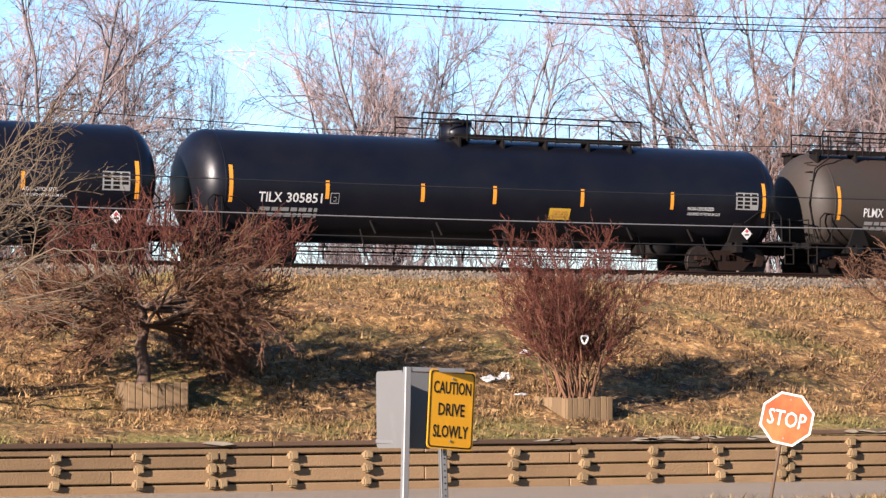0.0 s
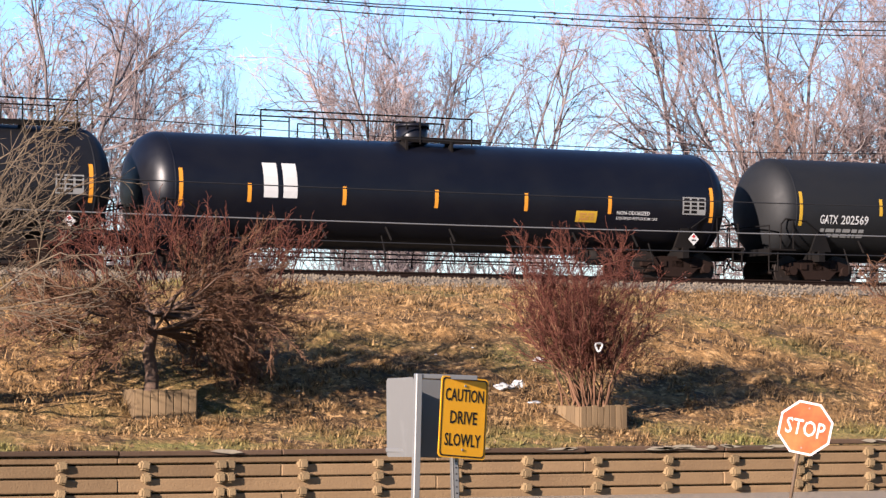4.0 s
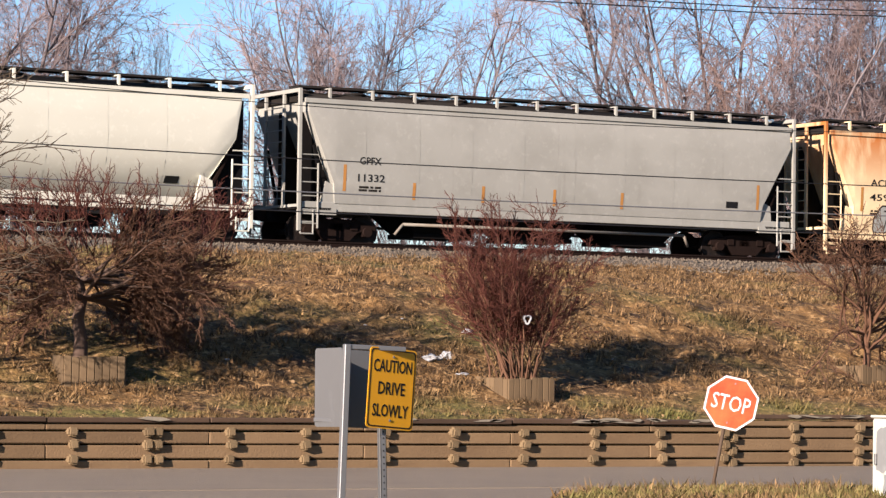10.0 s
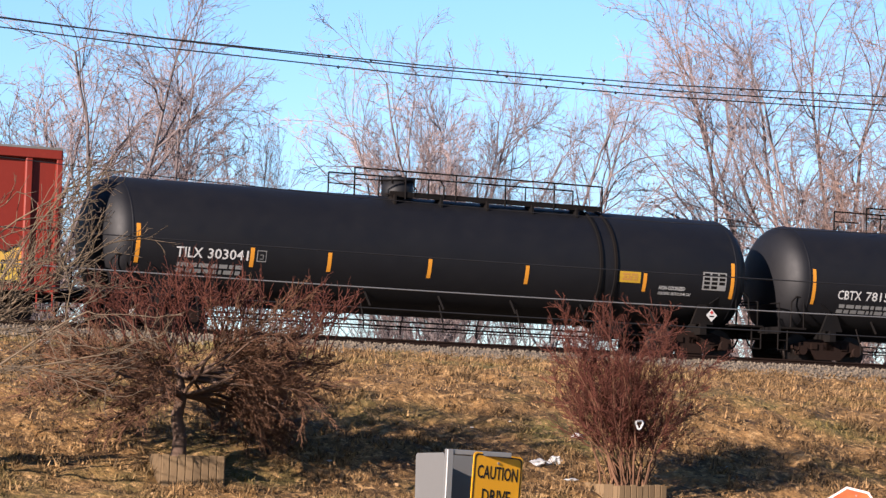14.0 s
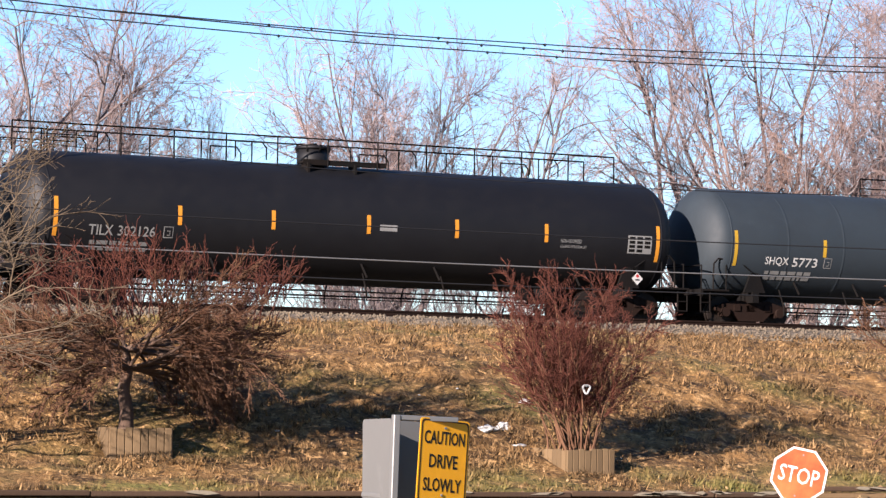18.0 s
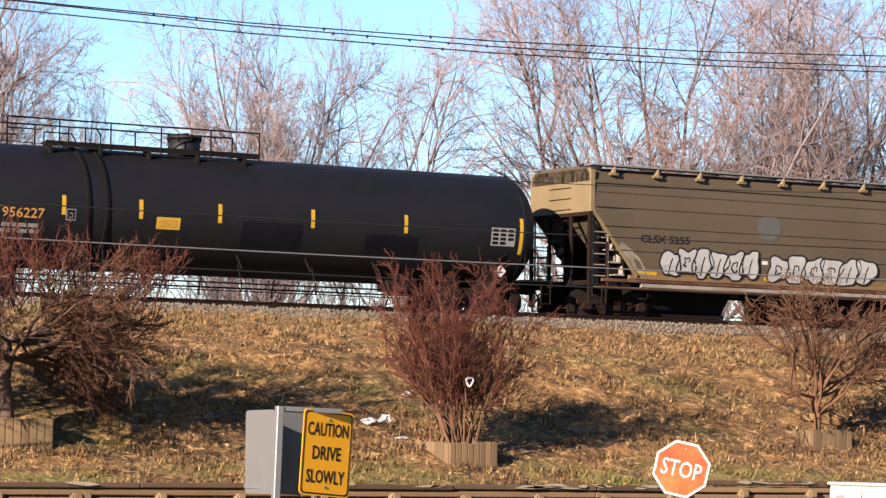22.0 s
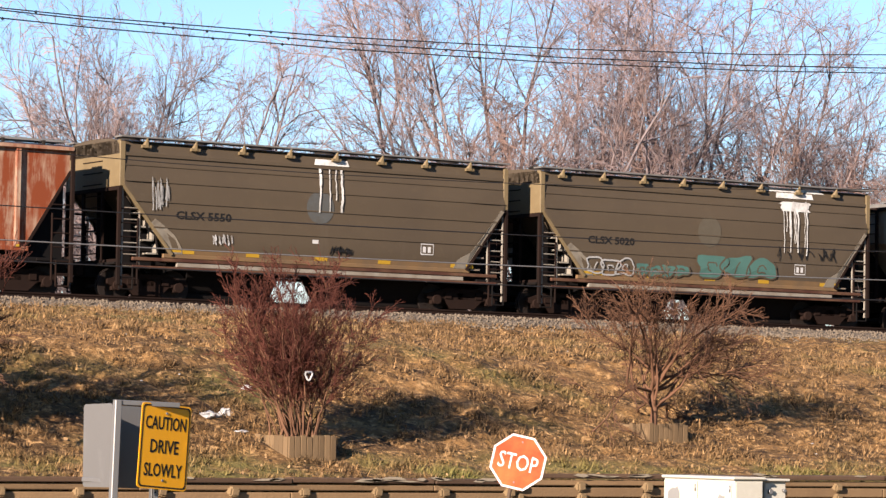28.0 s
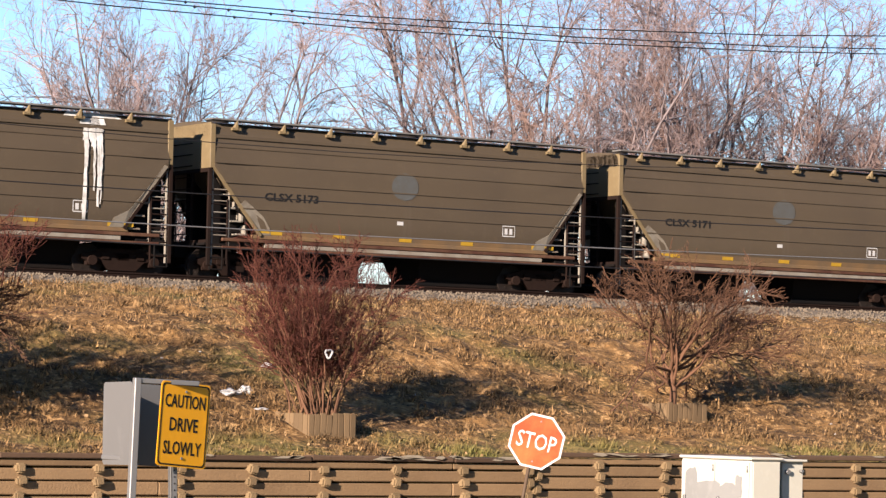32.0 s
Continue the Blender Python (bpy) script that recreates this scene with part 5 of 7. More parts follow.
    for kind, *rest in spec.get("tags", ()):
        u0, u1, z0, z1, k, fill, line, seed = rest
        graffiti(car, at, u0, u1, z0, z1, k, M[fill] if fill else None, M[line], seed, stroke=0.045)
    TRAIN.append((car, spec["at"] + ln / 2))


FLOW = [
    dict(at=144.59, len=17.3, key="tan", paint="cream", trim="cream", label="weathered cream covered hopper with black tags", corners=((0.34, 3.70), (1.81, 1.2), (17.0, 3.75), (15.9, 1.2)), sill=(2.4, 15.6, 0.86, 1.16), bays=4,
         words=(("TCMX", 2.32, 3.11, 2.46, 0.2), ("450613", 2.24, 3.25, 2.14, 0.2)), tags=(("b", 4.75, 7.3, 1.1, 1.95, 4, "greyspray", "ink", 21), ("b", 7.9, 12.6, 1.15, 1.65, 7, None, "ink", 22))),
    dict(at=163.27, len=17.3, key="ivory", paint="ivory", trim="ivory", label="clean ivory covered hopper with curved sides", corners=((0.34, 3.70), (1.81, 1.2), (17.0, 3.75), (15.9, 1.2)), sill=(2.4, 15.6, 0.82, 1.16), bays=4,
         words=(("TCMX", 2.32, 3.11, 2.46, 0.2), ("450718", 2.24, 3.25, 2.0, 0.2)), patches=tuple((u, u + 0.35, 0.95, 1.05, "yellow") for u in (4.4, 6.4, 8.5, 12.2, 14.6))),
    dict(at=181.95, len=15.75, key="pale", paint="palegrey", trim="palegrey", label="dull grey covered hopper with ochre reflectors", corners=((0.24, 3.55), (1.0, 1.7), (15.6, 3.3), (14.66, 1.6)), sill=(0.1, 15.65, 0.95, 1.2), bays=3,
         words=(("GPFX", 1.73, 2.37, 2.32, 0.2), ("11332", 1.69, 2.49, 1.87, 0.2)), marks=((1.3, 1.5, 2.2), (3.39, 1.35, 1.8), (5.51, 1.35, 1.8), (7.75, 1.35, 1.8), (9.93, 1.35, 1.8), (14.47, 1.5, 2.2))),
    dict(at=198.83, len=15.76, key="rustcream", paint="rustcream", trim="rustcream", label="cream covered hopper streaked with rust and graffiti", corners=((0.23, 3.5), (0.97, 1.75), (15.6, 3.25), (14.63, 1.75)), sill=(0.1, 15.6, 0.78, 1.0), bays=3,
         words=(("ACFX", 1.54, 2.47, 2.44, 0.2), ("45972", 1.52, 2.7, 2.02, 0.2)), marks=((1.25, 1.6, 2.3), (5.9, 1.3, 1.7), (8.5, 1.3, 1.75), (14.4, 1.5, 2.3)),
         patches=((12.9, 14.2, 2.05, 2.1, "pink"),),
         brand=((6.24, 8.6, 2.67, 3.08, 0.33, 0.035, "ink"), (8.75, 10.4, 2.67, 3.08, 0.23, 0.035, "ink"), (10.55, 11.2, 2.67, 3.08, 0.3, 0.035, "ink"), (6.27, 8.0, 2.28, 2.42, 0.19, 0.03, "roofdark"), (6.27, 7.35, 1.95, 2.09, 0.15, 0.022, "roofdark"), (6.27, 7.9, 1.6, 1.72, 0.16, 0.022, "faded")),
         emblem=(((5.47, 2.6), (5.85, 2.6), (5.66, 2.95)), ((5.75, 2.6), (6.15, 2.6), (5.97, 2.98))),
         tags=(("b", 1.76, 5.94, 0.98, 1.78, 5, "greyspray", "roofdark", 23), ("b", 6.09, 8.4, 0.9, 1.5, 5, "maroon", "dimwhite", 24), ("b", 10.12, 13.7, 0.95, 1.75, 6, "greyspray", "blue", 25))),
]


def side_olive(z):
    return float(np.interp(z, [0.9, 1.3, 1.6, 3.1, 3.85], [1.42, 1.5, 1.56, 1.58, 1.5]))


def olive_hopper(spec):
    ln = spec["len"]
    body, pale = M["olive"], M["olivelight"]
    car = thing("covered_hopper", pose(0, TRACK_Y, RAIL_Z), spec["label"], "hopper car", "freight train")
    at = flat_side(ln, side_olive)
    c = ((0.1, 3.05), (1.55, 1.3), (ln - 0.1, 2.98), (ln - 1.35, 1.3))
    bm = bmesh.new()
    hopper_shell(bm, ln, side_olive, (c[0], c[1], c[3], c[2]), 3.86, 1.3)
    part("hopper_body", bm, body, car, "olive side sheets with lapped seams")
    # lapped horizontal seams
    for z, o in ((3.58, 0.02), (3.17, 0.025), (2.66, 0.02), (2.0, 0.02)):
        for s in (-1, 1):
            bm = bmesh.new()
            lo = float(np.interp(z, [1.3, 3.05], [1.55, 0.1]))
            hi = float(np.interp(z, [1.3, 2.98], [ln - 1.35, ln - 0.1]))
            y = side_olive(z)
            box(bm, lo - ln / 2, hi - ln / 2, s * (y + o / 2) - 0.014, s * (y + o / 2) + 0.014, z - 0.03, z)
            part("lap_seam", bm, body, car)
    # sloped roof edge, ridge and brackets
    bm = bmesh.new()
    rows = []
    for x in (-ln / 2 - 0.02, ln / 2 + 0.02):
        rows.append([bm.verts.new((x, y, z)) for y, z in ((-1.5, 3.84), (-1.46, 4.08), (-1.32, 4.2), (-0.9, 4.26), (0, 4.3), (0.9, 4.26), (1.32, 4.2), (1.46, 4.08), (1.5, 3.84))])
    for k in range(8):
        bm.faces.new((rows[0][k], rows[1][k], rows[1][k + 1], rows[0][k + 1]))
    bm.faces.new(rows[0])
    bm.faces.new(rows[1][::-1])
    part("roof_sheet", bm, body, car)
    for s in (-1, 1):
        bm = bmesh.new()
        box(bm, -ln / 2 - 0.02, ln / 2 + 0.02, s * 1.4 - 0.22, s * 1.4 + 0.22, 4.27, 4.31)
        part("roof_walk", bm, M["roofsilver"], car, "bright worn roof walk edge")
        me = shared("olive_bracket", lambda bm: [tube(bm, (0, -1.62, 4.26), (0, -1.53, 4.08), 0.02, 0.1, 6), box(bm, -0.13, 0.13, -1.60, -1.50, 4.02, 4.09)], pale)
        for k in range(8):
            put("walk_bracket", me, car, pose(0.72 + 1.435 * k - ln / 2, 0, 0, 0, 0, 0 if s < 0 else 180))
        bm = bmesh.new()
        box(bm, -ln / 2, ln / 2, s * 1.52 - 0.03, s * 1.52 + 0.03, 3.8, 3.88)
        part("top_chord", bm, body, car)
    hatch_row(car, ln, 4.28, M["roofdark"], 6)
    # corner panels above the slope sheets, sunlight put into their lighter tan
    for s in (-1, 1):
        m = pose(s * ln / 2, 0, 0, 0, 0, 0 if s > 0 else 180)

        for y in (-1.53, 1.53):
            put("corner_wrap", shared("olive_corner_%d" % (y > 0), lambda bm, y=y: (box(bm, -0.12, 0.03, y - 0.03, y + 0.03, 3.0, 4.15), bevelled(bm, 0.01)), pale), car, m, "sun-bleached tan corner plate")
        put("end_panel", shared("olive_end", lambda bm: (box(bm, -0.03, 0.02, -1.5, 1.5, 3.0, 4.2), bevelled(bm, 0.01)), pale), car, m)

        for y in (-1.48, 1.48):
            def stairs(bm, y=y):
                pipe(bm, [(-0.1, y, 3.0), (-0.1, y, 0.45)], 0.03)
                pipe(bm, [(-0.6, y, 2.6), (-0.6, y, 0.9)], 0.025)
                for k in range(6):
                    tube(bm, (-0.6, y, 0.95 + k * 0.3), (-0.1, y, 0.95 + k * 0.3), 0.018, sides=6)
            put("end_ladder", shared("olive_stairs_%d" % (y > 0), stairs, M["sillwhite"]), car, m, "scuffed pale grab-iron ladder")
            put("step_rail", shared("olive_step_rail_%d" % (y > 0), lambda bm, y=y: pipe(bm, [(-1.15, y, 1.32), (-1.08, y, 1.78), (-0.82, y, 1.95), (-0.76, y, 2.35), (-0.45, y, 2.6), (-0.4, y, 2.95)], 0.028), M["steel"]), car, m, "dark bent handrail")

        def tread(bm):
            box(bm, -0.16, 0.16, -0.22, 0.22, 0, 0.04)
            box(bm, -0.16, -0.1, -0.22, 0.22, 0, 0.27)
        for y in (-1.26, 1.26):
            for k in range(4):
                put("step_tread", shared("olive_tread", tread, M["sillwhite"]), car, m @ pose(-1.0 + k * 0.13, y, 1.28 + k * 0.34), "scuffed pale step")
    for side in (-1, 1):
        for pts in (((1.55, 1.31), (1.86, 1.31), (1.8, 1.5), (1.6, 1.78), (1.24, 2.06), (1.02, 2.2), (0.9, 2.1)),
                    ((ln - 1.35, 1.31), (ln - 1.75, 1.31), (ln - 1.62, 1.56), (ln - 1.22, 1.76), (ln - 0.8, 2.24), (ln - 0.22, 2.98), (ln - 0.12, 2.94))):
            bm = bmesh.new()
            f = bm.faces.new([bm.verts.new((u - ln / 2, side * (side_olive(z) + 0.006), z)) for u, z in pts])
            g = bmesh.ops.extrude_face_region(bm, geom=[f])
            bmesh.ops.translate(bm, vec=(0, side * 0.012, 0), verts=[v for v in g["geom"] if isinstance(v, bmesh.types.BMVert)])
            part("slope_dust", bm, M["dusted"], car, "cement dust caked along the slope edge")
    corner_post(car, ln, M["rusty"], "olive", 3.0, 0.45)
    slope_gussets(car, ln, ((c[0], c[1]), (c[2], c[3])), pale, "olive", 1.5)
    shade_webs(car, ln, ((c[0], c[1]), (c[2], c[3])))
    side_sill(car, ln, 0.4, ln - 0.3, 1.1, 1.19, 1.5, M["rustsill"], "rust-eaten side sill")
    side_sill(car, ln, 1.7, ln - 1.4, 0.98, 1.1, 1.47, M["sillwhite"], "scuffed pale lower sill")
    side_sill(car, ln, 0.4, ln - 0.3, 0.9, 0.975, 1.49, M["rustsill"], "rust-eaten bottom flange")
    side_sill(car, ln, 1.3, ln - 1.2, 1.2, 1.31, 1.47, M["ochre"], "stained lower edge of the side")
    for u in (2.2, ln - 5.2):
        bays(car, ln, u, u + 3.0, 1, 1.15, 0.34, M["steel"], 1.1, 0.84)
    running_gear(car, ln / 2, 1.1)
    lettering(car, spec["word"], at, 1.62, 3.26, 2.33, 0.22, M["ink"], fill=0.028)
    patch("faded_emblem", car, at, 5.55, 6.4, 2.45 if not spec.get("tall") else 2.3, 3.2, M[spec.get("emblem", "faded")], "faded round emblem", 14, 3, 0.01, True)
    patch("stained_edge", car, at, 1.75, ln - 1.55, 1.3, 1.46, M["ochre"], "rust-stained lower edge of the side", 12, 1, 0.007)
    for u, w in ((1.45, 0.75), (3.75, 0.4), (5.85, 0.4), (7.85, 0.4), (10.2, 0.75)):
        patch("reflector", car, at, u, u + w, 1.33, 1.43, M["yellow"], "ochre reflective strip", 2, 1, 0.012)
    bm = bmesh.new()
    ribbon(bm, [(9.2, 1.65), (9.6, 1.65), (9.6, 1.93), (9.2, 1.93), (9.2, 1.65)], 0.03, at, 0.01)
    for k in range(2):
        bm.faces.new([bm.verts.new(at(9.26 + k * 0.16 + a, 1.7 + b, 0.01)) for a, b in ((0, 0), (0.1, 0), (0.1, 0.16), (0, 0.16))])
    part("stencil_box", bm, M["white"], car)
    patch("small_decal", car, at, 5.75, 5.95, 1.78, 1.88, M["white"], "", 1)
    # spilled cement running from the hatches
    for u0, u1, z0, z1, seed in spec.get("spill", ()):
        rnd = random.Random(seed)
        bm = bmesh.new()
        bm.faces.new([bm.verts.new((u - ln / 2, -y, z)) for u, y, z in ((u0, 1.51, 3.9), (u1, 1.51, 3.9), (u1 - 0.05, 1.475, 4.06), (u0 + 0.05, 1.475, 4.06))])
        if z0 < 2.4:   # a broad tongue below the roof edge, then thin runs
            uc, n = (u0 + u1) / 2, 16
            edge = [(uc + (u1 - u0) * 0.5 * (0.75 + rnd.uniform(-0.1, 0.1)) * (1 if i < n / 2 else -1), 3.88 - (0.3 + rnd.uniform(0, 0.12)) * (i if i < n / 2 else n - 1 - i) / (n / 2 - 1)) for i in range(n)]
            bm.faces.new([bm.verts.new(at(u, z, 0.03)) for u, z in edge])
            bm.faces.new([bm.verts.new((u - ln / 2, -y, z)) for u, y, z in ((u0 - 0.45, 1.47, 4.085), (u1 + 0.45, 1.47, 4.085), (u1 + 0.3, 1.36, 4.2), (u0 - 0.3, 1.36, 4.2))])
        for k in range(spec.get("runs", 7)):
            u = u0 + (u1 - u0) * (0.12 + 0.76 * rnd.random())
            low = z0 + (z1 - z0) * rnd.random() ** 2
            w = rnd.uniform(0.02, 0.08)
            pts = [(u + rnd.uniform(-0.02, 0.02), 3.88 + (low - 3.88) * j / 8) for j in range(9)]
            ribbon(bm, pts, w, at, 0.034 + 0.001 * k)
        part("cement_spill", bm, M["cement"], car, "white cement streak running down the side")
    for kind, *rest in spec.get("tags", ()):
        if kind == "scrawl":
            u0, u1, z0, z1, mt, seed = rest
            scrawl(car, lambda a, b, o: at(a, b, 0.03), u0, u1, z0, z1, M[mt], seed)
        else:
            u0, u1, z0, z1, k, fill, line, seed = rest
            graffiti(car, lambda a, b, o: at(a, b, o + 0.024), u0, u1, z0, z1, k, M[fill] if fill else None, M[line], seed, stroke=0.05)
    TRAIN.append((car, spec["at"] + ln / 2))


OLIVES = [
    dict(at=369.35, len=11.95, word="CLSX 5255", label="olive covered hopper with silver bubble graffiti", emblem="fadedblue", tags=(("b", 2.35, 5.6, 1.28, 2.15, 6, "silver", "ink", 31), ("b", 6.0, 9.75, 1.28, 2.1, 6, "silver", "ink", 32))),
    dict(at=382.42, len=11.98, word="CLSX 5041", label="plain olive covered hopper with faded emblem", tall=True, tags=(("scrawl", 0.5, 1.1, 3.0, 3.7, "ink", 33),)),
    dict(at=412.81, len=12.05, word="CLSX 5431", label="dusty olive covered hopper with faded emblem"),
    dict(at=443.58, len=12.04, word="CLSX 5550", label="olive covered hopper with one cement streak", tall=True, emblem="fadedblue", spill=((5.8, 6.9, 2.6, 3.6, 41),), tags=(("scrawl", 0.9, 1.4, 2.4, 3.3, "silver", 34), ("scrawl", 2.7, 3.3, 1.6, 1.9, "white", 35), ("scrawl", 6.3, 7.0, 1.5, 1.75, "ink", 36))),
    dict(at=456.78, len=12.1, word="CLSX 5020", label="olive covered hopper with teal graffiti and cement streaks", tall=True, spill=((8.5, 9.95, 2.2, 3.5, 42),), runs=12, tags=(("b", 1.62, 3.2, 1.35, 1.85, 3, None, "silver", 37), ("b", 3.3, 5.2, 1.35, 1.75, 4, "teal", "olive", 38), ("b", 5.6, 8.4, 1.4, 2.15, 3, "teal", "olive", 40), ("scrawl", 8.5, 11.0, 2.0, 2.5, "ink", 39))),
    dict(at=487.05, len=12.0, word="CLSX 5059", label="olive covered hopper with a broad cement streak", emblem="fadedblue", spill=((9.35, 10.1, 1.45, 3.0, 43), (9.6, 9.95, 3.2, 3.5, 44)), runs=11),
    dict(at=500.2, len=11.98, word="CLSX 5173", label="olive covered hopper with pale blue emblem", emblem="fadedblue"),
    dict(at=513.39, len=12.0, word="CLSX 5171", label="olive covered hopper with worn number", emblem="fadedblue"),
]


def ribbed_hopper(spec):
    ln = spec["len"]
    body = M[spec["paint"]]
    car = thing("covered_hopper", pose(0, TRACK_Y, RAIL_Z), spec["label"], "hopper car", "freight train")
    depth = lambda z: 1.44
    at = flat_side(ln, 1.44)
    c = ((0.06, 2.78), (1.35, 1.3), (ln - 0.06, 3.3), (ln - 1.3, 1.3))
    bm = bmesh.new()
    hopper_shell(bm, ln, depth, (c[0], c[1], c[3], c[2]), 3.86, 1.3)
    part("hopper_body", bm, body, car, "flat side sheets between posts")
    for u in spec["ribs"]:
        for s in (-1, 1):
            lo = max(1.28, float(np.interp(u, [0, 1.35, ln - 1.3, ln], [2.9, 1.28, 1.28, 3.3])))
            key = "rib_%s_%d" % (spec["paint"], round(lo * 20))
            me = shared(key, lambda bm, lo=lo: (prism(bm, [(-0.075, lo), (0.075, lo), (0.075, 3.84), (-0.075, 3.84)], -1.54, -1.44), bevelled(bm, 0.02)), body)
            put("side_post", me, car, pose(u - ln / 2, 0, 0, 0, 0, 0 if s < 0 else 180))
    bm = bmesh.new()
    curved_roof(bm, ln, 3.86, 4.02, 1.56)
    part("roof_sheet", bm, M["roofsilver"], car)
    for s in (-1, 1):
        bm = bmesh.new()
        box(bm, -ln / 2, ln / 2, s * 1.53 - 0.05, s * 1.53 + 0.05, 3.8, 3.9)
        bevelled(bm, 0.01)
        part("top_chord", bm, body, car)
    roof_walk(car, ln, 4.04, M["roofdark"], [0.8 + k * (ln - 1.6) / 13 for k in range(14)], spec["paint"], 3.88, "roofsilver")
    side_sill(car, ln, 1.2, ln - 1.2, 1.2, 1.32, 1.47, body)
    side_sill(car, ln, 0.1, ln - 0.1, 0.92, 1.06, 1.4, M["steel"])
    corner_post(car, ln, M["rusty"], spec["paint"], 3.9, 0.45)
    slope_gussets(car, ln, ((c[0], c[1]), (c[2], c[3])), body, spec["paint"], 1.4)
    shade_webs(car, ln, ((c[0], c[1]), (c[2], c[3])))
    bays(car, ln, 2.3, ln - 2.3, 3, 1.28, 0.34, M["roofdark"], 1.25)
    running_gear(car, ln / 2, 1.35)
    for word, u0, u1, z in spec["words"]:
        lettering(car, word, at, u0, u1, z, 0.2, M[spec.get("wink", "ink")], fill=0.006)
    for u0, u1, z0, z1, mt in spec.get("patches", ()):
        patch("painted_patch", car, at, u0, u1, z0, z1, M[mt], "", 2, 2)
    for u in spec["ribs"]:
        patch("reflector", car, lambda a, b, o: (a - ln / 2, -1.545 - o, b), u - 0.05, u + 0.05, 1.3, 1.36, M["yellow"], "", 1) if spec.get("dots") else None
    for kind, *rest in spec.get("tags", ()):
        if kind == "scrawl":
            u0, u1, z0, z1, mt, seed = rest
            scrawl(car, at, u0, u1, z0, z1, M[mt], seed, 0.035)
        else:
            u0, u1, z0, z1, k, fill, line, seed = rest
            graffiti(car, at, u0, u1, z0, z1, k, M[fill] if fill else None, M[line], seed, stroke=0.045)
    TRAIN.append((car, spec["at"] + ln / 2))


EVEN = tuple(1.4 + k * 0.835 for k in range(17))
RIBBED = [
    dict(at=395.51, len=16.04, paint="rib", label="rust-stained white ribbed covered hopper", ribs=(1.48, 1.97, 2.67, 3.47, 4.28, 5.05, 5.83, 6.69, 7.54, 8.40, 9.28, 10.13, 10.94, 11.74, 12.50, 13.26, 13.98, 14.72), words=(("FX", 2.2, 2.55, 2.35), ("13 174", 2.1, 3.9, 1.95)),
         patches=((12.8, 13.1, 1.75, 1.9, "ink"), (0.55, 0.8, 3.12, 3.3, "ochre"))),
    dict(at=425.96, len=16.28, paint="ribrust", label="heavily rusted orange-brown ribbed covered hopper", ribs=EVEN, words=(("CGCX", 2.0, 3.2, 1.95), ("20 019", 1.95, 3.3, 1.65)), wink="dimwhite", patches=((3.3, 3.9, 1.6, 2.1, "greyspray"),), dots=True),
    dict(at=470.07, len=15.78, paint="ribgrey", label="grimy light-grey ribbed covered hopper with tags", ribs=(1.28, 2.18, 3.07, 3.91, 4.82, 6.53, 7.41, 8.31, 9.17, 10.86, 11.79, 12.71, 13.64, 14.65), words=(("CL SX", 2.3, 3.7, 2.5), ("13 53", 2.4, 3.6, 2.1)),
         tags=(("b", 4.87, 7.22, 1.35, 2.0, 4, None, "ink", 51), ("b", 9.19, 11.8, 1.35, 1.9, 5, "spraygreen", "ink", 52), ("scrawl", 0.5, 1.1, 3.1, 3.6, "white", 53), ("scrawl", 7.6, 8.9, 1.9, 2.4, "ink", 54)), patches=((11.0, 11.35, 1.6, 1.75, "ink"), (13.0, 13.25, 1.4, 1.8, "yellow"))),
]


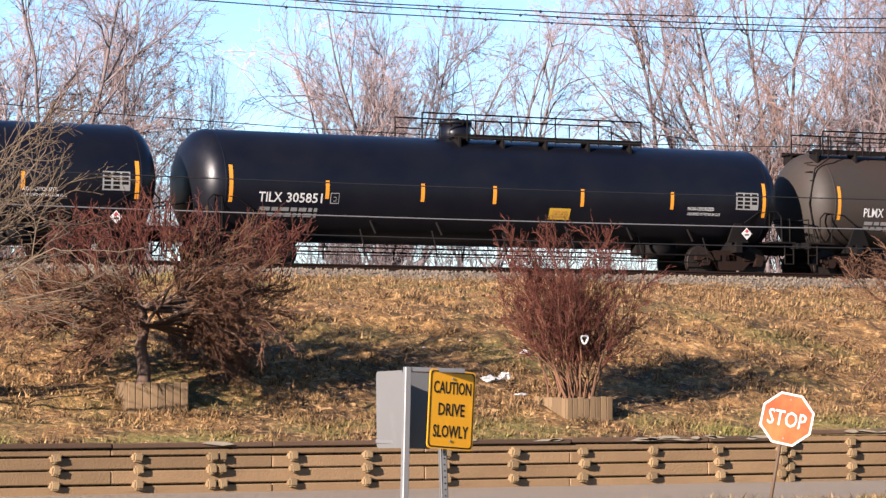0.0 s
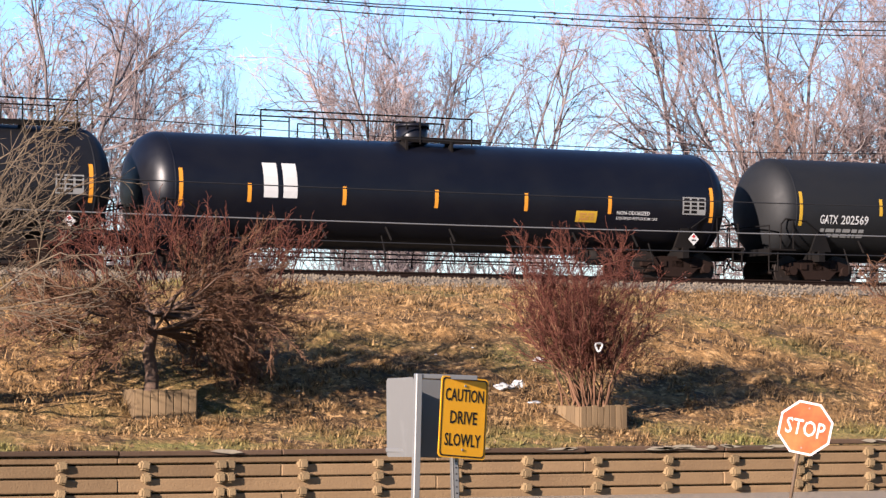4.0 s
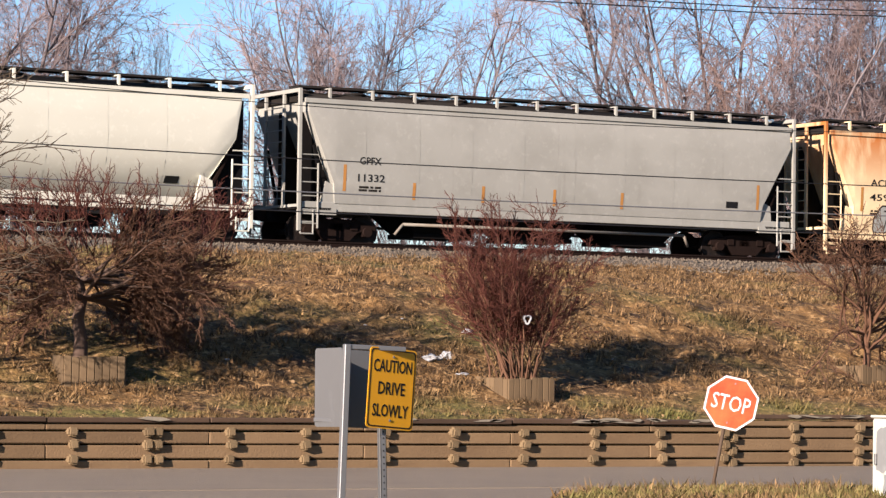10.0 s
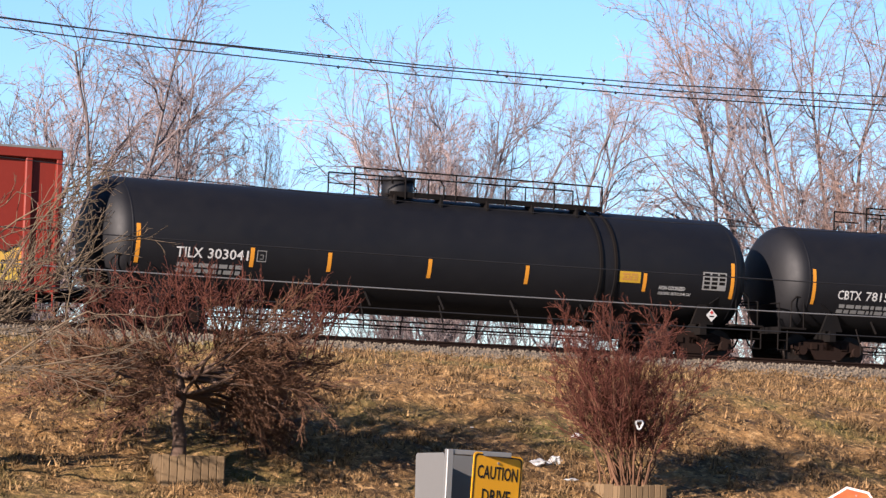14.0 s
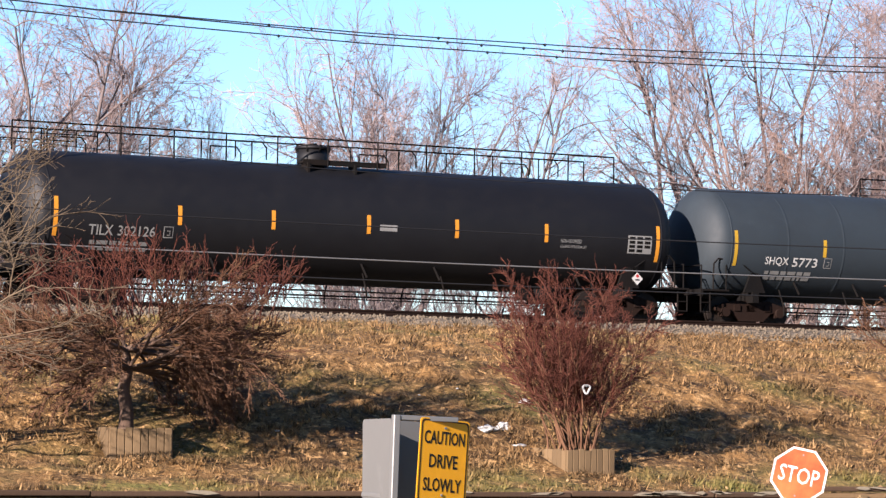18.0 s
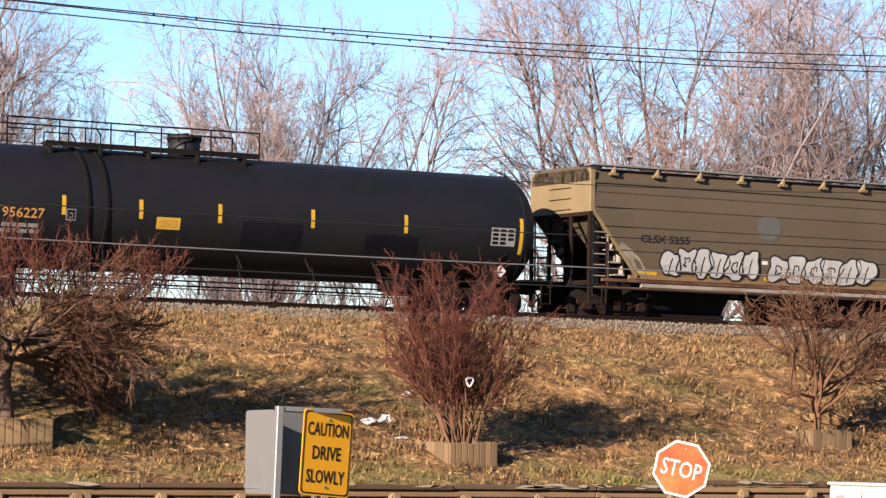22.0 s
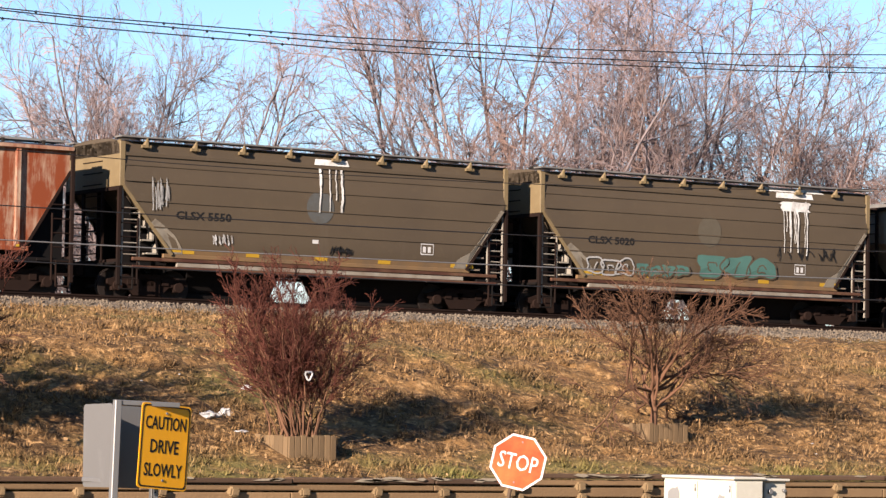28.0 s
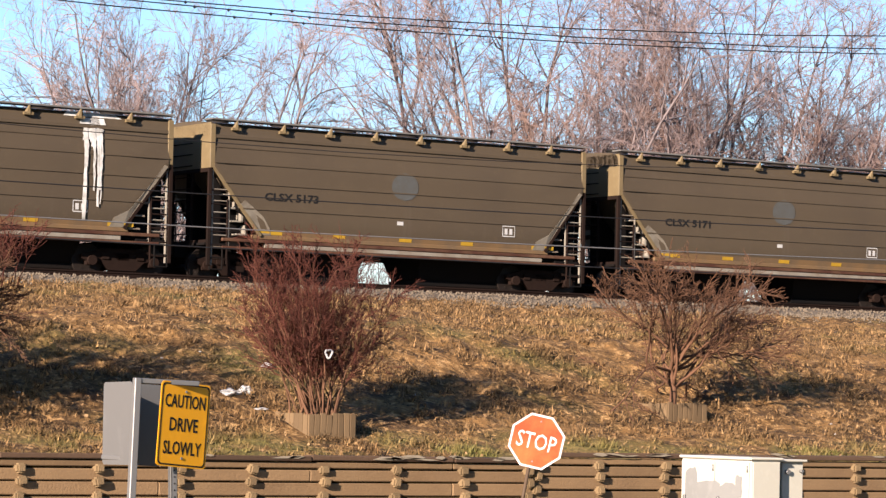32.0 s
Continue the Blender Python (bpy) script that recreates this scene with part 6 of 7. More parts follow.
def box_car():
    ln = 14.72
    red = M["boxred"]
    car = thing("box_car", pose(0, TRACK_Y, RAIL_Z), "oxide-red steel box car with yellow graffiti", "box car", "freight train")
    at = flat_side(ln, 1.48)
    bm = bmesh.new()
    box(bm, -ln / 2, ln / 2, -1.48, 1.48, 0.98, 4.3)
    part("car_body", bm, red, car)
    bm = bmesh.new()
    rows = []
    for x in (-ln / 2 - 0.05, ln / 2 + 0.05):
        rows.append([bm.verts.new((x, y, z)) for y, z in ((-1.62, 4.3), (-1.62, 4.36), (0, 4.46), (1.62, 4.36), (1.62, 4.3))])
    for k in range(4):
        bm.faces.new((rows[0][k], rows[1][k], rows[1][k + 1], rows[0][k + 1]))
    bm.faces.new(rows[0])
    bm.faces.new(rows[1][::-1])
    roof = part("roof_sheet", bm, M["roofsilver"], car, "bright bare-metal roof with peeling paint")
    for k in range(14):
        bm = bmesh.new()
        x = -ln / 2 + 0.5 + k * (ln - 1) / 13
        box(bm, x - 0.04, x + 0.04, -1.5, 1.5, 4.37, 4.385)
        part("roof_rib", bm, M["roofsilver"], roof)
    for s in (-1, 1):
        bm = bmesh.new()
        box(bm, -ln / 2 - 0.03, ln / 2 + 0.03, s * 1.55 - 0.07, s * 1.55 + 0.07, 4.08, 4.32)
        bevelled(bm, 0.015)
        part("top_chord", bm, red, car)
        bm = bmesh.new()
        z = 0.72
        prism(bm, [(-ln / 2, 0.85), (-ln / 2, 1.0), (ln / 2, 1.0), (ln / 2, 0.85), (ln / 2 - 2.1, 0.85), (ln / 2 - 2.6, 0.55), (-ln / 2 + 2.6, 0.55), (-ln / 2 + 2.1, 0.85)], s * 1.5 - 0.05, s * 1.5 + 0.05)
        part("side_sill", bm, red, car)
        for u in (0.6, 1.69, 2.75, 3.80, 4.83, 9.69, 10.71, 11.77, 12.83, 13.94):
            me = shared("box_post", lambda bm: (prism(bm, [(-0.09, 1.0), (0.09, 1.0), (0.09, 4.1), (-0.09, 4.1)], -1.59, -1.48), bevelled(bm, 0.025)), red)
            put("side_post", me, car, pose(u - ln / 2, 0, 0, 0, 0, 0 if s < 0 else 180))
        # corrugated sliding door
        bm = bmesh.new()
        box(bm, 5.85 - ln / 2, 8.72 - ln / 2, s * 1.55 - 0.03, s * 1.55 + 0.03, 0.95, 4.05)
        door = part("sliding_door", bm, red, car, "corrugated sliding plug door")
        me = shared("door_rib", lambda bm: (prism(bm, [(0.12 + 5.85 - ln / 2, -0.055), (8.6 - ln / 2, -0.055), (8.6 - ln / 2, 0.055), (0.12 + 5.85 - ln / 2, 0.055)], -0.017, 0.017), bevelled(bm, 0.014)), red)
        for k in range(16):
            put("door_rib", me, door, pose(0, s * 1.595, 1.2 + k * 0.178))
        bm = bmesh.new()
        for u in (5.85, 8.72):
            box(bm, u - 0.07 - ln / 2, u + 0.07 - ln / 2, s * 1.6 - 0.03, s * 1.6 + 0.03, 0.9, 4.08)
        box(bm, 5.0 - ln / 2, 9.5 - ln / 2, s * 1.62 - 0.04, s * 1.62 + 0.04, 0.78, 0.9)
        part("door_track", bm, red, car)
    for s in (-1, 1):
        m = pose(s * ln / 2, 0, 0, 0, 0, 0 if s > 0 else 180)

        wall = put("end_wall", shared("box_end", lambda bm: (box(bm, -0.02, 0.012, -1.5, 1.5, 0.85, 4.3), bevelled(bm, 0.005)), red), car, m, "corrugated red end wall")
        fold = shared("box_end_fold", lambda bm: prism(bm, [(0.0, 1.15), (0.09, 1.25), (0.09, 1.38), (0.0, 1.48)], -1.35, 1.35), red)
        for k in range(7):
            put("corrugation", fold, wall, pose(0.012, 0, k * 0.43))
        for y in (-1.53, 1.53):
            put("corner_post", shared("box_post_%d" % (y > 0), lambda bm, y=y: (box(bm, -0.08, 0.06, y - 0.07, y + 0.07, 0.9, 4.36), bevelled(bm, 0.01)), red), car, m)
        put("end_sill", shared("box_end_sill", lambda bm: (box(bm, 0.0, 0.12, -1.5, 1.5, 0.85, 1.1), bevelled(bm, 0.01)), red), car, m)

        def lad(bm):
            for y in (-1.66, 1.66):
                pipe(bm, [(-0.1, y, 0.95), (-0.1, y, 3.0)], 0.018)
                pipe(bm, [(-0.55, y, 0.95), (-0.55, y, 3.0)], 0.018)
                for k in range(6):
                    tube(bm, (-0.55, y, 1.1 + k * 0.36), (-0.1, y, 1.1 + k * 0.36), 0.016, sides=6)
                pipe(bm, [(-0.1, y, 0.9), (-0.1, y, 0.4), (-0.5, y, 0.4), (-0.5, y, 0.9)], 0.02)
        put("ladder", shared("box_ladder", lad, red), car, m)
        coupler(car, s * (ln / 2 + 0.6), s)
    bm = bmesh.new()
    box(bm, -ln / 2 - 0.4, ln / 2 + 0.4, -0.25, 0.25, 0.68, 0.98)
    part("centre_sill", bm, M["steel"], car)
    running_gear(car, ln / 2, 1.6)
    lettering(car, "BKTY", at, 0.72, 1.5, 1.98, 0.22, M["white"], fill=0.02)
    lettering(car, "1527", at, 0.74, 1.5, 1.68, 0.22, M["white"], fill=0.02)
    lettering(car, "23", at, 1.82, 2.12, 1.68, 0.22, M["white"], fill=0.02)
    bars("stencil_lines", car, at, 0.75, 1.45, 1.05, 1.3, 2, M["dimwhite"], 9)
    patch("white_patch", car, lambda a, b, o: (a - ln / 2, -1.625, b), 1.62, 1.76, 1.05, 1.95, M["dimwhite"], "white smear of paint", 4)
    patch("white_patch", car, lambda a, b, o: (a - ln / 2, -1.63, b), 0.02, 0.16, 4.1, 4.28, M["white"], "", 1)
    over = lambda a, b, o: (a - ln / 2, -1.49 - o, b)
    graffiti(car, over, 2.85, 4.0, 1.0, 1.85, 2, M["steel"], M["silver"], 61, stroke=0.05)
    graffiti(car, over, 4.05, 5.3, 0.95, 1.75, 2, M["blue"], M["silver"], 62, stroke=0.05)
    graffiti(car, over, 9.0, 13.9, 0.98, 1.93, 6, M["lemon"], M["ink"], 63, stroke=0.055)
    sill = lambda a, b, o: (a - ln / 2, -1.555 - o, b)
    for u0, u1, mt in ((2.2, 2.7, "yellow"), (3.9, 4.35, "sprayorange"), (8.9, 9.5, "yellow"), (9.6, 10.5, "sprayorange"), (10.6, 11.2, "yellow"), (11.3, 11.8, "sprayorange"), (11.85, 12.2, "yellow"), (5.2, 5.6, "yellow")):
        patch("reflector", car, sill, u0, u1, 0.6, 0.78 if mt == "yellow" else 0.95, M[mt], "", 1)
    bars("stencil_lines", car, sill, 5.7, 8.8, 0.62, 0.72, 1, M["pink"], 4)
    scrawl(car, at, 5.35, 5.75, 1.5, 1.9, M["dimwhite"], 64)
    scrawl(car, at, 2.1, 2.7, 1.1, 1.5, M["dimwhite"], 65)
    TRAIN.append((car, 216.22 + ln / 2))


for spec in TANKS:
    tank_car(spec)
for spec in FLOW:
    centre_flow(spec)
for spec in OLIVES:
    olive_hopper(spec)
for spec in RIBBED:
    ribbed_hopper(spec)
box_car()


def spin_wheels():
    """Each wheelset rolls on the rail: one run of keys for the leading axles, one for the trailing, shared by all."""
    first = {}
    for w, s in WHEELS:
        if s not in first:
            rows = []
            for k in range(0, 961):
                t = k / 30
                d = float(np.interp(t, range(33), RUN))
                rows.append((t, pose(s * 0.89, 0, 0.46) @ Matrix.Rotation(-d / 0.46, 4, "Y")))
            walk(w, rows)
            first[s] = w
        else:
            w.rotation_mode = "QUATERNION"
            data = w.animation_data_create()
            data.action = first[s].animation_data.action
            data.action_slot = first[s].animation_data.action_slot


# ---- trees and shrubs ----
def limb_mesh(name, segs, material, sides):
    """Tapered limbs: each piece runs from p to q with radii r0 and r1."""
    a = np.array([s[0] for s in segs], dtype=float)
    b = np.array([s[1] for s in segs], dtype=float)
    r = np.array([(s[2], s[3]) for s in segs], dtype=float)
    d = b - a
    d /= np.maximum(np.linalg.norm(d, axis=1, keepdims=True), 1e-9)
    ref = np.where(np.abs(d[:, 2:3]) > 0.9, np.array([[1.0, 0, 0]]), np.array([[0, 0, 1.0]]))
    e1 = np.cross(d, ref)
    e1 /= np.linalg.norm(e1, axis=1, keepdims=True)
    e2 = np.cross(d, e1)
    n = len(segs)
    ang = 2 * np.pi * np.arange(sides) / sides
    ring = e1[:, None, :] * np.cos(ang)[None, :, None] + e2[:, None, :] * np.sin(ang)[None, :, None]
    v = np.stack([a[:, None, :] + ring * r[:, 0, None, None], b[:, None, :] + ring * r[:, 1, None, None]], axis=1).reshape(-1, 3)
    i = np.arange(sides)
    j = (i + 1) % sides
    f = np.stack([i, j, j + sides, i + sides], axis=1)[None] + (2 * sides * np.arange(n))[:, None, None]
    return fast_mesh(name, v, f.reshape(-1, 4), material, True)


def grow(segs, rng, p, d, length, r, level, rule, clear=0.35):
    """A wandering limb that thins out and throws side shoots."""
    n, lift, wander, kids, shrink, spread, rmin = rule[level]
    step = length / n
    p, d = np.array(p, dtype=float), np.array(d, dtype=float)
    for i in range(n):
        d = d + rng.normal(0, wander, 3)
        d[2] += lift
        d /= np.linalg.norm(d)
        q = p + d * step
        r0 = max(rmin, r * (1 - 0.75 * i / n))
        r1 = max(rmin * 0.8, r * (1 - 0.75 * (i + 1) / n))
        segs.append((p, q, r0, r1, level))
        if level + 1 < len(rule) and (i + 1) / n > (clear if level == 0 else 0.12):
            count = int(kids) + (rng.random() < kids - int(kids))
            for _ in range(count):
                side = rng.normal(0, 1, 3)
                side -= d * (side @ d)
                side /= np.linalg.norm(side)
                s = spread * rng.uniform(0.6, 1.3)
                c = d * math.cos(s) + side * math.sin(s)
                grow(segs, rng, q, c, length * shrink * rng.uniform(0.65, 1.15) * (1 - 0.45 * i / n), max(rmin, r1 * 0.6), level + 1, rule)
        p = q


def fan_tree(seed, height, reach, stems, lean=0.0, twigs=1.5):
    """A leafless tree of several stems that open into a rounded fan; reach is the crown's half width, lean tips it along -x."""
    rng = np.random.default_rng(seed)
    rule = ((10, 0.006, 0.11, 1.5, 0.48, 0.66, 0.024), (7, 0.014, 0.15, 1.5, 0.5, 0.7, 0.014), (5, 0.012, 0.15, twigs, 0.52, 0.75, 0.0105), (3, 0.01, 0.17, 0.0, 0.5, 0.7, 0.0085))
    segs = []
    for k in range(stems):
        a = 6.283 * (k + rng.random() * 0.7) / stems
        t = 0.95 * reach / height * math.sqrt((k + 0.4) / stems)
        d = (t * math.cos(a) - lean * rng.random(), t * math.sin(a), 1.0)
        base = (0.35 * math.cos(a), 0.35 * math.sin(a), 0.0)
        grow(segs, rng, base, d, height * rng.uniform(0.8, 0.98), rng.uniform(0.1, 0.16), 0, rule, 0.12)
    return segs


def plant(name, m, segs, label, category, wood, twig, group="", split=2, sides=(6, 3)):
    """Trunk and limbs in one part, the fine crown in another."""
    ob = thing(name, m, label, category, group)
    put("trunk", limb_mesh("trunk", [s for s in segs if s[4] < split], wood, sides[0]), ob)
    put("crown", limb_mesh("crown", [s for s in segs if s[4] >= split], twig, sides[1]), ob)
    return ob


KINDS = []
for seed, h, reach, stems, lean, twigs, label in ((1, 14.0, 4.4, 7, 0.0, 1.4, "leafless many-stemmed tree with a rounded fan of twigs"), (2, 14.0, 2.7, 4, 0.0, 1.4, "slim leafless tree with rising pinkish twigs"),
                                                  (3, 17.5, 7.0, 7, 0.25, 1.4, "tall spreading bare tree with grey leaning boughs"), (4, 17.0, 4.6, 5, 0.0, 1.1, "tall dense bare tree with reddish twigs"), (6, 13.0, 1.5, 3, 0.0, 1.3, "narrow bare sapling clump with upright shoots")):
    KINDS.append(plant("bare_tree", pose(0, 0, 0), fan_tree(seed, h, reach, stems, lean, twigs), label, "tree", M["bark"], M["barkred"], "trees behind the tracks", 2, (5, 3)))
KINDS.append(plant("young_tree", pose(0, 0, 0), fan_tree(9, 9.0, 3.0, 6, 0.0, 0.85), "low thicket tree of rust-brown young shoots", "tree", M["bark"], M["barkrust"], "trees behind the tracks", 2, (5, 3)))
# x, y, kind, breadth and height factors, turn
GROVE = ((37.0, 96.0, 1, 0.85, 0.98, 40), (33.4, 96.5, 1, 0.95, 0.82, 160), (30.2, 97.0, 1, 1.0, 0.9, 250), (27.0, 96.0, 0, 0.7, 0.95, 75), (40.0, 97.0, 4, 0.65, 1.0, 10), (42.0, 96.0, 4, 0.35, 0.85, 130), (35.3, 99.0, 4, 1.1, 0.98, 310),
         (48.9, 96.0, 0, 0.68, 0.97, 20), (53.4, 96.5, 1, 0.66, 0.92, 110), (47.6, 98.0, 4, 0.7, 0.85, 200), (51.0, 99.0, 4, 0.9, 1.0, 60),
         (66.0, 95.5, 2, 0.92, 0.98, 0), (63.0, 97.5, 1, 0.85, 1.16, 300), (70.2, 97.0, 3, 1.0, 1.02, 30), (74.2, 95.5, 3, 1.0, 1.0, 170), (79.0, 97.0, 3, 1.0, 0.95, 260), (83.3, 96.0, 0, 0.9, 1.05, 80), (86.0, 97.0, 0, 0.85, 0.95, 140), (90.0, 96.0, 0, 0.85, 0.85, 240),
         (63.0, 92.5, 5, 0.9, 1.1, 140), (69.0, 93.0, 5, 0.9, 1.25, 250), (76.0, 92.5, 5, 1.0, 1.15, 90), (82.0, 92.0, 5, 1.0, 1.0, 200))
used = set()
for x, y, k, b, f, turn in GROVE:
    spot = pose(x, y, ground_z(x, y) - 0.05, 0, 0, turn)
    if k not in used:
        used.add(k)
        KINDS[k].matrix_basis = spot @ Matrix.Diagonal((b, b, f, 1))
    else:
        copy_thing(KINDS[k], spot).scale = (b, b, f)


def build_brush():
    rng = np.random.default_rng(77)
    segs = []
    rule = ((6, 0.06, 0.12, 1.0, 0.45, 0.6, 0.014), (4, 0.05, 0.18, 0.8, 0.5, 0.7, 0.009), (3, 0.03, 0.2, 0.0, 0.5, 0.7, 0.007))
    for k in range(540):
        x, y = rng.uniform(28, 88), rng.uniform(83.5, 91)
        grow(segs, rng, (x, y, ground_z(x, y) - 0.05), (rng.normal(0, 0.25), rng.normal(0, 0.2), 1), rng.uniform(2.5, 5.0), rng.uniform(0.02, 0.045), 0, rule)
    low = ((4, 0.06, 0.15, 2.0, 0.5, 0.6, 0.02), (3, 0.05, 0.2, 0.0, 0.5, 0.7, 0.013))
    for k in range(800):   # low undergrowth
        x, y = rng.uniform(46, 80), rng.uniform(84, 90)
        grow(segs, rng, (x, y, ground_z(x, y) - 0.05), (rng.normal(0, 0.45), rng.normal(0, 0.3), 1), rng.uniform(0.9, 2.2), rng.uniform(0.025, 0.04), 0, low)
    tagged(new("brush", limb_mesh("brush", segs, M["bark"], 3)), "thicket of bare grey-brown stems beyond the tracks", "brush", kind="stuff")


build_brush()


# -- planters and their shrubs
def planter(x, y, z, seed):
    rnd = random.Random(seed)
    turn, wide, deep = ((-10, 1.1, 1.0), (0, 1.0, 1.3), (0, 1.0, 1.0))[seed]
    ob = thing("planter_box", pose(x, y, z, 0, 0, turn), "square weathered wooden planter box set in the bank", "planter", "planters on the bank")
    me = shared("plank", lambda bm: (box(bm, -0.053, 0.053, -0.02, 0.02, -0.35, 0.38), bevelled(bm, 0.006)), M["plank"])
    for side in range(4):
        for k in range(8):
            c = 0.06 + k * 0.1175
            px, py, rz, far = ((c * wide, 0, 0, wide), (0.94 * wide, c * deep, 90, deep), (c * wide, 0.94 * deep, 0, wide), (0, c * deep, 90, deep))[side]
            put("plank", me, ob, pose(px, py, rnd.uniform(-0.02, 0.02), rnd.uniform(-1, 1), 0, rz + rnd.uniform(-1.5, 1.5)) @ Matrix.Diagonal((far, 1, 1, 1)))
    bm = bmesh.new()
    box(bm, 0.02, 0.92 * wide, 0.02, 0.92 * deep, 0.05, 0.3)
    part("soil", bm, M["grass"], ob)
    return ob


for k, (x, y, z) in enumerate(PLANTERS):
    planter(x, y, z, k)


def shrub(seed, stems, spread, length, rule, base_r, skew=(0, 0), lean0=0.0):
    rng = np.random.default_rng(seed)
    segs = []
    for k in range(stems):
        a = rng.uniform(0, 6.283)
        t = spread * math.sqrt(rng.random())
        d = (t * math.cos(a) + skew[0], t * math.sin(a) + skew[1], 1.0)
        grow(segs, rng, (0.16 * rng.normal(), 0.16 * rng.normal(), 0), d, length * rng.uniform(0.45, 1.0), base_r * rng.uniform(0.6, 1.0), 0, rule)
    return segs


# spreading shrub on a short crooked trunk: layered, arching boughs and a fringe of upright red shoots
rng1 = np.random.default_rng(31)
s1 = []
rule1 = ((9, -0.022, 0.11, 1.5, 0.5, 0.5, 0.011), (7, -0.002, 0.12, 1.4, 0.46, 0.45, 0.0075), (5, 0.006, 0.12, 1.1, 0.5, 0.45, 0.006), (4, 0.01, 0.14, 0.0, 0.5, 0.5, 0.005))
trunk = [(0, 0, 0), (0.03, 0.02, 0.35), (-0.03, 0.05, 0.7), (0.04, 0.02, 1.05), (0.0, 0.06, 1.35)]
for k, (p, q) in enumerate(zip(trunk, trunk[1:])):
    s1.append((np.array(p), np.array(q), 0.13 - 0.015 * k, 0.115 - 0.015 * k, 0))
for k in range(48):
    a = 6.283 * k / 48 + rng1.uniform(-0.1, 0.1)
    grow(s1, rng1, trunk[rng1.integers(3, 5)], (1.2 * math.cos(a) + 0.4, 0.75 * math.sin(a), rng1.uniform(-0.05, 0.4)), rng1.uniform(1.4, 2.5), 0.034, 0, rule1)
x, y, z = PLANTERS[0]
bush = plant("shrub", pose(x + 0.47, y + 0.47, z + 0.3), s1, "wide bare shrub on a crooked trunk in a wooden planter", "shrub", M["stemtrunk"], M["stembrown"], "shrubs on the bank", 1, (6, 3))
rule1b = ((6, 0.04, 0.13, 1.5, 0.5, 0.6, 0.009), (4, 0.04, 0.16, 0.9, 0.5, 0.6, 0.006), (3, 0.03, 0.16, 0.0, 0.5, 0.5, 0.005))
s1b = []
for k in range(85):
    a = rng1.uniform(0, 6.283)
    rr = 2.1 * math.sqrt(rng1.random())
    grow(s1b, rng1, (0.45 + rr * math.cos(a), 0.7 * rr * math.sin(a), 1.95 - 0.15 * rr + 0.2 * rng1.random()), (0.5 * math.cos(a) + rng1.normal(0, 0.3), 0.4 * math.sin(a), 1), rng1.uniform(0.55, 1.25), 0.013, 0, rule1b)
put("new_growth", limb_mesh("new_growth", s1b, M["stemred"], 3), bush, None, "upright dark-red new shoots")

# upright shrub of many stems
rule2 = ((10, 0.012, 0.12, 1.5, 0.36, 0.6, 0.008), (6, 0.04, 0.14, 1.15, 0.5, 0.55, 0.006), (4, 0.05, 0.14, 0.8, 0.6, 0.6, 0.0048), (3, 0.05, 0.14, 0.0, 0.5, 0.5, 0.004))
x, y, z = PLANTERS[1]
plant("shrub", pose(x + 0.47, y + 0.47, z + 0.3), shrub(8, 52, 0.42, 2.85, rule2, 0.02), "dense upright red-stemmed shrub in a wooden planter", "shrub", M["stembrown"], M["stemred"], "shrubs on the bank", 1, (5, 3))

# sparse shrub with arching red shoots
rng3 = np.random.default_rng(12)
s3 = []
stem3 = [(0, 0, 0), (0.04, 0.02, 0.38), (-0.02, 0.04, 0.7), (0.06, 0.02, 1.0), (0.03, 0.05, 1.25)]
for k, (p, q) in enumerate(zip(stem3, stem3[1:])):
    s3.append((np.array(p), np.array(q), 0.075 - 0.008 * k, 0.067 - 0.008 * k, 0))
rule3 = ((9, -0.01, 0.17, 1.3, 0.5, 0.6, 0.012), (6, 0.01, 0.16, 1.15, 0.55, 0.55, 0.008), (4, 0.02, 0.15, 0.9, 0.6, 0.55, 0.006), (3, 0.03, 0.16, 0.0, 0.5, 0.6, 0.005))
for k in range(24):
    a = rng3.uniform(0, 6.283)
    grow(s3, rng3, stem3[rng3.integers(1, 4)], (1.15 * math.cos(a) + 0.35, 0.75 * math.sin(a), rng3.uniform(0.15, 1.0)), rng3.uniform(1.4, 2.7), 0.032, 0, rule3)
x, y, z = PLANTERS[2]
plant("shrub", pose(x + 0.47, y + 0.47, z + 0.3), s3, "sparse bare shrub with arching brown shoots in a planter", "shrub", M["stembrown"], M["stembrown"], "shrubs on the bank", 1, (6, 3))

# pale small tree whose boughs reach in
rule4 = ((9, 0.012, 0.10, 1.0, 0.48, 0.55, 0.012), (6, 0.02, 0.13, 0.95, 0.5, 0.6, 0.009), (4, 0.02, 0.16, 0.7, 0.5, 0.65, 0.0065), (3, 0.03, 0.18, 0.0, 0.5, 0.6, 0.0055))
rng4 = np.random.default_rng(19)
s4 = [(np.array((0, 0, 0)), np.array((0.05, 0, 0.9)), 0.15, 0.13, 0), (np.array((0.05, 0, 0.9)), np.array((0.1, 0.05, 1.7)), 0.13, 0.1, 0)]
for k in range(10):
    a = rng4.uniform(-1.3, 0.9)
    grow(s4, rng4, (0.08, 0.02, 0.7 + 1.0 * rng4.random()), (1.0 * math.cos(a), 0.8 * math.sin(a), rng4.uniform(0.0, 1.0)), rng4.uniform(3.0, 5.0), 0.032, 0, rule4)
plant("small_tree", pose(14.2, 47.2, 1.2), s4, "small bare tree with pale sunlit spreading branches", "tree", M["barkpale"], M["barkpale"], "", 1, (6, 3))


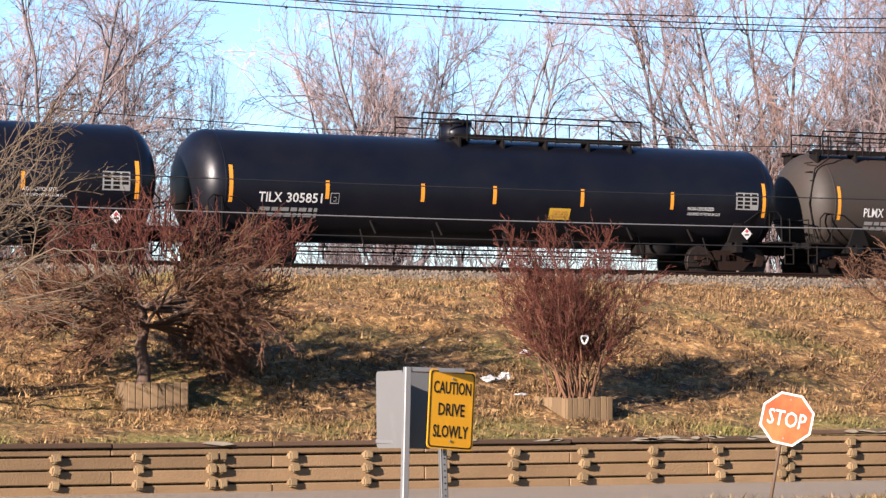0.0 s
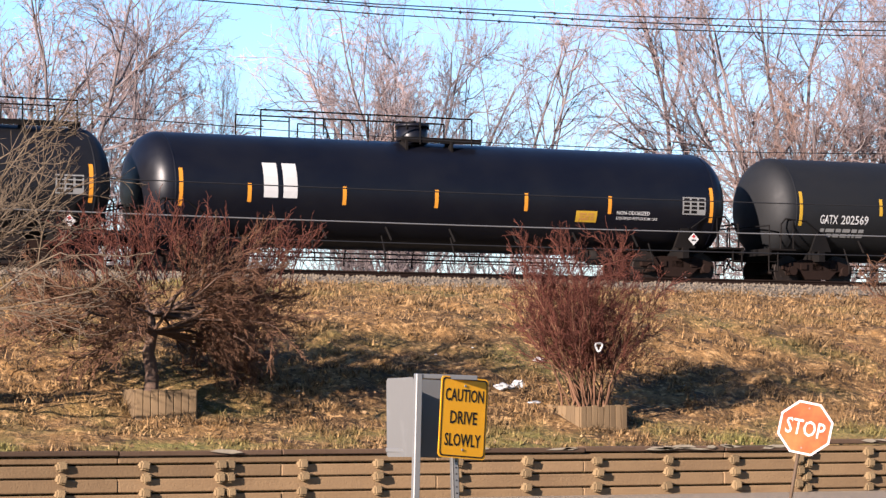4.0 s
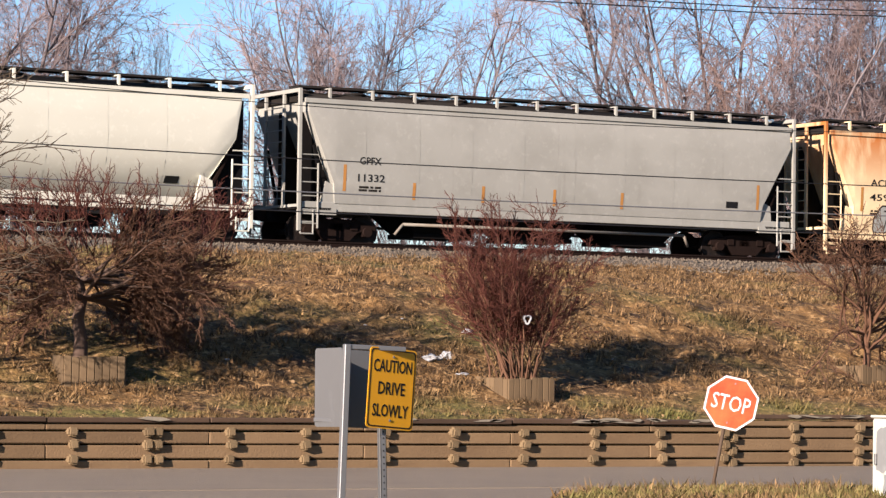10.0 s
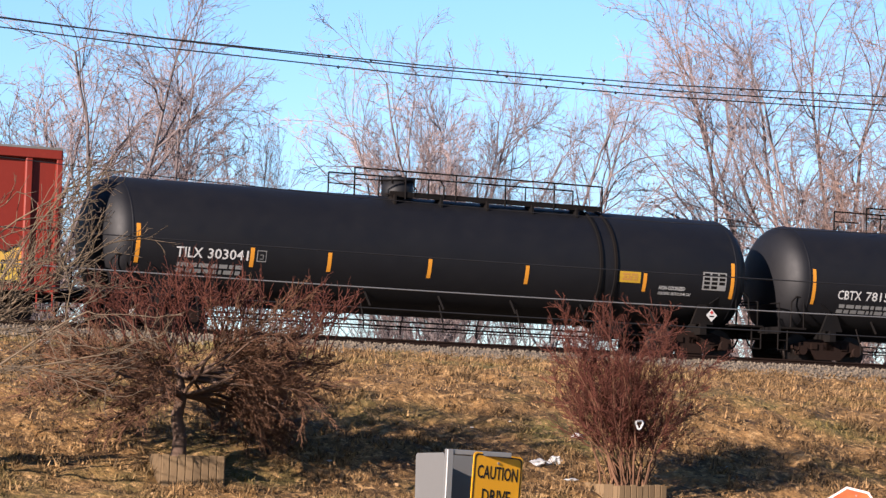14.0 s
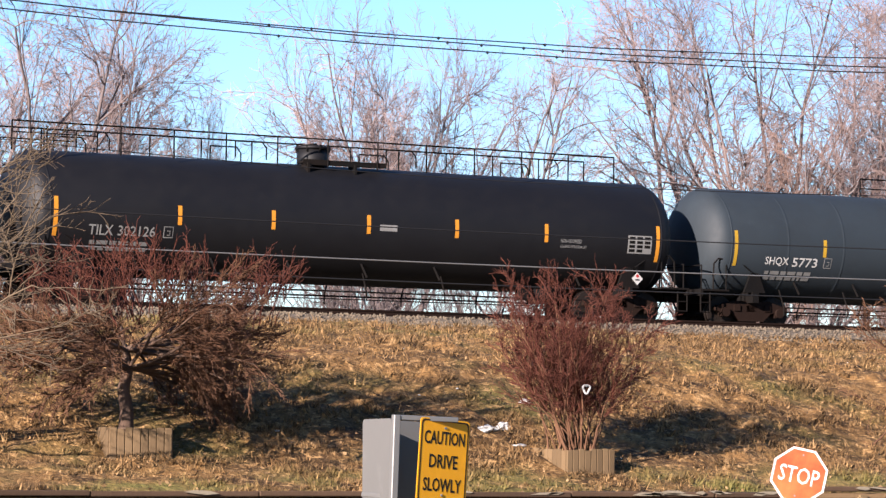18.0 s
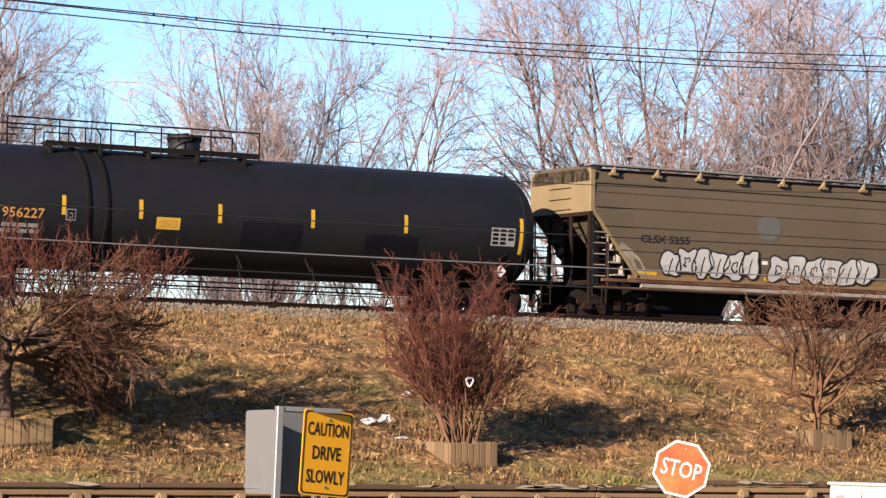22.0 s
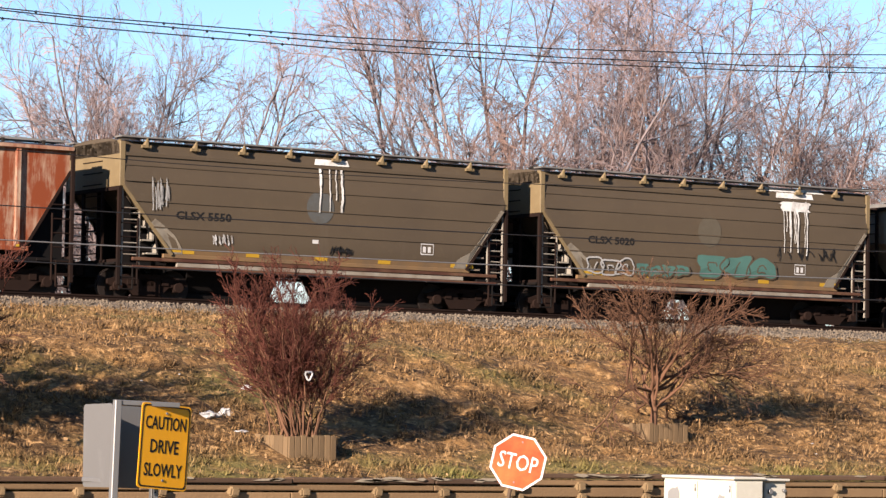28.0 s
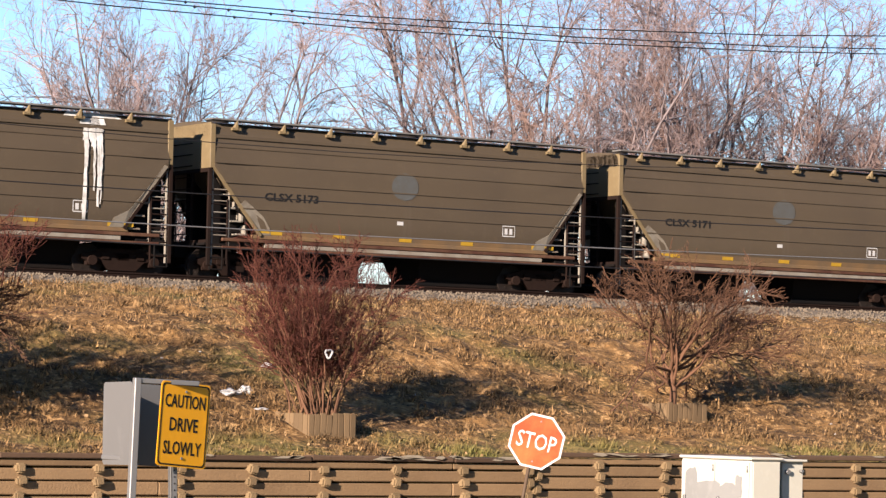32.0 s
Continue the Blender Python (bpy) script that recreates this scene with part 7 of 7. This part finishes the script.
# -- dry grass
def build_grass():
    rng = np.random.default_rng(3)
    n = 34000
    cx = rng.uniform(11.5, 52, n)
    cy = 44.8 + 21.0 * rng.random(n) ** 1.1
    keep = np.array([noise.noise((a * 0.6, b * 0.6, 9)) + 0.5 * noise.noise((a * 2.5, b * 2.5, 4)) > rng.uniform(-0.35, 0.6) for a, b in zip(cx, cy)])
    cx, cy = cx[keep], cy[keep]
    cz = np.array([ground_z(a, b) for a, b in zip(cx, cy)]) - 0.015
    # the verge by the road
    a, r = rng.uniform(0, 6.283, 1500), np.sqrt(rng.random(1500))
    cx, cy = np.append(cx, 23.6 + 3.95 * r * np.cos(a)), np.append(cy, 31.6 + 3.45 * r * np.sin(a))
    cz = np.append(cz, 0.11 - 0.07 * r)
    k = 12
    size = np.repeat(rng.uniform(0.5, 1.2, len(cx)) + 0.7 * (rng.random(len(cx)) > 0.88), k)
    n = len(cx) * k
    x = np.repeat(cx, k) + rng.normal(0, 0.06, n) * size
    y = np.repeat(cy, k) + rng.normal(0, 0.06, n) * size
    z = np.repeat(cz, k)
    h = rng.uniform(0.045, 0.13, n) * size
    az = rng.uniform(0, 6.283, n)
    ln = rng.uniform(0.2, 1.6, n)
    w = rng.uniform(0.008, 0.02, n)
    base = np.column_stack([x, y, z])
    side = np.column_stack([np.cos(az + 1.57), np.sin(az + 1.57), 0 * x]) * w[:, None]
    tip = base + np.column_stack([np.cos(az) * ln * h, np.sin(az) * ln * h, h])
    v = np.stack([base - side, base + side, tip], axis=1).reshape(-1, 3)
    f = np.arange(3 * n).reshape(-1, 3)
    tagged(new("dry_grass", fast_mesh("dry_grass", v, f, M["blade"])), "tufts of short dry winter grass on the bank", "grass", kind="stuff")


build_grass()


def build_leaves():
    rng = np.random.default_rng(44)
    n = 6000
    x, y = rng.uniform(11.5, 52, n), 44.8 + 20.5 * rng.random(n) ** 1.2
    z = np.array([ground_z(a, b) for a, b in zip(x, y)]) + rng.uniform(0.0, 0.07, n)
    c = np.column_stack([x, y, z])
    e1 = rng.normal(0, 1, (n, 3))
    e1 /= np.linalg.norm(e1, axis=1, keepdims=True)
    e2 = np.cross(e1, rng.normal(0, 1, (n, 3)))
    e2 /= np.linalg.norm(e2, axis=1, keepdims=True)
    w = rng.uniform(0.015, 0.045, (n, 1))
    e1, e2 = e1 * w, e2 * w * rng.uniform(0.4, 0.8, (n, 1))
    v = np.stack([c - e1, c + e2, c + e1, c - e2], axis=1).reshape(-1, 3)
    tagged(new("fallen_leaves", fast_mesh("fallen_leaves", v, np.arange(4 * n).reshape(-1, 4), M["leaf"])), "pale curled dead leaves scattered over the bank", "leaves", kind="stuff")


build_leaves()


# ---- signs, cabinet, cables, litter ----
def rounded_plate(bm, w, h, r, y0, y1, n=5):
    o = []
    for cx, cz, a0 in ((w / 2 - r, h / 2 - r, 0), (-w / 2 + r, h / 2 - r, 90), (-w / 2 + r, -h / 2 + r, 180), (w / 2 - r, -h / 2 + r, 270)):
        o += [(cx + r * math.cos(radians(a0 + 90 * k / n)), cz + r * math.sin(radians(a0 + 90 * k / n))) for k in range(n + 1)]
    prism(bm, o, y0, y1)
    return o


def frame_of(bm, outer, scale, y):
    """A flat border between an outline and its shrunken copy."""
    sx, sz = scale
    a = [bm.verts.new((x, y, z)) for x, z in outer]
    b = [bm.verts.new((x * sx, y, z * sz)) for x, z in outer]
    n = len(outer)
    for i in range(n):
        bm.faces.new((a[i], a[(i + 1) % n], b[(i + 1) % n], b[i]))


def plane_at(y):
    return lambda u, z, off=0.0: (u, y - off, z)


def channel_post(bm, z0, z1):
    box(bm, -0.03, 0.03, 0.0, 0.006, z0, z1)
    box(bm, -0.03, -0.024, 0.0, 0.035, z0, z1)
    box(bm, 0.024, 0.03, 0.0, 0.035, z0, z1)
    box(bm, -0.045, -0.024, 0.03, 0.036, z0, z1)
    box(bm, 0.024, 0.045, 0.03, 0.036, z0, z1)


def caution_sign():
    ob = thing("caution_sign", pose(13.90, 26.0, 0.0), "yellow caution drive slowly sign on a punched steel post", "road sign")
    tilt = pose(0, -0.02, 1.425, 0, 4.0, 15.5)
    bm = bmesh.new()
    o = rounded_plate(bm, 0.61, 0.762, 0.04, -0.004, 0.002)
    plate = part("sign_plate", bm, M["signyellow"], ob, "yellow retroreflective plate", tilt)
    bm = bmesh.new()
    frame_of(bm, [(x * 0.955, z * 0.965) for x, z in o], (0.955, 0.965), -0.0062)
    part("sign_border", bm, M["ink"], plate)
    at = plane_at(-0.0062)
    for word, z, w in (("CAUTION", 0.21, 0.5), ("DRIVE", 0.0, 0.35), ("SLOWLY", -0.21, 0.47)):
        lettering(plate, word, at, -w / 2, w / 2, z, 0.122, M["ink"], 0.0, fill=0.018)
    bm = bmesh.new()
    channel_post(bm, -0.3, 1.7)
    post = part("punched_post", bm, M["galv"], ob, "", pose(-0.03, 0.005, 0, 0, -2, 0))
    bm = bmesh.new()
    for k in range(18):
        tube(bm, (0, -0.0035, 0.06 + k * 0.06), (0, -0.0005, 0.06 + k * 0.06), 0.008, sides=8)
    part("post_hole", bm, M["ink"], post)
    bm = bmesh.new()
    for z in (0.3, -0.3):
        tube(bm, (0, -0.012, z), (0, -0.004, z), 0.012, sides=8)
    part("bolt", bm, M["galv"], plate)


def back_to_back_sign():
    ob = thing("sign_back", pose(13.36, 25.95, 0), "bare grey metal backs of two signs on one post", "road sign")
    lean = pose(0, 0, 0, 0, 1.5, 0)
    bm = bmesh.new()
    box(bm, -0.032, 0.032, -0.03, 0.03, -0.3, 1.84)
    bevelled(bm, 0.006)
    part("square_post", bm, M["galv"], ob, "pale galvanised square post", lean)
    bm = bmesh.new()
    o = rounded_plate(bm, 0.61, 0.745, 0.04, -0.003, 0.003)
    part("sign_plate", bm, M["alu"], ob, "grey plate lit by the sun", pose(0.035, 0.34, 1.43, 0, 0, 88) @ pose(0, 0, 0, 0, 1.0, 0))
    bm = bmesh.new()
    rounded_plate(bm, 0.61, 0.745, 0.04, -0.003, 0.003)
    part("sign_plate", bm, M["alu"], ob, "grey plate in shade", pose(0.36, 0.62, 1.42, 0, 2, 6))
    bm = bmesh.new()
    box(bm, -0.03, 0.62, -0.02, 0.02, 1.795, 1.84)
    bevelled(bm, 0.005)
    part("top_bar", bm, M["galv"], ob, "", lean)
    for z in (1.1, 1.75):
        bm = bmesh.new()
        box(bm, 0.0, 0.03, 0.0, 0.64, z, z + 0.04)
        bevelled(bm, 0.005)
        part("bracket", bm, M["galv"], ob, "", lean)


def stop_sign():
    ob = thing("stop_sign", pose(23.56, 34.9, 0.0), "faded red octagonal stop sign on a leaning post", "road sign")
    face = pose(0.33, -0.03, 1.21, 0, 0, -33) @ pose(0, 0, 0, 0, 12, 0)
    R = 0.357 / math.cos(radians(22.5))
    o = [(R * math.cos(radians(22.5 + 45 * k)), R * math.sin(radians(22.5 + 45 * k))) for k in range(8)]
    bm = bmesh.new()
    prism(bm, o, -0.004, 0.002)
    plate = part("sign_plate", bm, M["signred"], ob, "sun-faded red octagon", face)
    bm = bmesh.new()
    frame_of(bm, [(x * 0.995, z * 0.995) for x, z in o], (0.925, 0.925), -0.0062)
    part("sign_border", bm, M["signwhite"], plate)
    lettering(plate, "STOP", plane_at(-0.0064), -0.263, 0.263, 0.0, 0.215, M["signwhite"], 0.0, fill=0.004)
    bm = bmesh.new()
    p, q = Vector((0.02, 0.05, -0.3)), Vector((0.37, 0.05, 1.35))
    tube(bm, p, q, 0.025, sides=8)
    part("post", bm, M["postbrown"], ob, "rusty leaning post")
    bm = bmesh.new()
    for z in (0.27, -0.27):
        tube(bm, (0, -0.012, z), (0, -0.004, z), 0.013, sides=8)
    part("bolt", bm, M["galv"], plate)


caution_sign()
back_to_back_sign()
stop_sign()


def cabinet():
    ob = thing("utility_cabinet", pose(23.624, 30.0, 0.0), "cream steel utility cabinet with grey paint patches", "cabinet")
    for name, x0, x1, y0, y1, z0, z1 in (("body", 0, 0.445, 0, 1.353, 0.06, 1.085), ("plinth", -0.03, 0.475, -0.03, 1.38, 0.0, 0.06), ("lid", -0.03, 0.47, -0.03, 1.38, 1.085, 1.12)):
        bm = bmesh.new()
        box(bm, x0, x1, y0, y1, z0, z1)
        bevelled(bm, 0.012)
        part(name, bm, M["cabinet"] if name != "plinth" else M["asphalt"], ob)
    for y0, y1 in ((0.03, 0.67), (0.69, 1.33)):
        bm = bmesh.new()
        box(bm, -0.02, 0.0, y0, y1, 0.1, 1.06)
        bevelled(bm, 0.006)
        d = part("door", bm, M["cabinet"], ob, "flat cream door")
        bm = bmesh.new()
        box(bm, -0.05, -0.02, y1 - 0.1, y1 - 0.06, 0.5, 0.64)
        bevelled(bm, 0.006)
        part("handle", bm, M["galv"], d)
        for k in (0.16, 0.94):
            bm = bmesh.new()
            tube(bm, (-0.026, y0 + 0.015, k), (-0.026, y0 + 0.015, k + 0.08), 0.01, sides=8)
            part("hinge", bm, M["galv"], d)
    bm = bmesh.new()
    box(bm, 0.02, 0.425, -0.012, 0.0, 0.1, 1.06)
    bevelled(bm, 0.005)
    part("end_panel", bm, M["cabinet"], ob)
    bm = bmesh.new()
    box(bm, 0.55, 0.875, 0.1, 0.7, 0.0, 1.07)
    bevelled(bm, 0.012)
    side = part("side_box", bm, M["cabinet"], ob, "narrow meter box beside the cabinet")
    bm = bmesh.new()
    box(bm, 0.44, 0.9, 0.05, 0.74, 1.07, 1.1)
    bevelled(bm, 0.008)
    part("cover", bm, M["cabinet"], side)
    for x, z, r in ((0.62, 0.95, 0.03), (0.83, 0.96, 0.02)):
        bm = bmesh.new()
        tube(bm, (x, 0.1, z), (x, 0.06, z), r, sides=10)
        part("latch", bm, M["galv"], side)
    # touch-up paint on the door side, with ragged edges
    for k, (y, z, w, h) in enumerate(((1.0, 0.38, 0.26, 0.62), (0.55, 0.3, 0.5, 0.55), (0.22, 0.42, 0.4, 0.4), (0.14, 0.62, 0.14, 0.3), (0.72, 0.12, 0.4, 0.3))):
        rnd = random.Random(k)
        pts = []
        for i in range(18):
            a = 6.283 * i / 18
            q = max(abs(math.cos(a)), abs(math.sin(a)))
            r = rnd.uniform(0.8, 1.0) * min(1.0 / q, 1.3)
            pts.append((y + w * (0.5 + 0.5 * r * math.cos(a)), z + h * (0.5 + 0.5 * r * math.sin(a))))
        bm = bmesh.new()
        bm.faces.new([bm.verts.new((-0.0225 - 0.0006 * k, min(max(p, 0.04), 1.32), min(max(q, 0.11), 1.05))) for p, q in pts])
        part("touch_up_patch", bm, M["cabinetgrey"], ob, "patch of grey touch-up paint")


cabinet()


def cable(name, y, low, x_low, curve, r, material, label):
    cu = bpy.data.curves.new(name, "CURVE")
    cu.dimensions, cu.bevel_depth, cu.bevel_resolution = "3D", r, 1
    sp = cu.splines.new("POLY")
    xs = np.arange(-16, 121, 4.0)
    sp.points.add(len(xs) - 1)
    for p, x in zip(sp.points, xs):
        p.co = (x, y, low + curve * (x - x_low) ** 2, 1)
    me = bpy.data.meshes.new_from_object(new("tmp", cu))
    bpy.data.objects.remove(bpy.data.objects["tmp"])
    me.materials.clear()
    me.materials.append(material)
    tagged(new(name, me), label, "cable", "overhead line")


UPPER = ((40.0, 7.308, 19.09, 0.002679), (40.0, 7.267, 20.94, 0.002498), (40.0, 7.164, 20.27, 0.002363))   # the three road-side cables
for y, low, xl, c in UPPER:
    cable("overhead_cable", y, low, xl, c, 0.0095, M["wire"], "black overhead cable sagging between poles beside the road")
for y, low, xl, c, r, mt, lb in ((60.0, 7.27, 34, 0.0018, 0.010, "wire", "thin dark overhead wire along the line"), (60.0, 6.14, 33, 0.0004, 0.014, "wire", "dark lower cable strung along the tracks"),
                                 (60.0, 5.42, 33, 0.0004, 0.016, "wirelight", "pale bare cable strung along the tracks"), (60.0, 4.98, 36, 0.0003, 0.017, "wire", "dark lower cable strung along the tracks")):
    cable("overhead_cable", y, low, xl, c, r, M[mt], lb)


def spacer(x, k):
    """A small hanger clamp on cable k."""
    y, low, xl, c = UPPER[k]
    z = low + c * (x - xl) ** 2
    bm = bmesh.new()
    tube(bm, (x, y, z - 0.024), (x, y, z + 0.024), 0.009, sides=6)
    box(bm, x - 0.018, x + 0.018, y - 0.012, y + 0.012, z - 0.012, z + 0.012)
    tagged(new("cable_clamp", mesh_of("cable_clamp", bm, M["wire"])), "small dark clamp on an overhead cable", "cable clamp", "clamps on the overhead cables")


for x, k in ((18.55, 0), (18.7, 2), (19.2, 0), (21.2, 0), (21.35, 1), (21.9, 1), (22.0, 2), (22.6, 1), (22.95, 0), (23.15, 2), (23.25, 1), (23.9, 1), (24.4, 2), (25.3, 0), (26.0, 1), (26.6, 2)):
    spacer(x, k)


def pole(x, y, base, arm):
    ob = thing("utility_pole", pose(x, y, base), "tall brown wooden utility pole", "pole", "overhead line")
    bm = bmesh.new()
    tube(bm, (0, 0, -0.5), (0, 0, arm + 6.5 - base), 0.17, 0.11, 12)
    part("shaft", bm, M["tie"], ob)
    bm = bmesh.new()
    box(bm, -0.08, 0.08, -1.0, 1.0, arm - 0.15 - base, arm - base)
    part("cross_arm", bm, M["tie"], ob)


pole(-16.0, 60.1, 3.3, 11.8)
pole(120.0, 60.1, 3.3, 20.6)
pole(-16.0, 40.0, -0.1, 10.7)
pole(120.0, 40.0, -0.1, 34.5)


def crumple(name, x, y, z, size, label, seed, n=3):
    bm = bmesh.new()
    bmesh.ops.create_icosphere(bm, subdivisions=n, radius=1.0)
    for v in bm.verts:
        k = 0.75 + 0.45 * noise.noise(v.co * 1.7 + Vector((seed, 0, 0))) + 0.25 * noise.noise(v.co * 4.5 + Vector((0, seed, 0)))
        v.co = Vector((v.co.x * size[0] * k, v.co.y * size[1] * k, v.co.z * size[2] * k))
    me = mesh_of(name, bm, M["litter"])
    ob = new(name, me)
    ob.location = (x, y, z)
    tagged(ob, label, "litter", "litter on the bank")


def on_bank(x, y, up=0.0):
    return x, y, ground_z(x, y) + up


crumple("plastic_bag", *on_bank(26.56, 48.14, 0.05), (0.24, 0.15, 0.08), "torn white plastic bag lying on the grass", 1)
crumple("plastic_bag", *on_bank(26.89, 48.18, 0.08), (0.14, 0.1, 0.1), "scrunched white plastic bag lying on the grass", 2)
crumple("paper_scrap", *on_bank(26.84, 47.5, 0.03), (0.15, 0.06, 0.03), "torn strip of pale plastic on the grass", 7, 2)
crumple("paper_scrap", *on_bank(22.76, 48.6, 0.02), (0.07, 0.05, 0.02), "small white paper scrap on the grass", 3, 2)
crumple("paper_scrap", *on_bank(28.18, 49.72, 0.04), (0.15, 0.1, 0.07), "pale paper scrap caught in the grass", 4, 2)
crumple("plastic_bag", 17.95, 49.5, 3.55, (0.12, 0.05, 0.08), "white bag scrap caught on bare twigs", 5, 2)
crumple("plastic_bag", 18.85, 47.9, 4.02, (0.08, 0.05, 0.07), "white bag scrap caught on bare twigs", 6, 2)
for k in range(26):
    rl = random.Random(k + 50)
    crumple("paper_scrap", *on_bank(rl.uniform(15, 42), rl.uniform(45.2, 62), 0.02), (rl.uniform(0.02, 0.05), rl.uniform(0.02, 0.05), 0.02), "small pale scrap of litter on the grass", k + 60, 1)
bm = bmesh.new()
hoop = []
for k in range(16):
    a = 6.28318 * k / 16
    r = 0.055 + 0.012 * math.sin(3 * a)
    hoop.append([bm.verts.new(((r + 0.02 * math.cos(b)) * math.cos(a), 0.02 * math.sin(b), (r + 0.012 + 0.02 * math.cos(b)) * math.sin(a))) for b in (0, 1.047, 2.094, 3.1416, 4.189, 5.236)])
for k in range(16):
    for i in range(6):
        bm.faces.new((hoop[k][i], hoop[k][(i + 1) % 6], hoop[(k + 1) % 16][(i + 1) % 6], hoop[(k + 1) % 16][i]))
ring = new("white_ring", mesh_of("white_ring", bm, M["litter"]))
ring.matrix_basis = pose(27.35, 46.15, 2.5, 0, 0, -25)
tagged(ring, "white plastic ring hanging among shrub stems", "ring")


# ---- what moves ----
RUN = [0.0, 14.63, 29.3, 43.97, 58.6, 73.16, 87.87, 102.53, 117.19, 131.8, 146.36, 160.92, 175.63, 190.48, 204.89, 219.85, 234.7, 249.5, 264.33, 279.1,
       293.81, 308.56, 323.03, 337.13, 351.14, 365.05, 379.05, 392.96, 406.78, 420.58, 434.26, 447.88, 461.39]   # metres run at each second


def motions():
    for car, mid in TRAIN:
        walk(car, [(t, pose(mid - s, TRACK_Y, RAIL_Z)) for t, s in enumerate(RUN)])
    spin_wheels()


motions()
